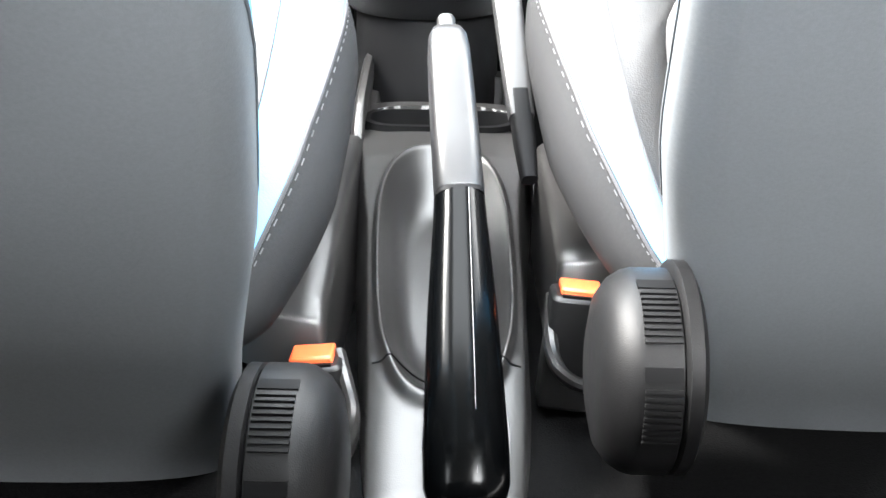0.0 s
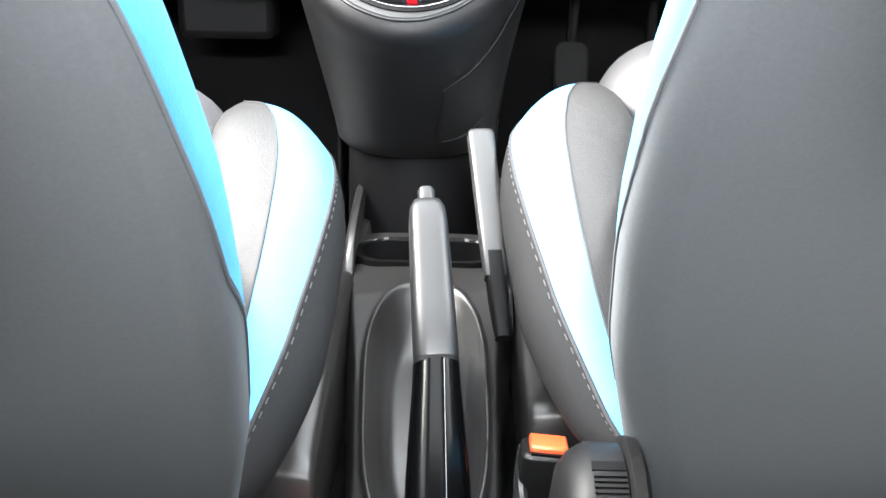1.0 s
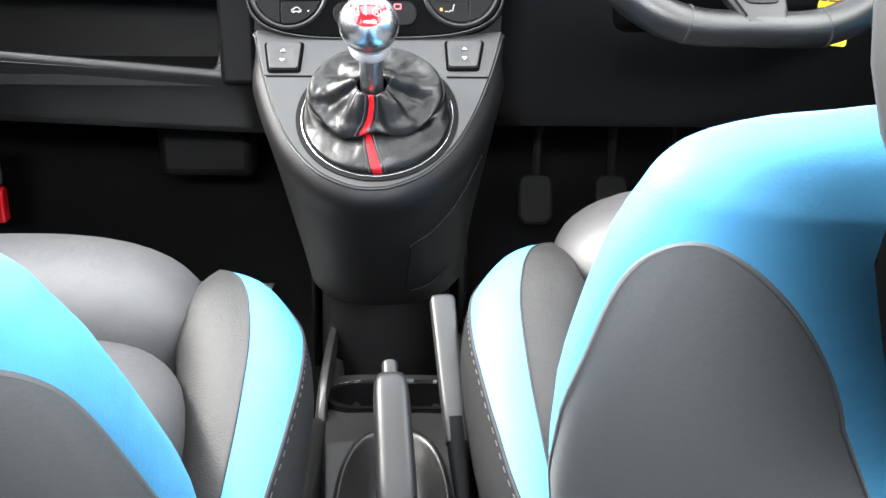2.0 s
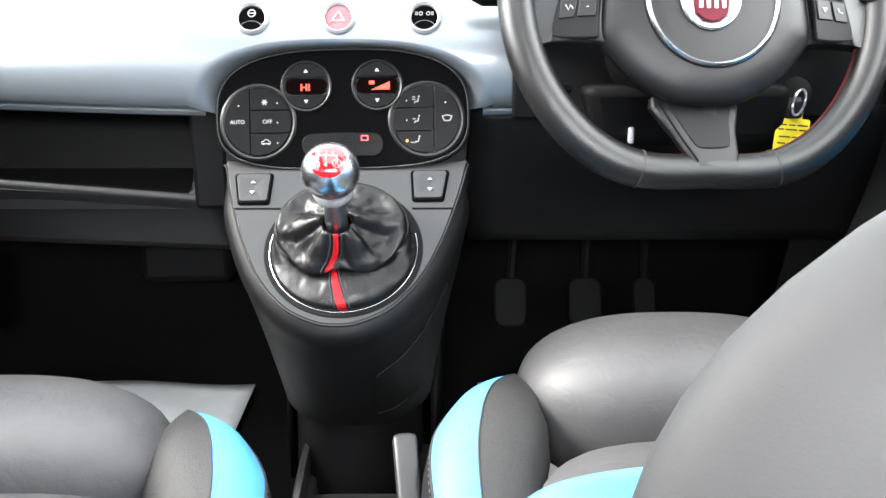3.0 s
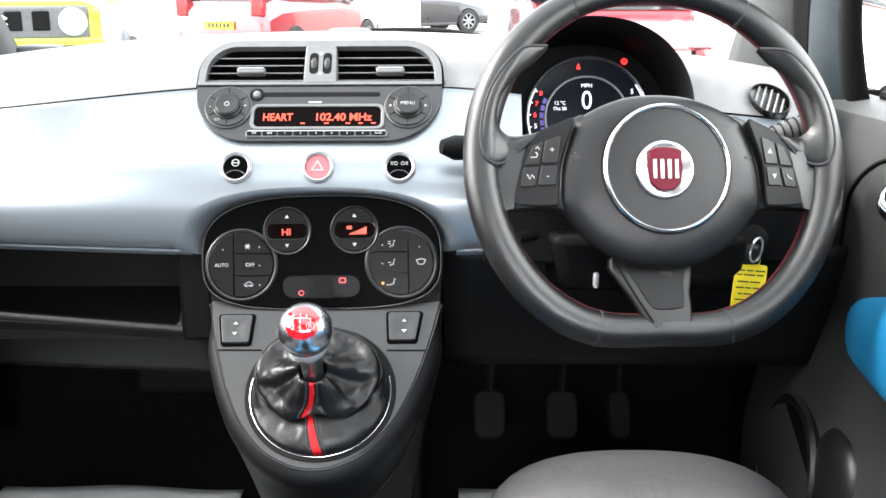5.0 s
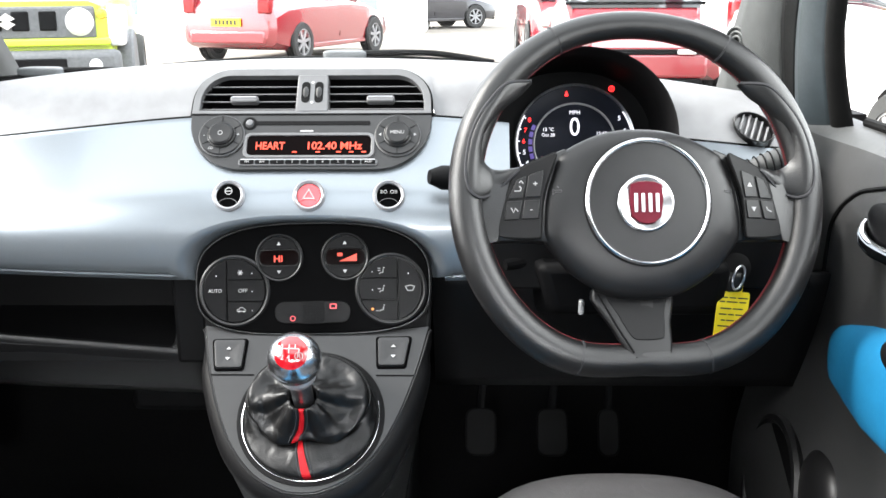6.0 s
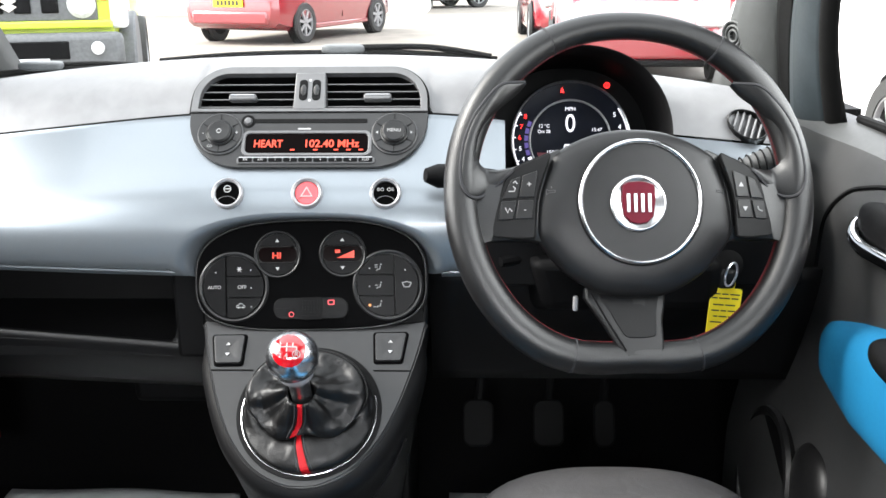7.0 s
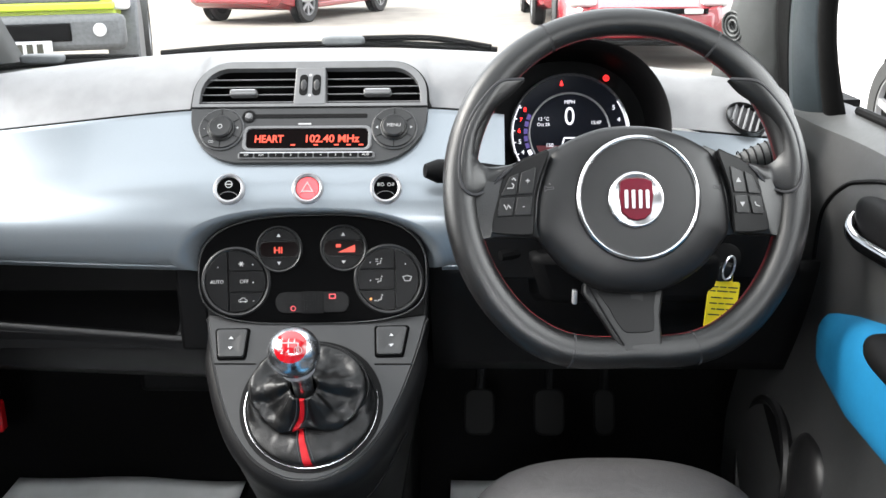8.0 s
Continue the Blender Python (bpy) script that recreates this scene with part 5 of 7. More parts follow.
GROOVE = spline([(0.112, 0.122, 0), (0.138, 0.117, 0), (0.156, 0.0996, 0), (0.170, 0.0787, 0), (0.179, 0.0545, 0), (0.183, 0.0236, 0), (0.178, 0.0047, 0), (0.166, -0.0008, 0), (0.149, 0.008, 0), (0.136, 0.020, 0), (0.127, 0.028, 0)], 5)
EDGE_IN = spline([(0.110, 0.1205, 0), (0.122, 0.1075, 0), (0.137, 0.0955, 0), (0.150, 0.082, 0), (0.160, 0.0675, 0), (0.1640, 0.0515, 0), (0.162, 0.0375, 0), (0.1545, 0.0310, 0), (0.145, 0.0292, 0), (0.135, 0.0300, 0), (0.126, 0.0310, 0)], 5)
COVER = [(0.0, 0.0715), (0.020, 0.0705), (0.038, 0.0672), (0.060, 0.0590), (0.080, 0.0480), (0.0885, 0.0405), (0.0962, 0.020), (0.1025, -0.002), (0.1048, -0.025), (0.1040, -0.0420), (0.0960, -0.0545), (0.0755, -0.0780), (0.050, -0.0950), (0.028, -0.1035), (0.0, -0.1055)]
PAD_EDGE = [(0.0905, 0.0425), (0.101, 0.0400), (0.117, 0.0340), (0.128, 0.0270), (0.1352, 0.0170), (0.1412, -0.0010), (0.1478, -0.0266), (0.1486, -0.0365), (0.1450, -0.0412), (0.1115, -0.0432), (0.1072, -0.0375), (0.1062, -0.015), (0.1038, 0.003), (0.0975, 0.022)]
KEY_CAPS = (((0.1035, 0.0262), (0.1182, 0.0215), (0.1222, -0.0012), (0.1072, -0.0012)), ((0.1205, 0.0210), (0.1300, 0.0172), (0.1392, -0.0025), (0.1243, -0.0018)),
        ((0.1078, -0.0040), (0.1228, -0.0040), (0.1262, -0.0232), (0.1095, -0.0232)), ((0.1250, -0.0043), (0.1402, -0.0048), (0.1432, -0.0242), (0.1288, -0.0236)))


def pad_z(x):
    return 0.0215 - 0.25 * (abs(x) - 0.10)


def sloped(bm):
    """Lean a flat piece of the switch pads back towards the rim."""
    for v in bm.verts:
        v.co.z += pad_z(v.co.x)
    return bm


for s in (-1, 1):
    def mirror(pts):
        return [(s * x, y) for x, y in pts] if s > 0 else [(s * x, y) for x, y in pts][::-1]

    def leaf(i, u):
        g, e = GROOVE[i], EDGE_IN[i]
        x, y = g.x + (e.x - g.x) * u, g.y + (e.y - g.y) * u
        v = i / (len(GROOVE) - 1)
        puff = 0.0030 * math.sin(math.pi * u) ** 0.6 * min(1.0, 6 * v * (1 - v))
        return Vector((s * x, y, max(rim_height(x, y), 0.005 + 0.008 * smooth(0.155, 0.128, x) if y < 0.04 else 0.0) + 0.0012 + puff - 0.004 * u ** 6))
    thumb = part("thumb_rest", rows_mesh([[leaf(i, k / 10) for k in range(11)] for i in range(len(GROOVE))]), LEATHER, wheel, "padded leather thumb rest", sharp=80)
    part("rest_groove", tube([leaf(i, 0.0) + Vector((0, 0, 0.0002)) for i in range(len(GROOVE))], 0.0017, 6), DARK_THREAD, thumb)
    web = [(0.080, 0.050), (0.100, 0.0415), (0.127, 0.0315), (0.142, 0.0280), (0.160, 0.020), (0.176, 0.004), (0.178, -0.030), (0.174, -0.052), (0.160, -0.0475), (0.146, -0.0455), (0.112, -0.0455), (0.090, -0.050)]
    web = [(p.x, p.y) for p in spline([(x, y, 0) for x, y in web], 4)]
    rows = [[Vector((s * x * q, y * q, z + (0.003 + 0.0062 * smooth(0.168, 0.115, x) if z > 0 else 0.0))) for x, y in web] for z, q in ((-0.010, 1.0), (0.0005, 1.0), (0.003, 0.992), (0.0045, 0.97))]
    part("spoke", rows_mesh(rows, True, True), LEATHER, wheel, "black moulded spoke", sharp=60)
    pad_line = [(p.x, p.y) for p in spline([(x, y, 0) for x, y in PAD_EDGE], 4, True)]
    switch = part("switch_pad", sloped(prism(mirror(pad_line)[::-1], -0.014, 0.0)), KNEE, wheel, bevel=0.0025)
    part("pad_gap", tube([(s * x, y, pad_z(x) - 0.0022) for x, y in pad_line], 0.0013, 6, True), BLACK, switch)
    for quad in KEY_CAPS:
        part("switch_key", sloped(prism(mirror(quad)[::-1], -0.001, 0.0016)), PLASTIC, switch, bevel=0.0008)
    tilt = Matrix.Rotation(radians(14 * s), 4, "Y")

    def on_key(x, y):
        return Matrix.Translation((x, y, pad_z(x) + 0.0019)) @ tilt
    if s < 0:
        for word, x, y in (("+", -0.1120, 0.0120), ("-", -0.1165, -0.0135)):
            lettering(word, 0.0095, WHITE_INK, switch, m=on_key(x, y))
        for x, y, pts in ((-0.129, 0.0085, ((-0.004, -0.003), (0.002, -0.003), (0.003, 0.0), (0.001, 0.002))), (-0.133, -0.0135, ((-0.0035, 0.002), (-0.001, -0.003), (0.001, 0.0015), (0.0035, -0.002))), (-0.126, 0.0130, ((-0.002, 0.001), (0.0, 0.003), (0.002, 0.0)))):
            part("switch_mark", tube([on_key(x, y) @ Vector((p, q, 0)) for p, q in pts], 0.0007, 5), WHITE_INK, switch)
    else:
        for x, y, q in ((0.1125, 0.0115, 1), (0.1165, -0.0135, -1)):
            t3 = [(-0.003, -0.002 * q), (0.003, -0.002 * q), (0.0, 0.003 * q)]
            part("switch_mark", prism(t3 if q > 0 else t3[::-1], 0.0, 0.0004, m=on_key(x, y)), WHITE_INK, switch)
        part("switch_mark", tube([on_key(0.1345, -0.0135) @ Vector((p, q, 0)) for p, q in ((-0.003, 0.0025), (-0.0015, -0.001), (0.003, -0.0025))], 0.0008, 5), WHITE_INK, switch)
    seam = spline([(0.0888, 0.0420, 0.0105), (0.0968, 0.0205, 0.0128), (0.1030, -0.002, 0.0135), (0.1055, -0.025, 0.0132), (0.1058, -0.0430, 0.0095)], 6)
    part("spoke_seam", tube([(s * p.x, p.y, p.z) for p in seam], 0.0017, 6), BLACK, wheel)
    part("horn_mark", tube([(s * 0.084 - 0.005, 0.010, 0.0190), (s * 0.084 - 0.003, 0.006, 0.0195), (s * 0.084 + 0.003, 0.006, 0.0195), (s * 0.084 + 0.004, 0.011, 0.0192)], 0.0005, 4), CONSOLE, wheel)
# airbag cover
cover_line = [(p.x, p.y) for p in spline([(x, y, 0) for x, y in COVER] + [(-x, y, 0) for x, y in COVER[1:-1][::-1]], 4, True)]
BC = (0.003, -0.0068)
rows = []
for k, z in ((0.975, -0.006), (1.0, 0.004), (0.997, 0.0095), (0.975, 0.0140), (0.93, 0.0178), (0.85, 0.0214), (0.74, 0.0240), (0.62, 0.0252), (0.3, 0.0254), (0.02, 0.0254)):
    rows.append([Vector((x * k + BC[0] * (1 - k), y * k + BC[1] * (1 - k), z)) for x, y in cover_line])
cover = part("airbag_cover", rows_mesh(rows, True), PLASTIC, wheel, "dark grey airbag cover", sharp=70)
for sx in (-1, 1):
    sign = basis((sx * 0.0895, 0.0045, 0.0199), (0, 1, -0.12), (sx * 0.394, 0.110, 0.912))
    horn = bmesh.new()
    for line in (((-0.0045, 0.0030), (-0.0045, -0.0030)), ((-0.0045, 0.0030), (-0.0020, 0.0010), (0.0045, 0.0010)), ((-0.0045, -0.0030), (-0.0020, -0.0012), (0.0045, -0.0012)), ((0.0045, 0.0010), (0.0045, -0.0012))):
        tube([sign @ Vector((-sx * px, py, 0.0003)) for px, py in line], 0.00035, 4, bm=horn)
    part("horn_mark", horn, GREY_THREAD, cover, "faint printed horn sign")
hub = Matrix.Translation((*BC, 0))
part("centre_ring", lathe([(0.0660, 0.022), (0.0660, 0.0265), (0.0650, 0.0290), (0.0630, 0.0300), (0.0612, 0.0288), (0.0604, 0.0262), (0.0604, 0.022)], 80, m=hub), RING_CHROME, wheel, "chrome centre ring", sharp=60)
part("ring_gap", lathe([(0.0668, 0.0225), (0.0668, 0.0258), (0.0658, 0.0258), (0.0658, 0.0225)], 72, m=hub), BLACK, wheel)
part("centre_disc", lathe([(0.0605, 0.0264), (0.050, 0.0270), (0.03, 0.0274), (0.0, 0.0276)], 60, m=hub), PLASTIC, wheel)
AT = Matrix.Translation((-0.0005, -0.0088, 0))
badge = part("badge", lathe([(0.0298, 0.026), (0.0298, 0.0295), (0.0285, 0.0315), (0.0265, 0.0318), (0.0250, 0.0305), (0.0, 0.0310)], 56, m=AT), RING_CHROME, wheel, "round chrome badge", sharp=50)
shield = [(-0.0165, 0.0185), (-0.009, 0.0212), (0.0, 0.0220), (0.009, 0.0212), (0.0165, 0.0185), (0.0175, 0.003), (0.0150, -0.0135), (0.0080, -0.0200), (0.0, -0.0215), (-0.0080, -0.0200), (-0.0150, -0.0135), (-0.0175, 0.003)]
part("shield", prism(shield[::-1], 0.0295, 0.0325, m=AT), SHIELD_RED, badge, "deep red enamel shield", bevel=0.0006)
for x, h in ((-0.0112, 0.019), (-0.0038, 0.019), (0.0036, 0.019), (0.0110, 0.019)):
    part("shield_bar", box(x, 0.0, 0.0328, 0.0034, h, 0.0012, m=AT), SATIN, badge, bevel=0.0003)
# lower spoke


def leaning(bm):
    for v in bm.verts:
        v.co.z += -0.004 + 0.0215 * min(1.0, max(0.0, (-0.100 - v.co.y) / 0.065))
    return bm


def rounded_shape(points, steps=3):
    return [(p.x, p.y) for p in spline([(x, y, 0) for x, y in points], steps, True)]


sp = [(-0.0500, -0.0940), (0.0300, -0.0940), (0.0292, -0.130), (0.0278, -0.157), (0.0258, -0.1655), (0.0200, -0.1680), (-0.0080, -0.1680), (-0.0150, -0.1650), (-0.0195, -0.1580), (-0.0330, -0.134)]
low_spoke = part("lower_spoke", leaning(prism(rounded_shape(sp)[::-1], -0.014, 0.0)), PLASTIC, wheel, bevel=0.003)
sp2 = [(-0.0365, -0.0940), (0.0235, -0.0940), (0.0225, -0.120), (0.0205, -0.1400), (0.0165, -0.1460), (-0.0040, -0.1472), (-0.0120, -0.1455), (-0.0170, -0.1390), (-0.0255, -0.122)]
part("plate_gap", leaning(prism(grown(rounded_shape(sp2), 0.0014)[::-1], -0.003, 0.0004)), BLACK, low_spoke)
part("spoke_plate", leaning(prism(rounded_shape(sp2)[::-1], -0.003, 0.0016)), KNEE, low_spoke, bevel=0.0008)
part("flank_groove", tube([(-0.0445, -0.100, -0.0030), (-0.0270, -0.135, 0.0080), (-0.0135, -0.1600, 0.0165)], 0.0011, 6), BLACK, low_spoke)
bars(cover, 0, 0, 0, 0.024, 0.006, 1, PANEL_BLACK, Matrix.Translation((0.005, -0.0905, 0.0150)) @ Matrix.Rotation(radians(28), 4, "X"))

column = thing("steering_column", (0.335, 1.1, 0.85), "black plastic steering column shroud with two stalks", "steering column", kind="structure")
part("shroud", tube([WHEEL @ Vector((0, -0.01, z)) for z in (-0.02, -0.06, -0.12, -0.2)], [0.045, 0.058, 0.066, 0.07], 24), BLACK, column, at_world=True)
part("lower_shroud", rows_mesh([[Vector((x, y, z)) for x, y, z in ((0.24, 1.02, 0.83), (0.46, 1.02, 0.83), (0.48, 1.14, 0.83), (0.22, 1.14, 0.83))], [Vector((x, y, z)) for x, y, z in ((0.26, 1.04, 0.765), (0.46, 1.04, 0.765), (0.48, 1.14, 0.73), (0.24, 1.14, 0.73))]], True, True), BLACK, column, at_world=True, bevel=0.012)
part("adjust_lever", box(0.293, 1.033, 0.776, 0.006, 0.01, 0.018), SILVER, column, at_world=True, bevel=0.002)
part("stalk", tube([(0.30, 1.075, 0.915), (0.20, 1.06, 0.922), (0.155, 1.05, 0.925), (0.132, 1.045, 0.926), (0.118, 1.04, 0.928)], [0.006, 0.008, 0.0135, 0.014, 0.008], 14), BLACK, column, at_world=True)
part("stalk", tube([(0.40, 1.075, 0.915), (0.475, 1.06, 0.928), (0.495, 1.055, 0.936), (0.512, 1.05, 0.944), (0.527, 1.046, 0.950)], [0.007, 0.010, 0.0135, 0.0145, 0.011], 14), PILLAR, column, at_world=True)
for k in range(6):
    f = Vector((0.482 + 0.007 * k, 1.0565 - 0.0018 * k, 0.930 + 0.0034 * k))
    part("stalk_rib", tube([f + Vector((0.004 * math.cos(a) * -1, -0.0142 * math.sin(a), 0.0142 * math.cos(a))) for a in np.linspace(-1.2, 2.2, 12)], 0.0009, 5), BLACK, column, at_world=True)
part("small_stalk", tube([(0.27, 1.08, 0.83), (0.225, 1.055, 0.824), (0.205, 1.045, 0.823)], [0.006, 0.008, 0.006], 10), BLACK, column, at_world=True)

# ---------------------------------------------------------------- instrument binnacle
IB = basis((0.298, 1.200, 0.940), (0, 0.30, 0.954), (0, -0.954, 0.30))
binnacle = thing("instrument_cluster", IB, "round digital instrument cluster under a black hood", "instrument cluster")


def hood_row(z, k, dz=0.0):
    return [Vector((-0.006 + k * 0.117 * math.copysign(abs(math.cos(a)) ** 0.85, math.cos(a)), dz + k * (0.105 if math.sin(a) > 0 else 0.10) * math.sin(a), z)) for a in np.linspace(radians(-62), radians(242), 64)]


part("hood", rows_mesh([hood_row(-0.01, 0.90), hood_row(0.03, 0.96, 0.0), hood_row(0.085, 1.0, -0.004), hood_row(0.088, 1.03, -0.004), hood_row(0.07, 1.05, -0.002), hood_row(-0.06, 1.06, 0.0)]), BLACK, binnacle, "black hood", sharp=60)
part("backing", prism([(p.x, p.y) for p in hood_row(0, 0.92)], -0.02, -0.008), BLACK, binnacle)
part("outer_ring", lathe([(0.0775, -0.008), (0.0775, 0.003), (0.0765, 0.004), (0.0752, 0.003), (0.0752, -0.008)], 72), SATIN, binnacle)
part("screen", lathe([(0.0752, -0.004), (0.0, -0.003)], 64), SCREEN, binnacle)
part("inner_ring", lathe([(0.0535, -0.004), (0.0535, -0.001), (0.0525, 0.0), (0.0512, -0.001), (0.0512, -0.004)], 64), SILVER, binnacle)
lettering("0", 0.033, GLOW_WHITE, binnacle, 0, 0.021, -0.0015, 0.85)
lettering("MPH", 0.007, GLOW_WHITE, binnacle, 0, 0.0405, -0.0015)
lettering("12 \u00b0C", 0.0062, GLOW_WHITE, binnacle, -0.034, 0.0185, -0.0015)
lettering("Oct 28", 0.0058, GLOW_WHITE, binnacle, -0.034, 0.0115, -0.0015)
lettering("15:47", 0.0062, GLOW_WHITE, binnacle, 0.034, 0.0135, -0.0015)
lettering("150", 0.0068, GLOW_WHITE, binnacle, -0.026, -0.0155, -0.0015)
part("car_figure", tube([(-0.010, -0.016, -0.001), (-0.007, -0.006, -0.001), (0.007, -0.006, -0.001), (0.010, -0.016, -0.001)], 0.0012, 5), GLOW_WHITE, binnacle)
part("display_foot", prism([(0.046 * math.cos(a), 0.046 * math.sin(a)) for a in np.linspace(radians(200), radians(340), 20)], -0.0034, -0.0028), material("dim red display field", (0.10, 0.004, 0.01), 0.3), binnacle)
for i, word in enumerate(("8", "7", "6", "5", "4", "3", "2", "1")):
    a = radians(152 + 12.5 * i)
    lettering(word, 0.0085, GLOW_WARN if i < 3 else GLOW_WHITE, binnacle, 0.0655 * math.cos(a), 0.0655 * math.sin(a), -0.001)
    part("scale_tick", box(0.0725, 0, -0.001, 0.004, 0.0012, 0.0006, m=Matrix.Rotation(a, 4, "Z")), GLOW_WHITE, binnacle)
    b = radians(158 + 9.5 * i)
    part("fuel_block", prism([(r * math.cos(b + w), r * math.sin(b + w)) for r, w in ((0.0545, -0.06), (0.0595, -0.06), (0.0595, 0.06), (0.0545, 0.06))], -0.0016, -0.001), GLOW_WHITE if i > 4 else GLOW_VIOLET, binnacle)
for i, word in enumerate(("5", "4", "3")):
    a = radians(30 - 15 * i)
    lettering(word, 0.0085, GLOW_WHITE, binnacle, 0.0655 * math.cos(a), 0.0655 * math.sin(a), -0.001)
part("scale_arc", tube([(0.0738 * math.cos(a), 0.0738 * math.sin(a), -0.001) for a in np.linspace(radians(150), radians(250), 40)], 0.0008, 5), GLOW_WHITE, binnacle)
part("scale_arc", tube([(0.0738 * math.cos(a), 0.0738 * math.sin(a), -0.001) for a in np.linspace(radians(-20), radians(34), 24)], 0.0008, 5), GLOW_WHITE, binnacle)
part("belt_lamp", prism([(-0.0130, 0.0615), (-0.0080, 0.0615), (-0.0090, 0.0655), (-0.0105, 0.0690), (-0.0120, 0.0655)], -0.0008, -0.0002), GLOW_WARN, binnacle)
part("brake_lamp", collar(circle(0.0040, 24, 0.047, 0.071), circle(0.0026, 24, 0.047, 0.071), -0.0008, -0.0002), GLOW_WARN, binnacle)
part("brake_lamp_bar", box(0.047, 0.071, -0.0005, 0.0014, 0.004, 0.0008), GLOW_WARN, binnacle)

# ---------------------------------------------------------------- side vent
sv = thing("side_vent", basis((0.5095, 1.150, 0.967), (0.60, 0.40, 0.69), (-0.16, -0.85, 0.50)), "oval black side air vent with pale grey slats", "air vent")
part("rim", collar(circle(0.0265, 40, 0, 0, 0.0175), circle(0.0245, 40, 0, 0, 0.0158), -0.012, 0.003), PLASTIC, sv, bevel=0.001)
part("duct", prism(circle(0.0255, 36, 0, 0, 0.0165), -0.03, -0.02), BLACK, sv)
part("duct_wall", collar(circle(0.0262, 40, 0, 0, 0.0172), circle(0.0246, 40, 0, 0, 0.0159), -0.028, -0.004), BLACK, sv)
for k in range(5):
    x = -0.0165 + 0.0083 * k
    hh = 0.0150 * math.sqrt(max(0.05, 1 - (x / 0.0245) ** 2))
    part("slat", box(0, 0, -0.005, 0.0026, 2 * hh, 0.008, m=Matrix.Translation((x, 0, 0)) @ Matrix.Rotation(radians(18), 4, "Z")), PAD, sv, bevel=0.0008)

# ---------------------------------------------------------------- key and tag
key = thing("ignition_key", (0.469, 1.055, 0.807), "car key with steel ring in the ignition", "key")
part("ignition_barrel", lathe([(0.017, 0.0), (0.017, 0.012), (0.012, 0.014)], 24, m=basis((0.471, 1.055, 0.817), (0, 0.3, 0.95), (0, -0.95, 0.3))), BLACK, key, at_world=True)
part("fob", box(0.468, 1.042, 0.804, 0.022, 0.014, 0.024), PLASTIC, key, at_world=True, bevel=0.005)
part("key_ring", tube([(0.472 + 0.0062 * math.cos(a) + 0.003 * math.sin(a), 1.0345 + 0.002 * math.sin(a), 0.811 + 0.0135 * math.sin(a)) for a in np.linspace(0, 2 * math.pi, 28, endpoint=False)], 0.0014, 8, True), SATIN, key, at_world=True)
tag = thing("key_tag", (0.470, 1.04, 0.727), "yellow plastic key tag with handwriting", "key tag")
TAGM = basis((0.467, 1.036, 0.764), (0.08, 0.10, 0.99), (0.05, -0.99, 0.10))
outline = rounded(0.037, 0.058, 0.003, 3)
part("card", prism(outline, -0.001, 0.001, m=TAGM), YELLOW, tag, at_world=True, bevel=0.0004)
part("eyelet", prism(rounded(0.014, 0.016, 0.004, 4, 0.002, 0.032), -0.001, 0.001, m=TAGM), YELLOW, tag, at_world=True)
for k, (w, y) in enumerate(((0.034, 0.022), (0.032, 0.017), (0.028, 0.009), (0.030, 0.002), (0.024, -0.005), (0.030, -0.012), (0.020, -0.022))):
    x = -w / 2
    for q in ((0.30, 0.22, 0.34), (0.2, 0.4, 0.25), (0.45, 0.42))[k % 3]:
        part("writing_bar", box(x + w * q / 2, y, 0.0011, w * q, 0.0015, 0.0004, m=TAGM), TAG_INK, tag, at_world=True, smooth=False)
        x += w * (q + 0.06)

# ---------------------------------------------------------------- pedals and mats
for x, w, name in ((0.180, 0.046, "clutch"), (0.285, 0.046, "brake"), (0.368, 0.032, "throttle")):
    pedal = thing("pedal", (x, 1.30, 0.5), "dark rubber-faced foot pedal", "pedal", "pedals")
    m = Matrix.Translation((x, 1.285, 0.497)) @ Matrix.Rotation(radians(-28), 4, "X")
    part("pad", prism(rounded(w, 0.07, 0.014, 5), -0.006, 0.006, m=m @ Matrix.Rotation(radians(90), 4, "X")), RUBBER, pedal, at_world=True, bevel=0.003)
    part("arm", tube([(x, 1.30, 0.52), (x + 0.01, 1.36, 0.62), (x + 0.01, 1.42, 0.74)], 0.007, 8), BLACK, pedal, at_world=True)
for x0, x1 in ((-0.56, -0.192), (0.135, 0.52)):
    mat_thing = thing("paper_mat", ((x0 + x1) / 2, 1.2, 0.357), "pale grey paper mat lying on the carpet", "floor mat", "paper floor mats")
    part("sheet", sheet(lambda u, v: Vector((x0 + (x1 - x0) * u, 0.96 + 0.35 * v + 0.004 * math.sin(5 * u), floor_z(0.96 + 0.35 * v) + 0.010 + 0.0022 * math.sin(9 * u + 3 * v))), 16, 14), PAPER, mat_thing, at_world=True, solid=0.001)

# ---------------------------------------------------------------- front seats


def blob(c, h, e=2.6, nu=40, nv=24, keep=None):
    """A cushion-like rounded block round c with half sizes h."""
    def f(k, p):
        return math.copysign(abs(k) ** p, k)
    rows = []
    for j in range(nv + 1):
        b = -math.pi / 2 + math.pi * j / nv
        rows.append([Vector((c[0] + h[0] * f(math.cos(b), 2 / e) * f(math.cos(2 * math.pi * i / nu), 2 / e),
                             c[1] + h[1] * f(math.cos(b), 2 / e) * f(math.sin(2 * math.pi * i / nu), 2 / e),
                             c[2] + h[2] * f(math.sin(b), 2 / e))) for i in range(nu)])
    return rows_mesh(rows, True, True)


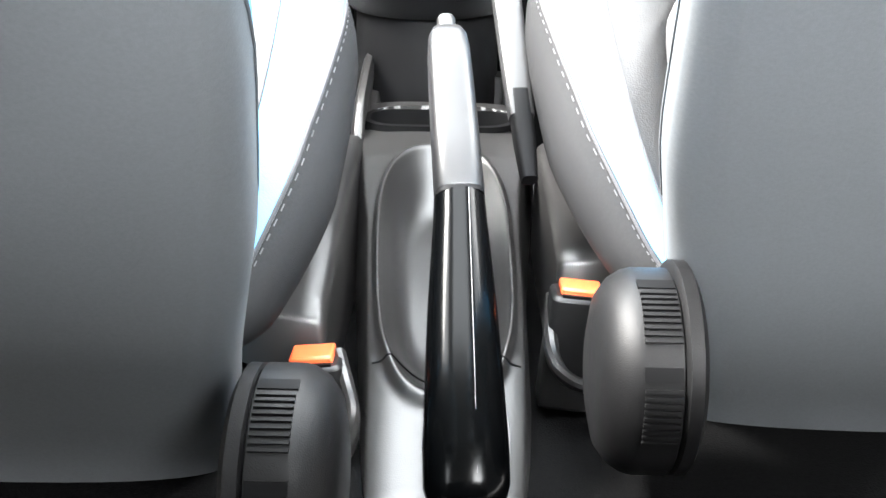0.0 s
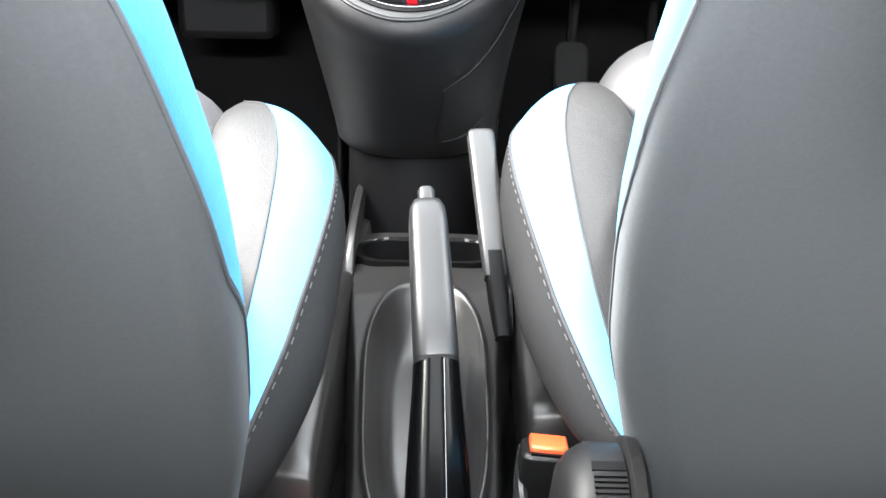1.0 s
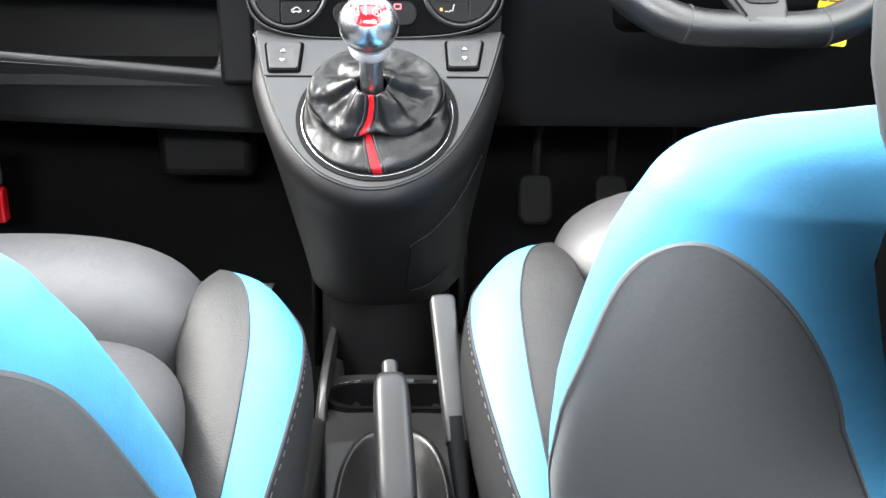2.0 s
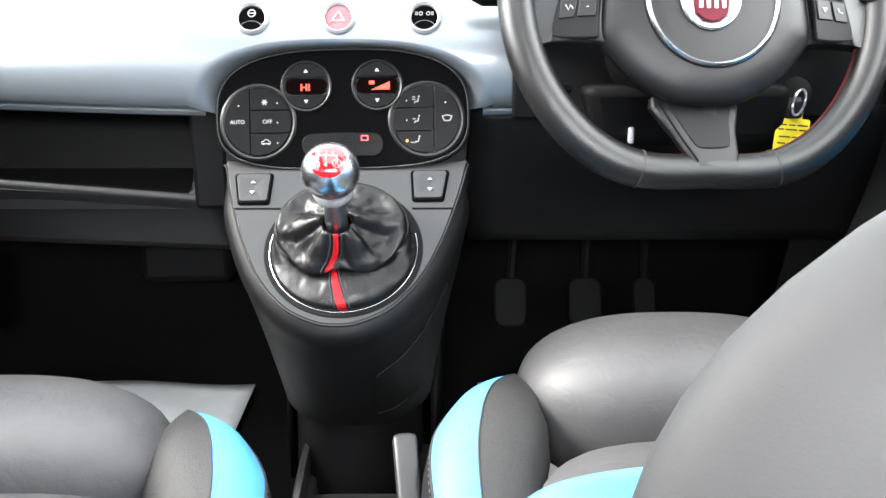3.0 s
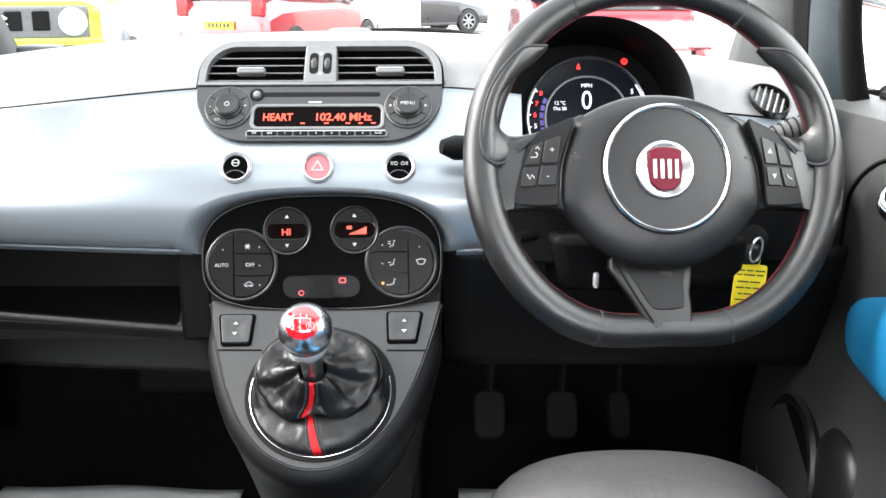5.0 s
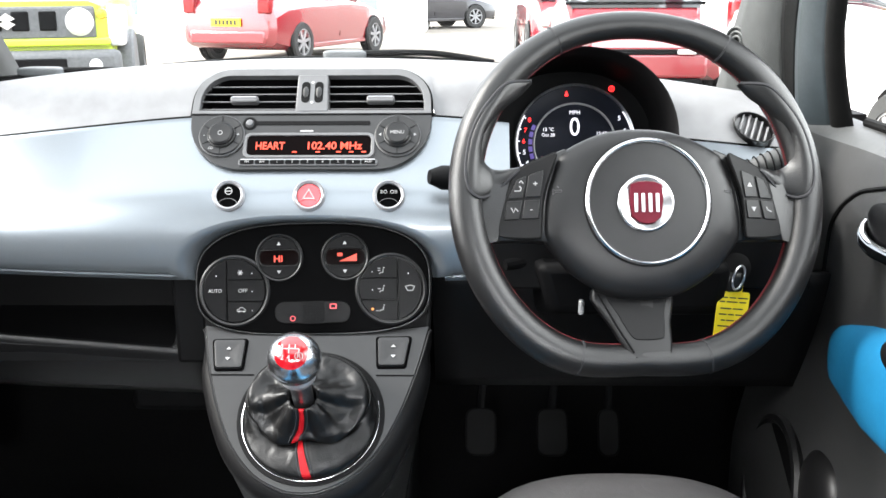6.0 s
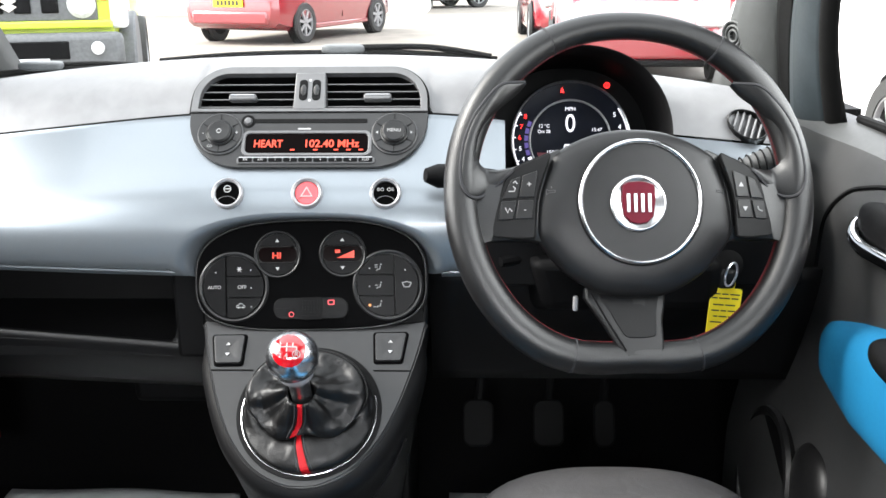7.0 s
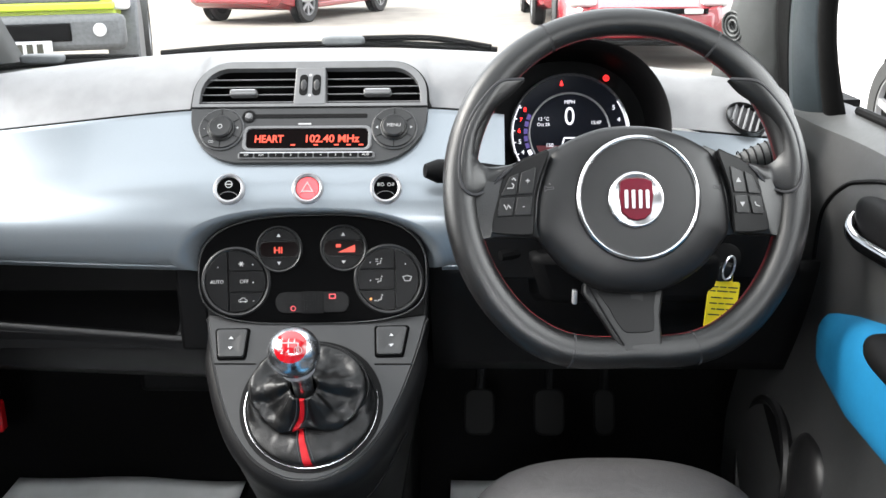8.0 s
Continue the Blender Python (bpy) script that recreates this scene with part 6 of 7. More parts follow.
def front_seat(s, ref, dy, dz, front, label, back_ref=0.0, back_low=0.0, skew=0.0, lift=0.0, lean=0.17, wrap=1.0):
    """s: +1 seat to the right of the tunnel, -1 to the left; a counts from the tunnel outward."""
    def at(a, y, z):
        return Vector((ref + s * a - skew * (y - 0.75), y + dy, z + dz))

    def at_back(a, y, z):
        """The upper back leans towards the rear of the cabin and narrows."""
        p = Vector((back_ref + s * a, y + dy, z + dz))
        return p.lerp(Vector((0.05, -0.04, 0.81)), lean * smooth(0.38, 0.72, z))

    def place(bm):
        for v in bm.verts:
            v.co = at(*v.co)
        return bm
    seat = thing("front_seat", at(0.27, 0.6, 0.28 - dz), label, "car seat", "front seats")
    # cushion
    part("seat_base", place(box(0.27, 0.70, 0.33, 0.32, 0.34, 0.16)), BLACK, seat, at_world=True, bevel=0.02)
    part("cushion", place(blob((0.268, 0.60, 0.47), (0.175, 0.17, 0.062), 3.0)), GREY_LEATHER, seat, at_world=True, sharp=80)
    part("cushion_front", place(blob((0.275, front - 0.10, 0.492 + lift), (0.172, 0.10, 0.086), 2.5)), GREY_LEATHER, seat, "smooth grey leather front roll", at_world=True, sharp=80)
    # inner and outer bolsters, each with dark side, blue band and taupe insert
    ridge = spline([(0.082, 0.50, 0.355), (0.072, 0.53, 0.385), (0.052, 0.60, 0.445), (0.046, 0.68, 0.503), (0.053, 0.745, 0.532), (0.074, 0.80, 0.545), (0.100, 0.842, 0.540)], 6)
    widths = np.interp(np.linspace(0, 1, len(ridge)), [0, 0.12, 0.3, 0.5, 0.68, 0.85, 0.95, 1.0], [0.02, 0.034, 0.046, 0.052, 0.052, 0.042, 0.026, 0.003])
    for outer in (0, 1):
        def ring(i, th):
            p, w = ridge[i], widths[i]
            a = ridge[max(0, i - 1)]
            b = ridge[min(len(ridge) - 1, i + 1)]
            d = Vector((b.x - a.x, b.y - a.y, 0)).normalized()
            lat = Vector((-d.y, d.x, 0))
            t = (b - a).normalized()
            upv = lat.cross(t)
            if upv.z < 0:
                upv = -upv
            q = p + lat * (math.cos(th) * w * (0.92 if math.cos(th) > 0 else 1.3)) + upv * (math.sin(th) * w * 0.85 - 0.85 * w)
            return (0.54 - q.x, q.y, q.z) if outer else q
        def bound(t, i):
            f = i / (len(ridge) - 1)
            if t == 0:
                return float(np.interp(f, [0, 0.35, 0.7, 1], [62, 54, 22, 5]))
            if t == 1:
                return float(np.interp(f, [0, 0.35, 0.7, 1], [88, 97, 92, 78]))
            return t
        for name, t0, t1, mat, lab in (("side_panel", -100, 0, SIDE_CLOTH, "dark cloth side"), ("blue_band", 0, 1, BLUE, "sky blue band"), ("insert", 1, 205, INSERT, "taupe grey insert")):
            rows = [[at(*ring(i, radians(bound(t0, i) + (bound(t1, i) - bound(t0, i)) * k / 10))) for k in range(11)] for i in range(len(ridge))]
            part(name, rows_mesh(rows), mat, seat, lab, at_world=True, sharp=80)
        part("piping", tube([at(*ring(i, radians(bound(0, i)))) for i in range(len(ridge))], 0.0016, 6), DARK_THREAD, seat, at_world=True)
        line = spline([at(*ring(i, radians(bound(0, i) - 5))) for i in range(1, len(ridge))], 3)
        thread = bmesh.new()
        for i in range(0, len(line) - 2, 2):
            tube([line[i], line[i].lerp(line[i + 1], 0.9)], 0.0005, 5, bm=thread)
        part("stitching", thread, GREY_THREAD, seat, "pale grey stitches", at_world=True)
        part("seam", tube([at(*ring(i, radians(bound(1, i)))) for i in range(len(ridge))], 0.0011, 5), DARK_THREAD, seat, at_world=True)
    # backrest: sections across, stacked along its own height
    slope = Vector((0, -0.447, 0.894))
    back = Vector((0, -slope.z, slope.y))
    root = Vector((0.29, 0.455, 0.34 - back_low))
    HS = [-0.36, -0.10, 0.0, 0.04, 0.10, 0.20, 0.28, 0.32, 0.355, 0.40, 0.440, 0.454, 0.461, 0.466, 0.468]
    WS = [0.172, 0.192, 0.208, 0.217, 0.231, 0.241, 0.241, 0.237, 0.233, 0.225, 0.209, 0.190, 0.160, 0.110, 0.030]
    TOP = 0.467
    EX = 3.2

    def wide(h):
        """Half width of the back at height h, with eased corners."""
        return sum(float(np.interp(min(0.468, h + k), HS, WS)) for k in (-0.012, -0.008, -0.004, 0.0, 0.004, 0.008, 0.012)) / 7

    def skin(phi, h):
        """phi in degrees: 0 at the back's middle, -90 at the inner edge, 180 at the front."""
        w = wide(h)
        dpt = 0.036 * min(1.0, (0.472 - h) / 0.04) ** 0.5
        sn, cs = math.sin(radians(phi)), math.cos(radians(phi))
        p = root + slope * h - back * 0.050
        q = math.copysign(abs(sn) ** (2 / EX), sn) * w
        r = math.copysign(abs(cs) ** (2 / EX), cs) * dpt * (1 if cs > 0 else float(np.interp(h, [0.25, 0.42], [1.9, 0.7])))
        return at_back(*(p + Vector((q, 0, 0)) + back * r))

    def phi_at(a, h):
        w = wide(h)
        k = max(0.0, (0.29 - a) / w)
        k = k if k < 0.95 else 0.95 + 0.047 * (1 - math.exp(-(k - 0.95) / 0.047))
        return -math.degrees(math.asin(k ** (EX / 2)))
    APEX = 0.412
    ARCH = 0.29
    rowsh = list(np.linspace(-0.36, ARCH, 34)) + [ARCH + (APEX - ARCH) * math.sin(radians(4.5 * k)) for k in range(1, 21)]

    inner = spline([(0.0, -0.034, 0), (0.10, -0.026, 0), (0.20, -0.012, 0), (0.26, -0.001, 0), (0.30, 0.006, 0), (0.35, 0.0150, 0), (0.390, 0.0270, 0), (0.405, 0.038, 0), (APEX, 0.050, 0)], 6)

    def left_edge(h):
        """Where the cloth ends round the inner corner, by its way along the section."""
        e = float(np.interp(h, [p.x for p in inner], [p.y for p in inner]))
        e = e * wrap if e < 0 else e + 0.012 * (1 - wrap) * smooth(0.0, 0.02, e)
        w = wide(h)
        deep = 0.036 * min(1.0, (0.472 - h) / 0.04) ** 0.5
        phis = np.linspace(0, 150, 301)
        sn, cs = np.sin(np.radians(phis)), np.cos(np.radians(phis))
        q, r = sn ** (2 / EX) * w, np.sign(cs) * np.abs(cs) ** (2 / EX) * deep * np.where(cs > 0, 1.0, np.interp(h, [0.25, 0.42], [1.9, 0.7]))
        run = np.concatenate([[0.0], np.cumsum(np.hypot(np.diff(q), np.diff(r)))])
        k = smooth(0.16, 0.40, h)
        q = min(1.0, max(0.0, (h - ARCH) / (APEX - ARCH)))
        return -float(np.interp(run[180] - e, run, phis)) * (1 - k) + phi_at(0.0975 - 0.046 * math.sqrt(1 - q * q), h) * k

    def right_edge(h):
        q = min(1.0, max(0.0, (h - ARCH) / (APEX - ARCH)))
        a = float(np.interp(h, [-0.1, 0.0, 0.10, 0.205, ARCH], [0.27, 0.268, 0.26, 0.228, 0.1875])) if q <= 0 else 0.0975 + 0.09 * (1 - q ** 1.15) ** 0.6
        return phi_at(a, h)

    def outer_edge(h):
        return phi_at(float(np.interp(h, [0.0, 0.2, 0.25, 0.35, 0.41, 0.46], [0.280, 0.255, 0.235, 0.190, 0.168, 0.165])), h)
    for m in (1, -1):
        strip = [[skin(m * (left_edge(h) + (right_edge(h) - left_edge(h)) * k / 14), h) for k in range(15)] for h in rowsh]
        part("back_panel", rows_mesh(strip), FABRIC, seat, "dark grey cloth back panel", at_world=True, sharp=80)
        strip = [[skin(m * (right_edge(h) + (outer_edge(h) - right_edge(h)) * k / 8), h) for k in range(9)] for h in rowsh]
        part("blue_band", rows_mesh(strip), BLUE, seat, "sky blue band", at_world=True, sharp=80)
        strip = [[skin(m * (-150 + (left_edge(h) + 150) * k / 14), h) for k in range(15)] for h in rowsh]
        part("blue_band", rows_mesh(strip), BLUE, seat, "sky blue band", at_world=True, sharp=80)
        toph = [APEX + (TOP - APEX) * k / 20 for k in range(21)]
        strip = [[skin(m * (-150 + (outer_edge(h) + 150) * k / 26), h) for k in range(27)] for h in toph]
        part("blue_shoulder", rows_mesh(strip), BLUE, seat, "sky blue shoulder", at_world=True, sharp=80)
        hs = [h for h in rowsh if h > 0.05]
        arch = [skin(m * left_edge(h), h) for h in hs] + [skin(m * right_edge(h), h) for h in hs[::-1]]
        part("piping", tube(arch, 0.0011, 7), FABRIC, seat, "raised cloth piping", at_world=True)
        part("piping_groove", tube([p + Vector((0, 0.001, 0.0022)) for p in arch], 0.0005, 6), GREY_THREAD, seat, at_world=True)
    allh = list(np.linspace(-0.36, TOP, 52))
    part("back_centre", rows_mesh([[skin(outer_edge(h) * (1 - k / 8), h) for k in range(17)] for h in allh]), GREY_LEATHER, seat, "grey leather centre of the back", at_world=True, sharp=80)
    part("backrest_front", rows_mesh([[skin(150 + 60 * k / 12, h) for k in range(13)] for h in allh]), GREY_LEATHER, seat, "grey leather front face", at_world=True, sharp=80)
    hx, hy, hz = back_ref + s * (0.2535 if s > 0 else 0.256), 0.076 + dy, 0.807 + dz - back_low
    core = blob((hx, hy + 0.075, hz - 0.06), (0.13, 0.06, 0.045), 2.4)
    part("back_core", core, HEAD, seat, "grey leather top of the back", at_world=True, sharp=80)
    head = blob((hx, hy, hz + 0.016), (0.190, 0.047, 0.118), 2.0, 48, 28)
    part("headrest", head, HEAD, seat, "rounded grey leather headrest", at_world=True, sharp=80)
    return seat


front_seat(1, 0.069, 0.065, 0.010, 0.955, "driver's car seat in dark cloth with sky blue bands", 0.070, 0.0, 0.055, 0.014, 0.25, 0.35)
front_seat(-1, -0.056, 0.0, 0.0, 0.905, "passenger car seat in dark cloth with sky blue bands", -0.022, 0.022, 0.03, 0.0, 0.25)

# ---------------------------------------------------------------- seat hardware


def recliner(s, x, y, z, label):
    k = thing("recliner_knob", Matrix.Translation((x, y, z)) @ Matrix.Rotation(radians(-90 * s), 4, "Y"), label, "seat adjuster", "seat recliner knobs")
    part("wheel", lathe([(0.0, 0.013), (0.03, 0.0125), (0.046, 0.009), (0.055, 0.0025), (0.0597, -0.005), (0.061, -0.010), (0.061, -0.030), (0.056, -0.034)], 48), KNEE, k)
    for a0 in (-30, -84, 60, 130):
        a0 = a0 if s > 0 else 180 - a0
        for j in range(9):
            a = radians(a0 - 16 + 3.6 * j)
            part("grip_rib", box(0.0614, 0, -0.019, 0.0030, 0.0020, 0.020, m=Matrix.Rotation(a, 4, "Z")), KNEE, k, smooth=False)
        # black block level with the ribs paints the shade of a recess
        part("grip_recess_shade", box(0.0596, 0, -0.019, 0.004, 0.008, 0.021, m=Matrix.Rotation(radians(a0 + (21 if s > 0 else -24)), 4, "Z")), BLACK, k)
    if s:
        part("hinge_cover", lathe([(0.040, -0.030), (0.060, -0.031), (0.0635, -0.033), (0.0635, -0.040), (0.056, -0.044)], 40, m=Matrix.Translation((0.003, 0, 0))), KNEE, k, "round hinge cover")
    return k


recliner(1, 0.113, 0.515, 0.328, "round dark plastic recliner wheel with ribbed grips")
recliner(-1, -0.050, 0.440, 0.300, "round dark plastic recliner wheel with ribbed grips")


def buckle(x, y, z, s, label):
    b = thing("belt_buckle", Matrix.Translation((x, y, z)) @ Matrix.Rotation(radians(-4), 4, "X") @ Matrix.Rotation(radians(5 * s), 4, "Y"), label, "seat belt buckle", "seat belt buckles")
    part("case", prism(rounded(0.037, 0.032, 0.006, 4), -0.085, 0.0), GRIP, b, bevel=0.003)
    part("release", box(0.002 * s, 0.0025, 0.0015, 0.029, 0.023, 0.007), ORANGE, b, "orange-red release button", bevel=0.002)
    part("tongue_slot", box(0, -0.0125, 0.0005, 0.024, 0.003, 0.002), BLACK, b)
    part("stalk", tube([(0, 0, -0.07), (0, 0.005, -0.12)], 0.012, 10, flat=0.5), BLACK, b)
    return b


buckle(0.105, 0.620, 0.329, 1, "seat belt buckle with orange-red release button")
buckle(-0.072, 0.575, 0.297, -1, "seat belt buckle with orange-red release button")


def side_cover(s, xi, rear, tops, pocket, loop, label):
    """Moulded cover along the seat's inner foot: upright face, rounded shelf rising under the bolster, buckle pocket behind."""
    c = thing("seat_side_cover", (xi + s * 0.02, rear + 0.1, 0.25), label, "seat trim", "seat side covers")

    def section(y, zt, drop=0.0):
        line = [(0.0, 0.18), (0.0, zt - 0.010), (0.0015, zt - 0.004), (0.006, zt), (0.020, zt + 0.001), (0.038, zt + 0.003), (0.060, zt + 0.012), (0.085, zt + 0.030)]
        return [Vector((xi + s * dx, y, z - drop * (k > 0))) for k, (dx, z) in enumerate(line)]
    ys = np.linspace(rear, 0.90, 18)
    rows = [section(rear - 0.007, float(np.interp(rear, *tops)), 0.045), section(rear - 0.004, float(np.interp(rear, *tops)), 0.006)]
    rows += [section(y, float(np.interp(y, *tops))) for y in ys]
    part("cover", rows_mesh(rows), TRIM, c, at_world=True, sharp=55)
    floor_rows = [[Vector((xi + s * dx, y, z)) for dx, z in ((0.0, 0.18), (0.0, pocket - 0.004), (0.004, pocket), (0.05, pocket + 0.004), (0.08, pocket + 0.02))] for y in np.linspace(rear - 0.05, rear - 0.004, 4)]
    part("pocket", rows_mesh(floor_rows), TRIM, c, "recess behind the belt buckle", at_world=True, sharp=55)
    part("buckle_loop", tube(spline(loop, 5), 0.0052, 10), TRIM, c, "moulded buckle holder rim", at_world=True)
    return c


side_cover(1, 0.094, 0.660, ([0.66, 0.74, 0.82, 0.90], [0.338, 0.346, 0.352, 0.352]), 0.286, [(0.090, 0.645, 0.313), (0.086, 0.605, 0.303), (0.090, 0.588, 0.288), (0.104, 0.583, 0.277), (0.124, 0.586, 0.274)], "dark plastic side cover of the driver's seat")
side_cover(-1, -0.068, 0.600, ([0.60, 0.63, 0.70, 0.80, 0.90], [0.317, 0.326, 0.346, 0.356, 0.356]), 0.262, [(-0.058, 0.585, 0.296), (-0.050, 0.560, 0.286), (-0.045, 0.548, 0.270), (-0.048, 0.540, 0.250), (-0.060, 0.538, 0.240)], "dark plastic side cover of the passenger seat")

lever = thing("seat_height_lever", (0.07, 0.7, 0.4), "long pale grey seat height lever", "lever")
LA, LB = Vector((0.053, 0.828, 0.520)), Vector((0.079, 0.640, 0.345))
ld = (LB - LA).normalized()
LM = basis(LA, -ld, Vector((0.1, -0.68, 0.73)))
part("handle", bar_loft([(0.002, .006, .003, 0), (0.0, .0105, .006, 0), (-0.004, .0118, .0075, 0), (-0.04, .0114, .008, 0), (-0.105, .0106, .008, 0), (-0.142, .0096, .008, 0)], 4.0), LEVER, lever, sharp=60)
# lower half of the same lever, coloured black for the shadow it stands in
part("arm", bar_loft([(-0.139, .0094, .008, 0), (-0.12, .009, .0085, 0), (-0.165, .008, .009, 0), (-0.195, .006, .007, 0)], 3.2), BLACK, lever, sharp=60)
lever.matrix_basis = LM
WORLD[lever.name] = LM

# ---------------------------------------------------------------- driver's door and pillars
door = thing("door_1", (0.6, 0.6, 0.35), "black driver's door trim with blue armrest, closed", "car door", kind="structure")


def door_x(y, z):
    return 0.600 + 0.035 * smooth(0.86, 0.99, z) - 0.02 * (1 - smooth(0.45, 0.60, z)) - 0.015 * smooth(1.05, 1.25, y)


def door_skin(u, v):
    y, z = 1.34 - 1.7 * u, 0.30 + 0.648 * v
    return Vector((door_x(y, z), y, z))


part("door_skin", sheet(door_skin, 40, 30), DOOR_TRIM, door, "dark grained door trim", at_world=True)
part("outer_panel", box(0.712, 0.49, 0.62, 0.03, 1.7, 0.66), DOOR_METAL, door, at_world=True, bevel=0.01)
part("sill_cap", sheet(lambda u, v: Vector((door_x(1.34 - 1.7 * u, 0.948) + 0.09 * v, 1.34 - 1.7 * u, 0.947 + 0.012 * math.sin(math.pi * v) + 0.006 * v)), 30, 6), PILLAR, door, "dark window sill cap", at_world=True)
part("recess_line", tube([Vector((door_x(y, z) - 0.001, y, z)) for y, z in [(p.x, p.y) for p in spline([(1.112, 0.74, 0), (1.109, 0.815, 0), (1.101, 0.862, 0), (1.073, 0.896, 0), (1.032, 0.914, 0), (0.937, 0.930, 0), (0.70, 0.934, 0)], 6)]], 0.0028, 6), BLACK, door, at_world=True)
arm_rows = []
for y, k, zc, hz in ((1.105, 0.2, 0.700, 0.040), (1.10, 0.55, 0.701, 0.043), (1.085, 0.82, 0.704, 0.045), (1.05, 0.96, 0.710, 0.048), (0.98, 1.0, 0.722, 0.053), (0.9, 1.0, 0.735, 0.060), (0.8, 1.0, 0.747, 0.066), (0.6, 1.0, 0.755, 0.068), (0.42, 0.9, 0.755, 0.066), (0.40, 0.5, 0.755, 0.06)):
    row = []
    xc = max(0.605, 0.640 - 0.16 * (1.10 - y))
    for i in range(24):
        a = 2 * math.pi * i / 24
        c, s = math.cos(a), math.sin(a)
        row.append(Vector((xc + k * 0.046 * math.copysign(abs(c) ** 0.7, c), y, zc + k * hz * math.copysign(abs(s) ** 0.7, s))))
    arm_rows.append(row)
part("armrest", rows_mesh(arm_rows, True, True), SHADED_BLUE, door, "blue padded armrest, colour darkened for shade", at_world=True, sharp=70)
part("armrest_grip", blob((0.575, 0.775, 0.800), (0.030, 0.07, 0.016), 2.6), BLACK, door, at_world=True)
part("handle_cup", blob((0.604, 0.930, 0.890), (0.014, 0.076, 0.024), 2.6), BLACK, door, at_world=True)
part("handle", tube(spline([(0.602, 1.007, 0.882), (0.595, 1.002, 0.877), (0.588, 0.985, 0.870), (0.586, 0.955, 0.866), (0.585, 0.92, 0.868), (0.585, 0.86, 0.873)], 5), [0.004, 0.005] + [0.0068] * 24, 12, flat=1.3), CHROME, door, "satin chrome door pull", at_world=True)
part("speaker_ring", tube([(0.576 + 0.012 * math.sin(a), 1.172 + 0.098 * math.cos(a), 0.466 + 0.098 * math.sin(a)) for a in np.linspace(0, 2 * math.pi, 40, endpoint=False)], 0.009, 8, True), PLASTIC, door, at_world=True)
part("speaker_grille", prism(circle(0.095, 36), -0.004, 0.003, m=basis((0.584, 1.172, 0.466), (0, 0, 1), (-1, 0, 0))), BLACK, door, at_world=True)
part("speaker_pod", blob((0.606, 1.050, 0.475), (0.030, 0.070, 0.105), 2.6), PLASTIC, door, "moulded loudspeaker housing", at_world=True, sharp=80)
part("window_channel", tube([(0.665, 1.20, 0.966), (0.664, 1.0, 0.968), (0.664, 0.7, 0.97), (0.664, -0.3, 0.97)], 0.006, 8), RUBBER, door, at_world=True)
dw = part("window_pane", rows_mesh([[Vector((0.668, 1.225, 0.97)), Vector((0.668, -0.35, 0.97))], [Vector((0.610, 1.135, 1.12)), Vector((0.62, -0.35, 1.12))], [Vector((0.585, 0.86, 1.39)), Vector((0.585, -0.35, 1.39))]]), GLASS, door, at_world=True)
dw.visible_shadow = False
part("window_frame", tube([(0.580, 0.87, 1.385), (0.585, 0.6, 1.40), (0.585, -0.3, 1.40)], 0.004, 10), RUBBER, door, "black rubber window frame", at_world=True)


LINES = [((0.562, 1.58, 0.960), (0.552, 1.28, 1.26), (0.545, 1.10, 1.40)), ((0.650, 1.42, 0.900), (0.585, 1.30, 1.12), (0.545, 1.02, 1.39)),
         ((0.640, 1.36, 0.900), (0.588, 1.24, 1.12), (0.548, 0.97, 1.39)), ((0.660, 1.26, 0.910), (0.598, 1.16, 1.12), (0.560, 0.89, 1.39)), ((0.670, 1.235, 0.920), (0.602, 1.135, 1.12), (0.565, 0.86, 1.39))]


def pillar_strip(s, a, b, bulge):
    p = spline([(s * x, y, z) for x, y, z in LINES[a]], 8)
    q = spline([(s * x, y, z) for x, y, z in LINES[b]], 8)
    rows = []
    for u, v in zip(p, q):
        rows.append([u.lerp(v, k / 6) + Vector((-s * bulge * math.sin(math.pi * k / 6), -bulge * math.sin(math.pi * k / 6), 0)) for k in range(7)])
    return rows_mesh(rows)


for s in (1, -1):
    pillar = thing("trim_right" if s > 0 else "trim_left", (s * 0.62, 1.4, 0.97), "grey plastic windscreen pillar trim", "pillar trim", kind="structure")
    part("pillar_cover", pillar_strip(s, 0, 1, 0.014), PILLAR, pillar, at_world=True, solid=0.01, offset=1)
    part("pillar_gap", pillar_strip(s, 1, 2, 0.0), BLACK, pillar, "dark gap beside the door frame", at_world=True, solid=0.008, offset=1)
    part("pillar_edge", pillar_strip(s, 2, 3, 0.006), DOOR_METAL, pillar, "dark painted door frame", at_world=True, solid=0.008, offset=1)
    part("door_seal", pillar_strip(s, 3, 4, 0.006), RUBBER, pillar, "black rubber door seal", at_world=True, solid=0.01, offset=1)
    if s > 0:
        tm = basis((0.5595, 1.447, 1.053), (0.10, -0.4, 0.90), (-0.86, -0.48, -0.12))
        for r in (0.0215, 0.0150, 0.0085):
            part("tweeter_ring", lathe([(r + 0.0022, -0.004), (r + 0.0018, 0.0012), (r, 0.0022), (r - 0.0018, 0.0012), (r - 0.0022, -0.004)], 36, m=tm), PILLAR, pillar, "moulded tweeter ring", at_world=True)
    part("rear_pillar", box(s * 0.65, -0.88, 1.15, 0.08, 0.36, 0.5), PILLAR, pillar, at_world=True, bevel=0.02)
    part("roof_rail", box(s * 0.59, 0.1, 1.415, 0.05, 1.8, 0.05), HEADLINER, pillar, at_world=True, bevel=0.015)
left_door = thing("door_2", (-0.64, 0.6, 0.35), "dark passenger door trim, closed", "car door", kind="structure")
part("door_skin", box(-0.665, 0.45, 0.64, 0.05, 1.9, 0.68), PLASTIC, left_door, at_world=True, bevel=0.01)
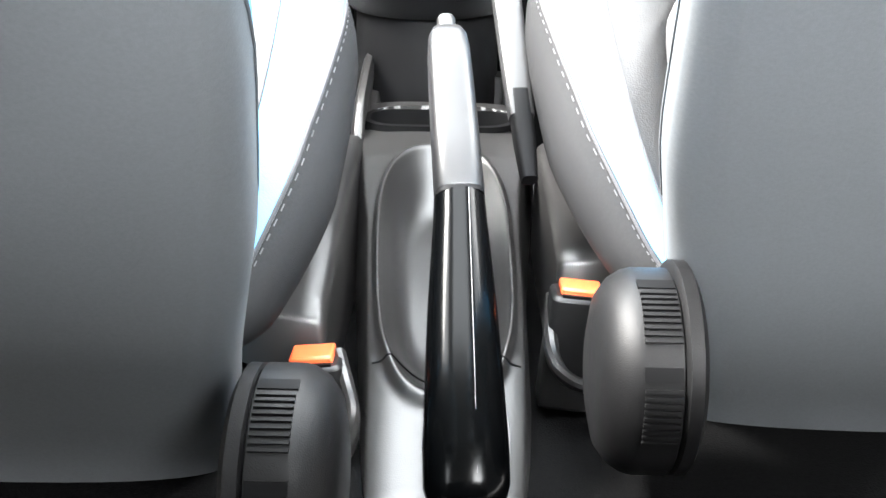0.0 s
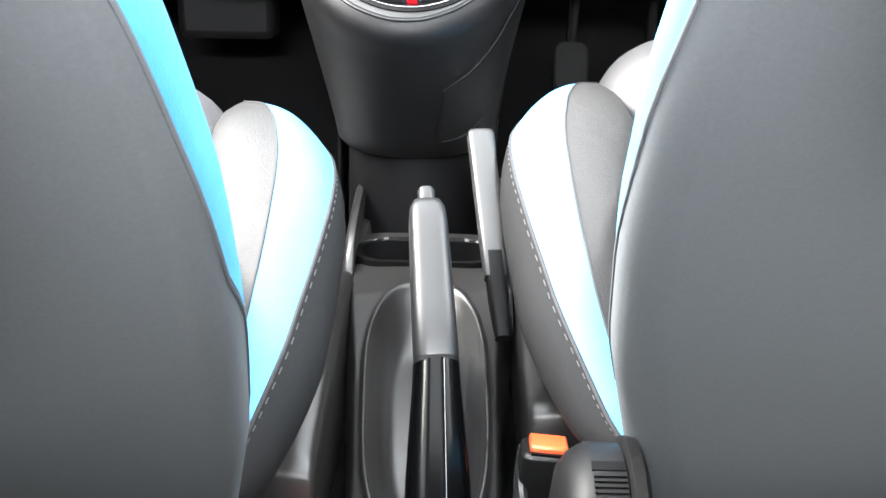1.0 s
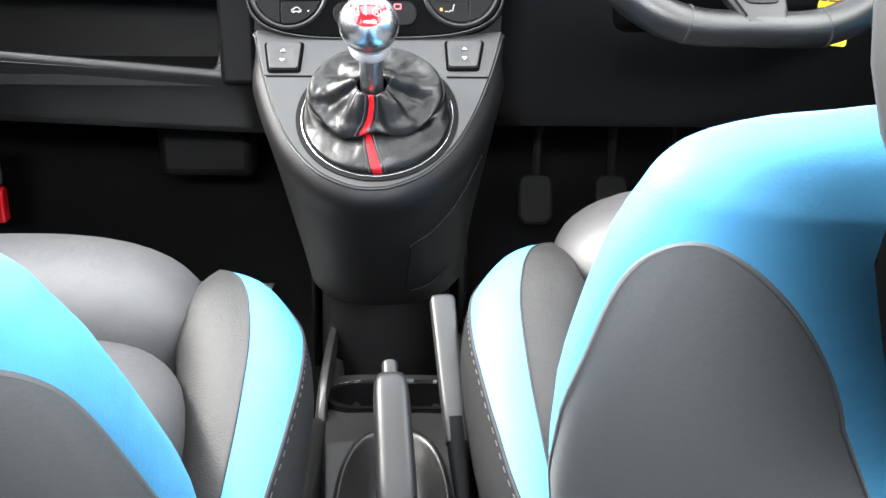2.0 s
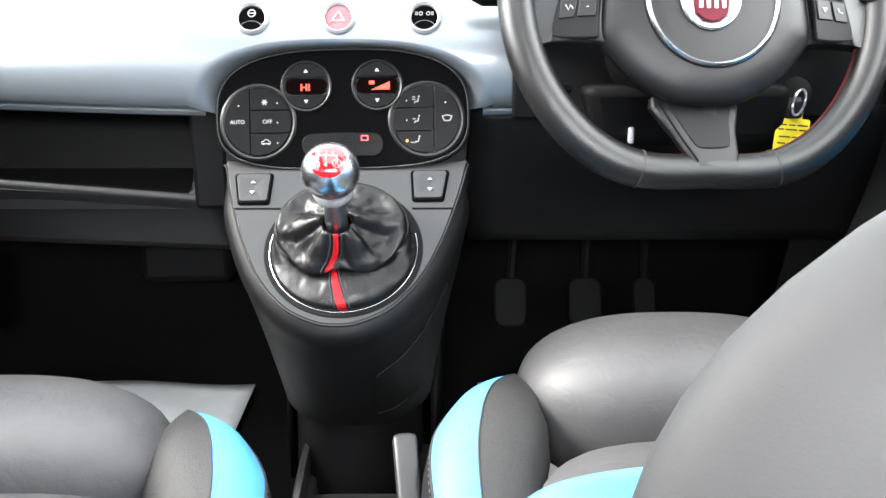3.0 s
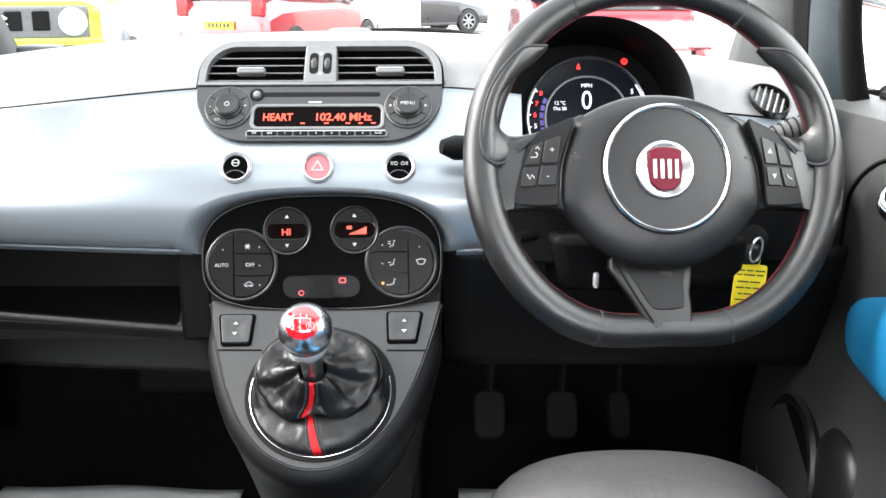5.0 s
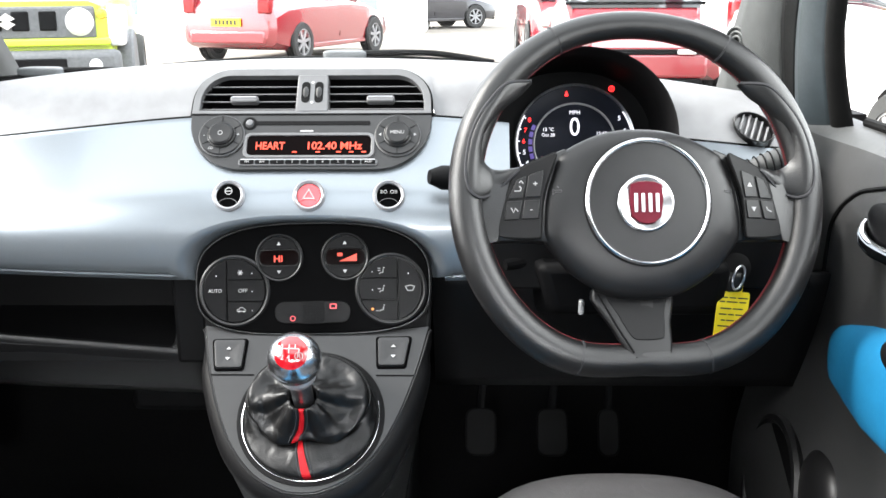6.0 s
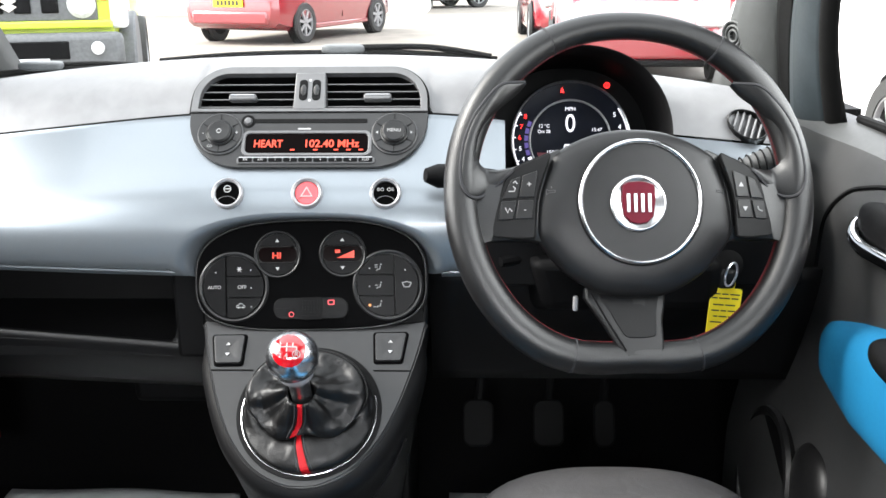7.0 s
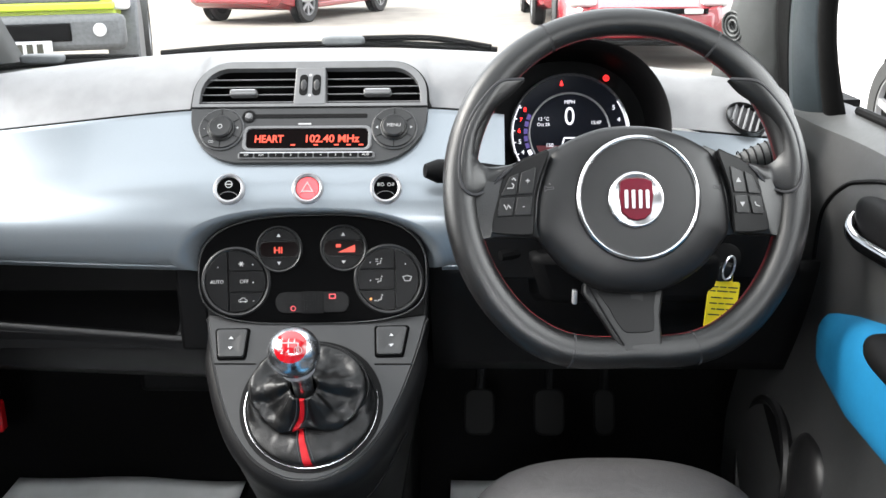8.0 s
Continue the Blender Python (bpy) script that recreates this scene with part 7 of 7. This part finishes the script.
part("reflector_arm", box(-0.607, 1.31, 0.535, 0.07, 0.02, 0.06), CONSOLE, left_door, "grey door check arm", at_world=True, bevel=0.006)
part("reflector", box(-0.601, 1.30, 0.480, 0.075, 0.02, 0.052), RED_GLOSS, left_door, "small red reflector", at_world=True, bevel=0.004)
lw = part("window_pane", rows_mesh([[Vector((-0.668, 1.225, 0.98)), Vector((-0.668, -0.35, 0.98))], [Vector((-0.60, 0.86, 1.37)), Vector((-0.60, -0.35, 1.38))]]), GLASS, left_door, at_world=True)
lw.visible_shadow = False

# ---------------------------------------------------------------- bonnet, cowl and wipers
cowl = thing("cowl", (0, 1.55, 0.95), "black plastic scuttle below the windscreen", "cowl", kind="structure")
part("scuttle", sheet(lambda u, v: Vector((-0.62 + 1.24 * u, 1.47 + 0.16 * v - 0.09 * (2 * u - 1) ** 2, 0.985 - 0.06 * abs(2 * u - 1) ** 1.5 - 0.03 * v)), 24, 6), BLACK, cowl, at_world=True, solid=0.01)
bonnet = thing("bonnet", (0, 1.9, 0.8), "pale car bonnet hidden behind the windscreen base", "bonnet", kind="structure")
part("skin", sheet(lambda u, v: Vector((-0.66 + 1.32 * u, 1.62 + 0.8 * v, 0.93 - 0.28 * v * v - 0.10 * (2 * u - 1) ** 2)), 20, 12), CAR_WHITE, bonnet, at_world=True, solid=0.01)
for cap, arm, blade in ((((-0.030, 1.49, 1.034), 0.034), ((-0.01, 1.488, 1.036), (0.104, 1.486, 1.036), (0.20, 1.475, 1.022)), ((-0.316, 1.478, 1.017), (-0.171, 1.488, 1.026), (0.051, 1.488, 1.027), (0.209, 1.478, 1.017))),
                        (((-0.500, 1.47, 1.012), 0.036), ((-0.48, 1.472, 1.013), (-0.41, 1.474, 1.014), (-0.352, 1.476, 1.012)), ((-0.600, 1.455, 0.997), (-0.53, 1.462, 1.003), (-0.462, 1.468, 1.006), (-0.36, 1.472, 1.008)))):
    wiper = thing("wiper", cap[0], "black windscreen wiper arm with grey pivot cap", "wiper", "wipers")
    part("pivot_cap", blob(cap[0], (cap[1], 0.014, 0.0075), 4.0), BUMPER, wiper, at_world=True)
    part("arm", tube(spline(arm, 8), 0.0048, 8), BLACK, wiper, at_world=True)
    part("blade", tube(spline(blade, 6), 0.0055, 8), RUBBER, wiper, at_world=True)
